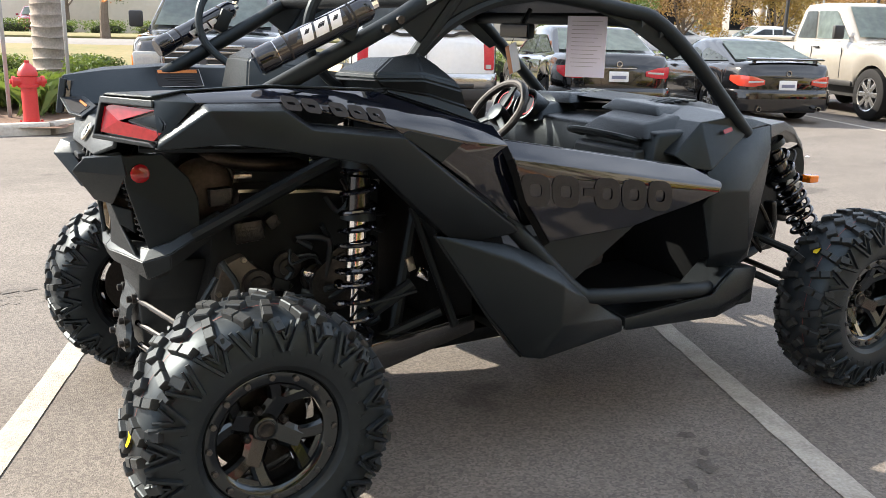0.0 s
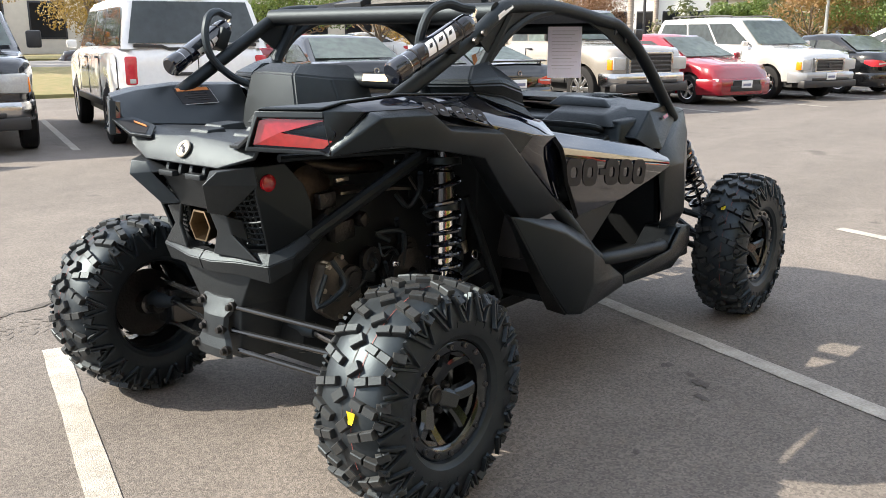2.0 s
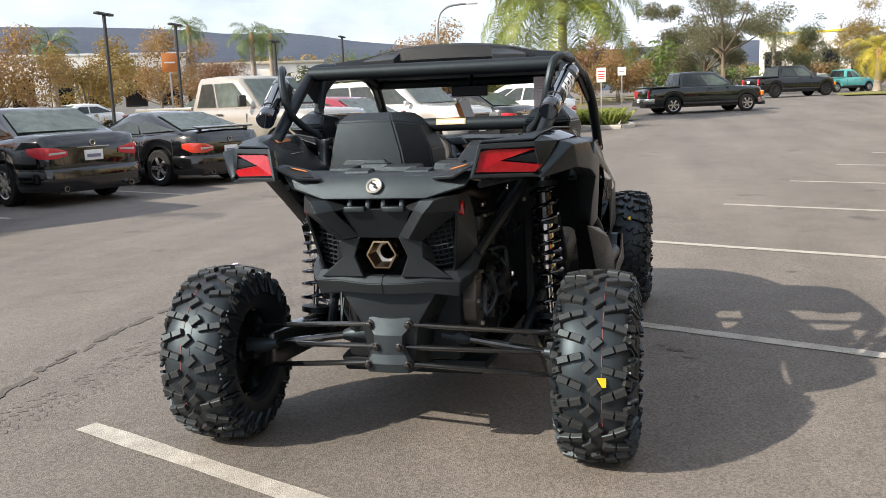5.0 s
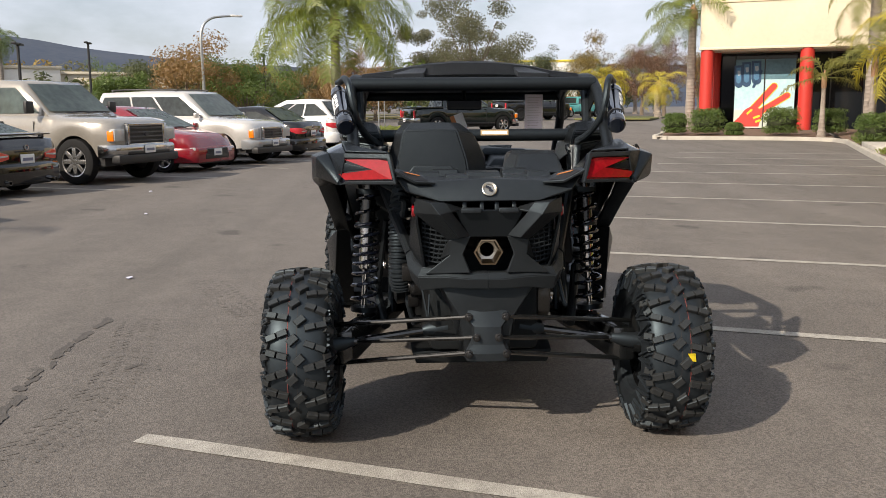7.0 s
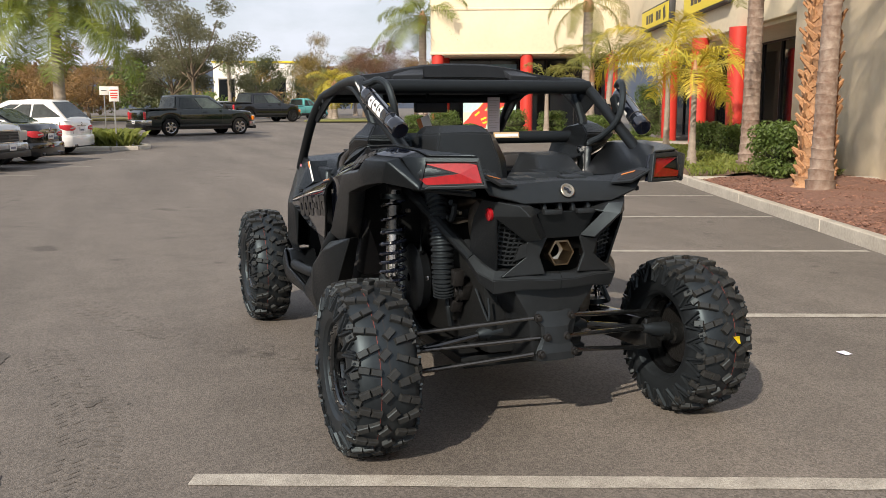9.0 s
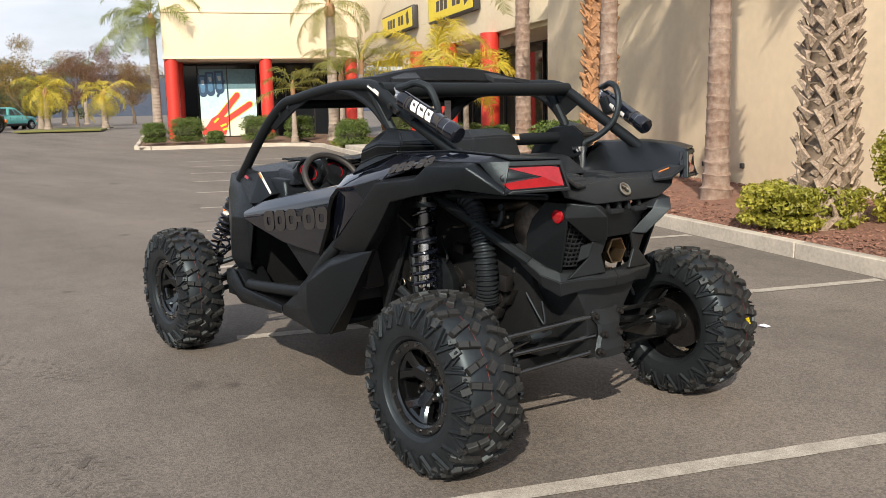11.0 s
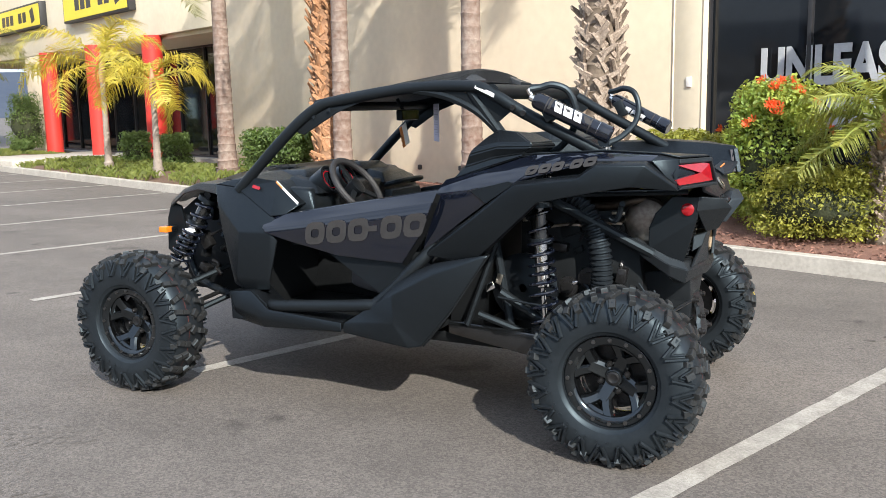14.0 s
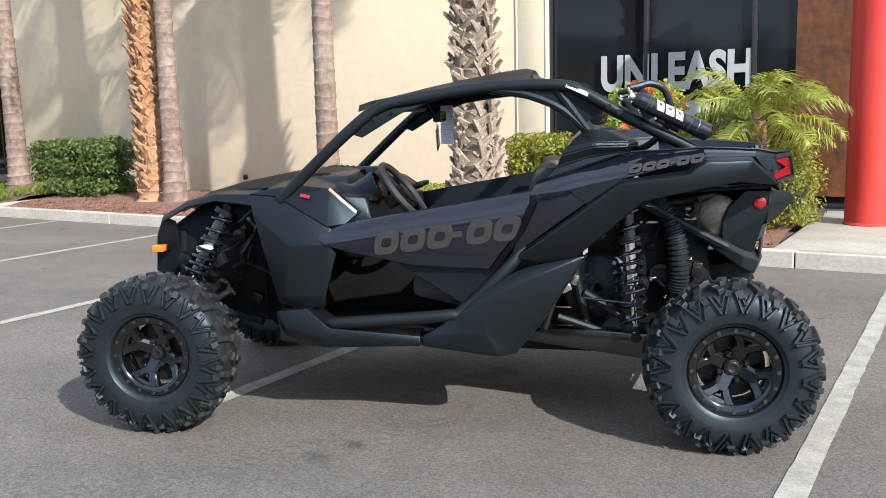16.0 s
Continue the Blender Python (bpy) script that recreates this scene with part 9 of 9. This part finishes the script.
    # broadleaf trees
    for i, (x, y, top, r, mt, nm, airy) in enumerate((
            (16.5, 35.2, 4.1, 2.4, LEAF_ORANGE, "orange-brown autumn tree across the road", 1), (12.6, 35.5, 4.3, 2.9, LEAF_GREEN, "green tree across the road", 1), (29.7, 42.2, 4.2, 2.6, LEAF_ORANGE, "orange-brown autumn tree across the road", 1),
            (47.3, 31.2, 3.4, 1.9, LEAF_MIXED, "tree with turning leaves beyond the lot", 1), (50.7, 25.8, 3.3, 2.2, LEAF_ORANGE, "orange-brown autumn tree beyond the lot", 1), (35.2, 26.9, 3.7, 2.6, LEAF_ORANGE, "orange-brown autumn tree behind the parked cars", 1),
            (37.6, 24.9, 3.3, 2.4, LEAF_GREEN, "green tree behind the parked cars", 1), (63.0, 20.6, 8.8, 4.9, LEAF_GREY, "large airy grey-green tree beyond the lot", 2), (70.2, 12.6, 5.4, 2.9, LEAF_MIXED, "round tree with turning leaves beyond the lot", 1),
            (76.0, 7.3, 5.9, 2.8, LEAF_BROWN, "red-brown tree beyond the shop", 1), (80.5, 9.8, 6.0, 2.6, LEAF_BROWN, "red-brown tree beyond the shop", 1), (31.0, 27.5, 2.6, 1.3, LEAF_GREEN, "green tree behind the parked cars", 1),
            (55.8, 25.6, 4.0, 2.3, LEAF_ORANGE, "orange-brown autumn tree beyond the lot", 1), (45.0, 36.0, 3.5, 2.4, LEAF_DULL, "dull green tree beyond the lot", 1), (68.6, 24.0, 7.2, 3.6, LEAF_GREY, "airy grey-green tree beyond the lot", 2),
            (22.0, 37.5, 3.6, 2.4, LEAF_MIXED, "tree with turning leaves across the road", 1), (5.0, 40.0, 4.6, 2.8, LEAF_MIXED, "tree with turning leaves across the road", 1), (-3.0, 44.0, 6.0, 2.6, LEAF_GREEN, "green tree across the road", 1),
            (-14.0, 54.0, 6.0, 2.8, LEAF_GREEN, "green tree by the far wall", 1), (57.0, 34.0, 3.4, 2.6, LEAF_DULL, "dull green tree beyond the lot", 1), (52.0, 44.0, 3.5, 2.8, LEAF_GREEN, "green tree beyond the lot", 1), (38.0, 47.0, 3.4, 2.4, LEAF_BROWN, "brown tree across the road", 1),
            (86, 15.5, 5.5, 2.8, LEAF_DULL, "dull green tree far down the lot", 1), (74, 17.5, 4.8, 2.4, LEAF_DULL, "dull green tree far down the lot", 1), (90, 5.5, 6.5, 3.0, LEAF_MIXED, "tree with turning leaves beyond the shop", 1))):
        tree(nm, x, y, top, r, mt, 60 + i, airy, 9500 if airy == 1 else 24000, 0.13 if airy == 1 else 0.15)
    tree("tree with orange and green leaves behind the charcoal pickup", -3.6, 29.0, 7.0, 3.3, LEAF_FLAME, 90, 1, 12000, 0.13, 0.36)
    tree("tree with turning leaves behind the fire hydrant", -8.2, 37.0, 8.0, 3.6, LEAF_MIXED, 91, 1, 12000, 0.13, 0.34)
    # shrubs in the planters
    shrub("clipped yellow-green hedge in the mulch", 3.25, -5.45, 0.14, 0.66, 0.60, 1.02, LEAF_HEDGE, 81, 24000, 0.052, 0.6)
    shrub("low square-clipped yellow-green hedge round the thick palm", 4.10, -4.46, 0.14, 0.54, 0.54, 0.48, LEAF_HEDGE, 82, 17000, 0.052, 1.0)
    shrub("loose green bush with orange-red flowers", 2.05, -5.05, 0.14, 0.54, 0.55, 1.55, LEAF_BUSH, 83, 20000, 0.055, 0, flowers=72, name="flowering_bush")
    shrub("sparse twiggy green shrub by the kerb", 1.35, -4.55, 0.14, 0.75, 0.42, 0.75, LEAF_HEDGE, 84, 12000, 0.038, name="low_shrub")
    shrub("green shrub below the small palm", 0.70, -5.05, 0.14, 0.55, 0.50, 0.95, LEAF_HEDGE, 85, 12000, 0.040, name="low_shrub")
    shrub("rounded clipped green shrub in the mulch", 11.75, -5.35, 0.14, 0.72, 0.66, 1.02, LEAF_GREEN, 86, 12000, 0.075, 0.5)
    for i, (x, y, r, h) in enumerate(((18.0, -6.2, 0.46, 0.88), (20.3, -6.2, 0.46, 0.90), (14.3, -6.45, 0.56, 0.98), (27.9, -4.40, 0.72, 1.02), (30.4, -4.55, 0.42, 0.70), (29.4, -6.2, 0.42, 0.55), (34.4, -1.65, 0.85, 1.15), (34.7, 1.2, 0.80, 1.1), (35.2, 2.5, 0.6, 0.9), (35.4, -3.5, 0.75, 1.05), (34.3, 0.1, 0.40, 0.55), (30.0, -6.55, 0.66, 2.1))):
        shrub("rounded clipped green shrub before the shop", x, y, 0.12, r, r, h, LEAF_GREEN, 90 + i, 6200, 0.070, 0.0)
    tufts("grass_tufts", 12.9, 22.9, -6.9, -4.0, 1300, 0.15, GRASS, "patchy yellow-green grass and ground cover", 0.12, 7)
    tufts("grass_tufts", 27.2, 31.0, -6.9, -4.0, 420, 0.15, GRASS, "patchy yellow-green grass and ground cover", 0.12, 17)
    # island with the hydrant
    kerb("kerb_island", [(-14.0, 8.45), (-3.6, 8.45), (-2.85, 8.75), (-2.55, 9.5), (-2.5, 16.0)])
    bed("island_bed", [(-14.0, 8.53), (-2.62, 16.0)], SOIL, "brown soil bed round the fire hydrant", 0.10, 0.06, 0.5, 0.02, 12)
    tufts("strap_leaves", -5.5, -2.9, 9.6, 12.0, 420, 0.42, LEAF_GREEN, "long green strap leaves round the hydrant", 0.12, 9, "plant")
    for i, (x, y) in enumerate(((-2.9, 11.6), (-3.4, 12.9), (-4.6, 12.4), (-5.6, 11.2))):
        shrub("loose green shrub in the island bed", x, y, 0.12, 0.55, 0.55, 0.72, LEAF_GREEN, 110 + i, 4200, 0.06, name="low_shrub")
    # island by the white crossover
    kerb("kerb_far_island", [(26.2, 16.5), (26.0, 12.3), (26.6, 11.6), (27.4, 11.5), (36.0, 17.5)])
    tufts("island_grass", 26.3, 28.2, 11.9, 14.6, 300, 0.55, GRASS, "green grass clump at the tip of the island", 0.05, 10)
    bed("far_island_bed", [(26.3, 13.6), (33.0, 20.0)], LAWN, "green and dry ground of the far island", 0.08, 0.05, 0.8, 0.02, 13)
    for i in range(5):
        shrub("low dark hedge behind the parked cars", 4.2 + i * 2.6, 18.2, 0.0, 1.35, 0.55, 0.95, LEAF_GREEN, 120 + i, 1500, 0.10, 0.9, name="hedge", group="hedge behind the cars")
    for i in range(6):
        shrub("low clipped hedge across the road", -15.0 + i * 2.4, 46.5, 0.0, 1.2, 0.6, 1.0, LEAF_GREEN, 130 + i, 900, 0.13, 0.9, name="hedge", group="hedge across the road")


def far_woods():
    """Mixed low woods and brush round the far edge of the lot and beyond the road; one joined mesh for each kind of leaf."""
    rg = random.Random(77)
    kinds = {}
    for i in range(230):
        az = radians(rg.uniform(2, 108))
        d = rg.uniform(58, 125)
        if az > radians(62):
            d = rg.uniform(62, 110)
        h = rg.uniform(1.4, 4.6) * (0.7 + d / 160)
        x, y = d * math.cos(az), d * math.sin(az)
        if y < 11 or (y < 20 and x < 92):
            continue
        c = []
        for _ in range(5):
            r = h * rg.uniform(0.20, 0.34)
            c.append(((x + rg.gauss(0, h * 0.32), y + rg.gauss(0, h * 0.32), rise(x, y) + h * rg.uniform(0.3, 0.85)), (r, r, r * 0.8)))
        kinds.setdefault(rg.choice((0, 0, 1, 1, 2, 3, 4, 5)), []).extend(c)
    mats = (LEAF_DULL, LEAF_MIXED, LEAF_ORANGE, LEAF_BROWN, LEAF_GREEN, LEAF_GREY)
    for k, c in sorted(kinds.items()):
        ob = leaf_cloud("far_woods", c, 90 * len(c), 0.42, mats[k], None, 200 + k, 1.3, "mixed green, brown and orange brush beyond the lot", SITE)
        tagged(ob, category="woods", kind="stuff")


def hydrant(x, y):
    th = thing("fire_hydrant", "red fire hydrant on the island bed", "fire hydrant", m=SITE @ pose(x, y, 0.10, 0, 0, 25))
    bm = bmesh.new()
    lathe(bm, [(0, 0.15), (0.03, 0.15), (0.035, 0.10), (0.10, 0.095), (0.46, 0.095), (0.47, 0.125), (0.50, 0.125), (0.51, 0.105), (0.60, 0.105), (0.61, 0.12), (0.64, 0.12), (0.70, 0.10), (0.75, 0.055), (0.77, 0.03), (0.80, 0.03)], 28, axis="z", caps=True)
    part("barrel", bm, HYDRANT_RED, th)
    for ax, s in (("x", 1), ("x", -1), ("y", 1)):
        bm = bmesh.new()
        lathe(bm, [(0.08 * s, 0.055), (0.15 * s, 0.055), (0.152 * s, 0.07), (0.19 * s, 0.07), (0.195 * s, 0.03), (0.215 * s, 0.03)], 18, axis=ax, c=(0, 0, 0.54), caps=True)
        part("outlet_cap", fix(bm), HYDRANT_RED, th)
    for k in range(6):
        bm = bmesh.new()
        lathe(bm, [(0.03, 0.014), (0.055, 0.014)], 6, axis="z", c=(0.125 * math.cos(k * 1.047), 0.125 * math.sin(k * 1.047), 0), caps=True)
        part("bolt", bm, HYDRANT_RED, th)


def post_sign(x, y, h, w, hh, label, face, a, bars=(), z=0.0, nm="street_sign"):
    th = thing(nm, label, "sign", m=SITE @ pose(x, y, z + rise(x, y), 0, 0, a))
    bm = bmesh.new()
    box(bm, (0, 0.02, h / 2), (0.05, 0.03, h), None, 0.004)
    part("post", bm, GALV, th)
    bm = bmesh.new()
    box(bm, (0, 0, h - hh / 2), (w, 0.006, hh), None, 0.002)
    bd = part("sign_board", bm, face, th)
    for i, (u, wd, mt) in enumerate(bars):
        bm = bmesh.new()
        box(bm, (0, -0.006, h - hh * u), (w * wd, 0.004, hh * 0.08))
        part("print_bar", bm, mt, bd)
    return th


def street_lamp(x, y, h, a, arm=1.6, label="grey street lamp with a curved arm", style=0):
    th = thing("street_lamp", label, "street lamp", "street lamps", SITE @ pose(x, y, rise(x, y), 0, 0, a))
    bm = bmesh.new()
    if style == 0:
        tube(bm, smooth_path([(0, 0, 0), (0, 0, h * 0.5), (0, 0, h - 0.9), (arm * 0.3, 0, h - 0.2), (arm, 0, h)], 5), 0.075, 10, [1.1 - 0.022 * i for i in range(21)])
    else:
        tube(bm, [(0, 0, 0), (0, 0, h)], 0.07, 10)
    part("pole", bm, GALV if style == 0 else TRIM, th)
    for s in ((1,) if style == 0 else (1, -1)):
        bm = bmesh.new()
        box(bm, ((arm + 0.2) if style == 0 else 0.35 * s, 0, h), (0.6, 0.22, 0.10), None, 0.03)
        part("lamp_head", bm, WHITE_WALL if style == 0 else TRIM, th)


def far_building(name, label, x0, x1, y0, y1, h, wall, roofc=None, windows=0, a=0.0, face=-1):
    cx, cy = (x0 + x1) / 2, (y0 + y1) / 2
    th = thing(name, label, "building", "far buildings", SITE @ pose(cx, cy, rise(cx, cy), 0, 0, a))
    bm = bmesh.new()
    box(bm, (0, 0, h / 2), (x1 - x0, y1 - y0, h), None, 0.05)
    part("wall", bm, wall, th)
    bm = bmesh.new()
    box(bm, (0, 0, h + 0.08), (x1 - x0 + 0.3, y1 - y0 + 0.3, 0.22), None, 0.03)
    part("roof", bm, roofc or wall, th)
    for i in range(windows):
        x = (x0 - cx) + (x1 - x0) * (i + 0.5) / windows
        bm = bmesh.new()
        box(bm, (x, face * ((y1 - y0) / 2 + 0.01), h * 0.45), ((x1 - x0) / windows * 0.62, 0.06, h * 0.5), None, 0.01)
        wd = part("window", bm, MULLION, th)
        bm = bmesh.new()
        box(bm, (x, face * ((y1 - y0) / 2 + 0.045), h * 0.45), ((x1 - x0) / windows * 0.56, 0.02, h * 0.45))
        part("pane", bm, DARK_GLASS, wd)


def build_far():
    hydrant(-3.12, 8.95)
    red = ((0.25, 0.8, POSTER_RED), (0.45, 0.7, POSTER_RED), (0.60, 0.75, POSTER_RED), (0.75, 0.6, POSTER_RED))
    post_sign(-3.55, 9.5, 2.35, 0.62, 0.55, "white sign with red unreadable print on a post", WHITE_WALL, 25, red)
    post_sign(-3.05, 10.6, 2.15, 0.46, 0.30, "small white sign with a dark bar on a post", WHITE_WALL, 20, ((0.5, 0.8, SIGN_DARK),))
    post_sign(26.3, 12.2, 2.15, 0.32, 0.50, "white and red parking sign on the island", WHITE_WALL, -65, red)
    post_sign(14.4, 20.6, 3.0, 0.45, 0.55, "orange and white sign behind the parked cars", ORANGE_DECAL, -30, ((0.5, 0.7, WHITE_WALL),))
    post_sign(43.5, 19.5, 2.3, 0.45, 0.45, "white sign across the lot", WHITE_WALL, -65, ((0.5, 0.6, SIGN_DARK),))
    street_lamp(33.3, 24.5, 5.7, -35, label="grey street lamp with a curved arm")
    for x, y, h in ((18.2, 29.5, 5.0), (41.0, 38.0, 5.0), (28.5, 31.0, 4.2), (48.0, 30.0, 4.4), (24.2, 33.0, 5.0)):
        street_lamp(x, y, h, 30, label="dark parking lot lamp with two heads", style=1)
    # road, verges
    g = plate("verge", (10.0, 24.0, 0.0), (110, 6.0, 0.2), DRY_GRASS, "green and dry grass verge along the road", "verge", kind="structure")
    for nm, x, y, sx, sy, z, mt, lb in (("road", 10, 32.0, 170, 9.0, 0.52, ROAD, "pale asphalt road beyond the lot"), ("far_verge", 10, 42.5, 170, 10, 0.58, DRY_GRASS, "green and dry grass beyond the road"), ("far_lawn", 75, 26, 30, 10, 0.60, DRY_GRASS, "dry grass field beyond the lot"), ("lot_verge", 62, 8.6, 12, 5.0, 0.56, LAWN, "green lawn beyond the shop wing")):
        plate(nm, (x, y, z), (sx, sy, 0.10), mt, lb, "ground", kind="structure", bev=0.02)
    far_building("white_building", "white flat-roofed building with dark windows across the road", 33.0, 46.0, 58.0, 70.0, 4.8, WHITE_WALL, None, 5, -30)
    far_building("white_shop", "low white shop building with dark windows", 44.0, 56.0, 53.0, 62.0, 4.0, WHITE_WALL, CREAM_WALL, 6, -40)
    far_building("cream_shop", "low cream shop building beyond the lot", 55.0, 64.0, 48.0, 56.0, 3.7, CREAM_WALL, None, 4, -45)
    far_building("white_orange_shop", "white shop building with an orange end", 102.0, 114.0, 20.0, 30.0, 6.2, WHITE_WALL, SIGN_YELLOW, 4, -80)
    far_building("long_building", "pale long building with dark windows across the road", -4.0, 26.0, 56.0, 66.0, 4.4, CREAM_WALL, WHITE_WALL, 9, 0)
    plate("far_wall", (-18.0, 58.0, 1.5), (30, 0.3, 3.0), CREAM_WALL, "beige boundary wall across the road", "wall", kind="structure")
    # bank that climbs from the lot to the road
    bm = bmesh.new()
    rg = random.Random(77)
    rows = []
    for i in range(57):
        x = -74 + i * 3.0
        rows.append([(x, y + rg.uniform(-0.15, 0.15), z + (rg.uniform(-0.03, 0.03) if 0 < k < 4 else 0)) for k, (y, z) in enumerate(((20.4, -0.10), (21.6, 0.16), (23.6, 0.34), (25.6, 0.50), (27.75, 0.575)))])
    loop_faces(bm, rows, close=False, caps=False)
    tagged(link("road_bank", fix(bm), DRY_GRASS, smooth=60, m=SITE), "green and dry grass bank below the road", "verge", kind="structure")
    # hills, their distance haze carried by the blue colour
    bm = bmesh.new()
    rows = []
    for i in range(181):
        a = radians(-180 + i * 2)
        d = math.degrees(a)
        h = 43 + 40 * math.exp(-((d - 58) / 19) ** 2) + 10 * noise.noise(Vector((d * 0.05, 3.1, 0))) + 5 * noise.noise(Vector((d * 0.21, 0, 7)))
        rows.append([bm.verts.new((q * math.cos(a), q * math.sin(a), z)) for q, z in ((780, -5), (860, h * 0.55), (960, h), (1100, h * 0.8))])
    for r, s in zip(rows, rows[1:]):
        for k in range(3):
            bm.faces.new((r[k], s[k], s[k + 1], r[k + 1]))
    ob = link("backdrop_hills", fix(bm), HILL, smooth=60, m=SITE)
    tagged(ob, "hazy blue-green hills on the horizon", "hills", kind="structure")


build_plants()
far_woods()
build_far()
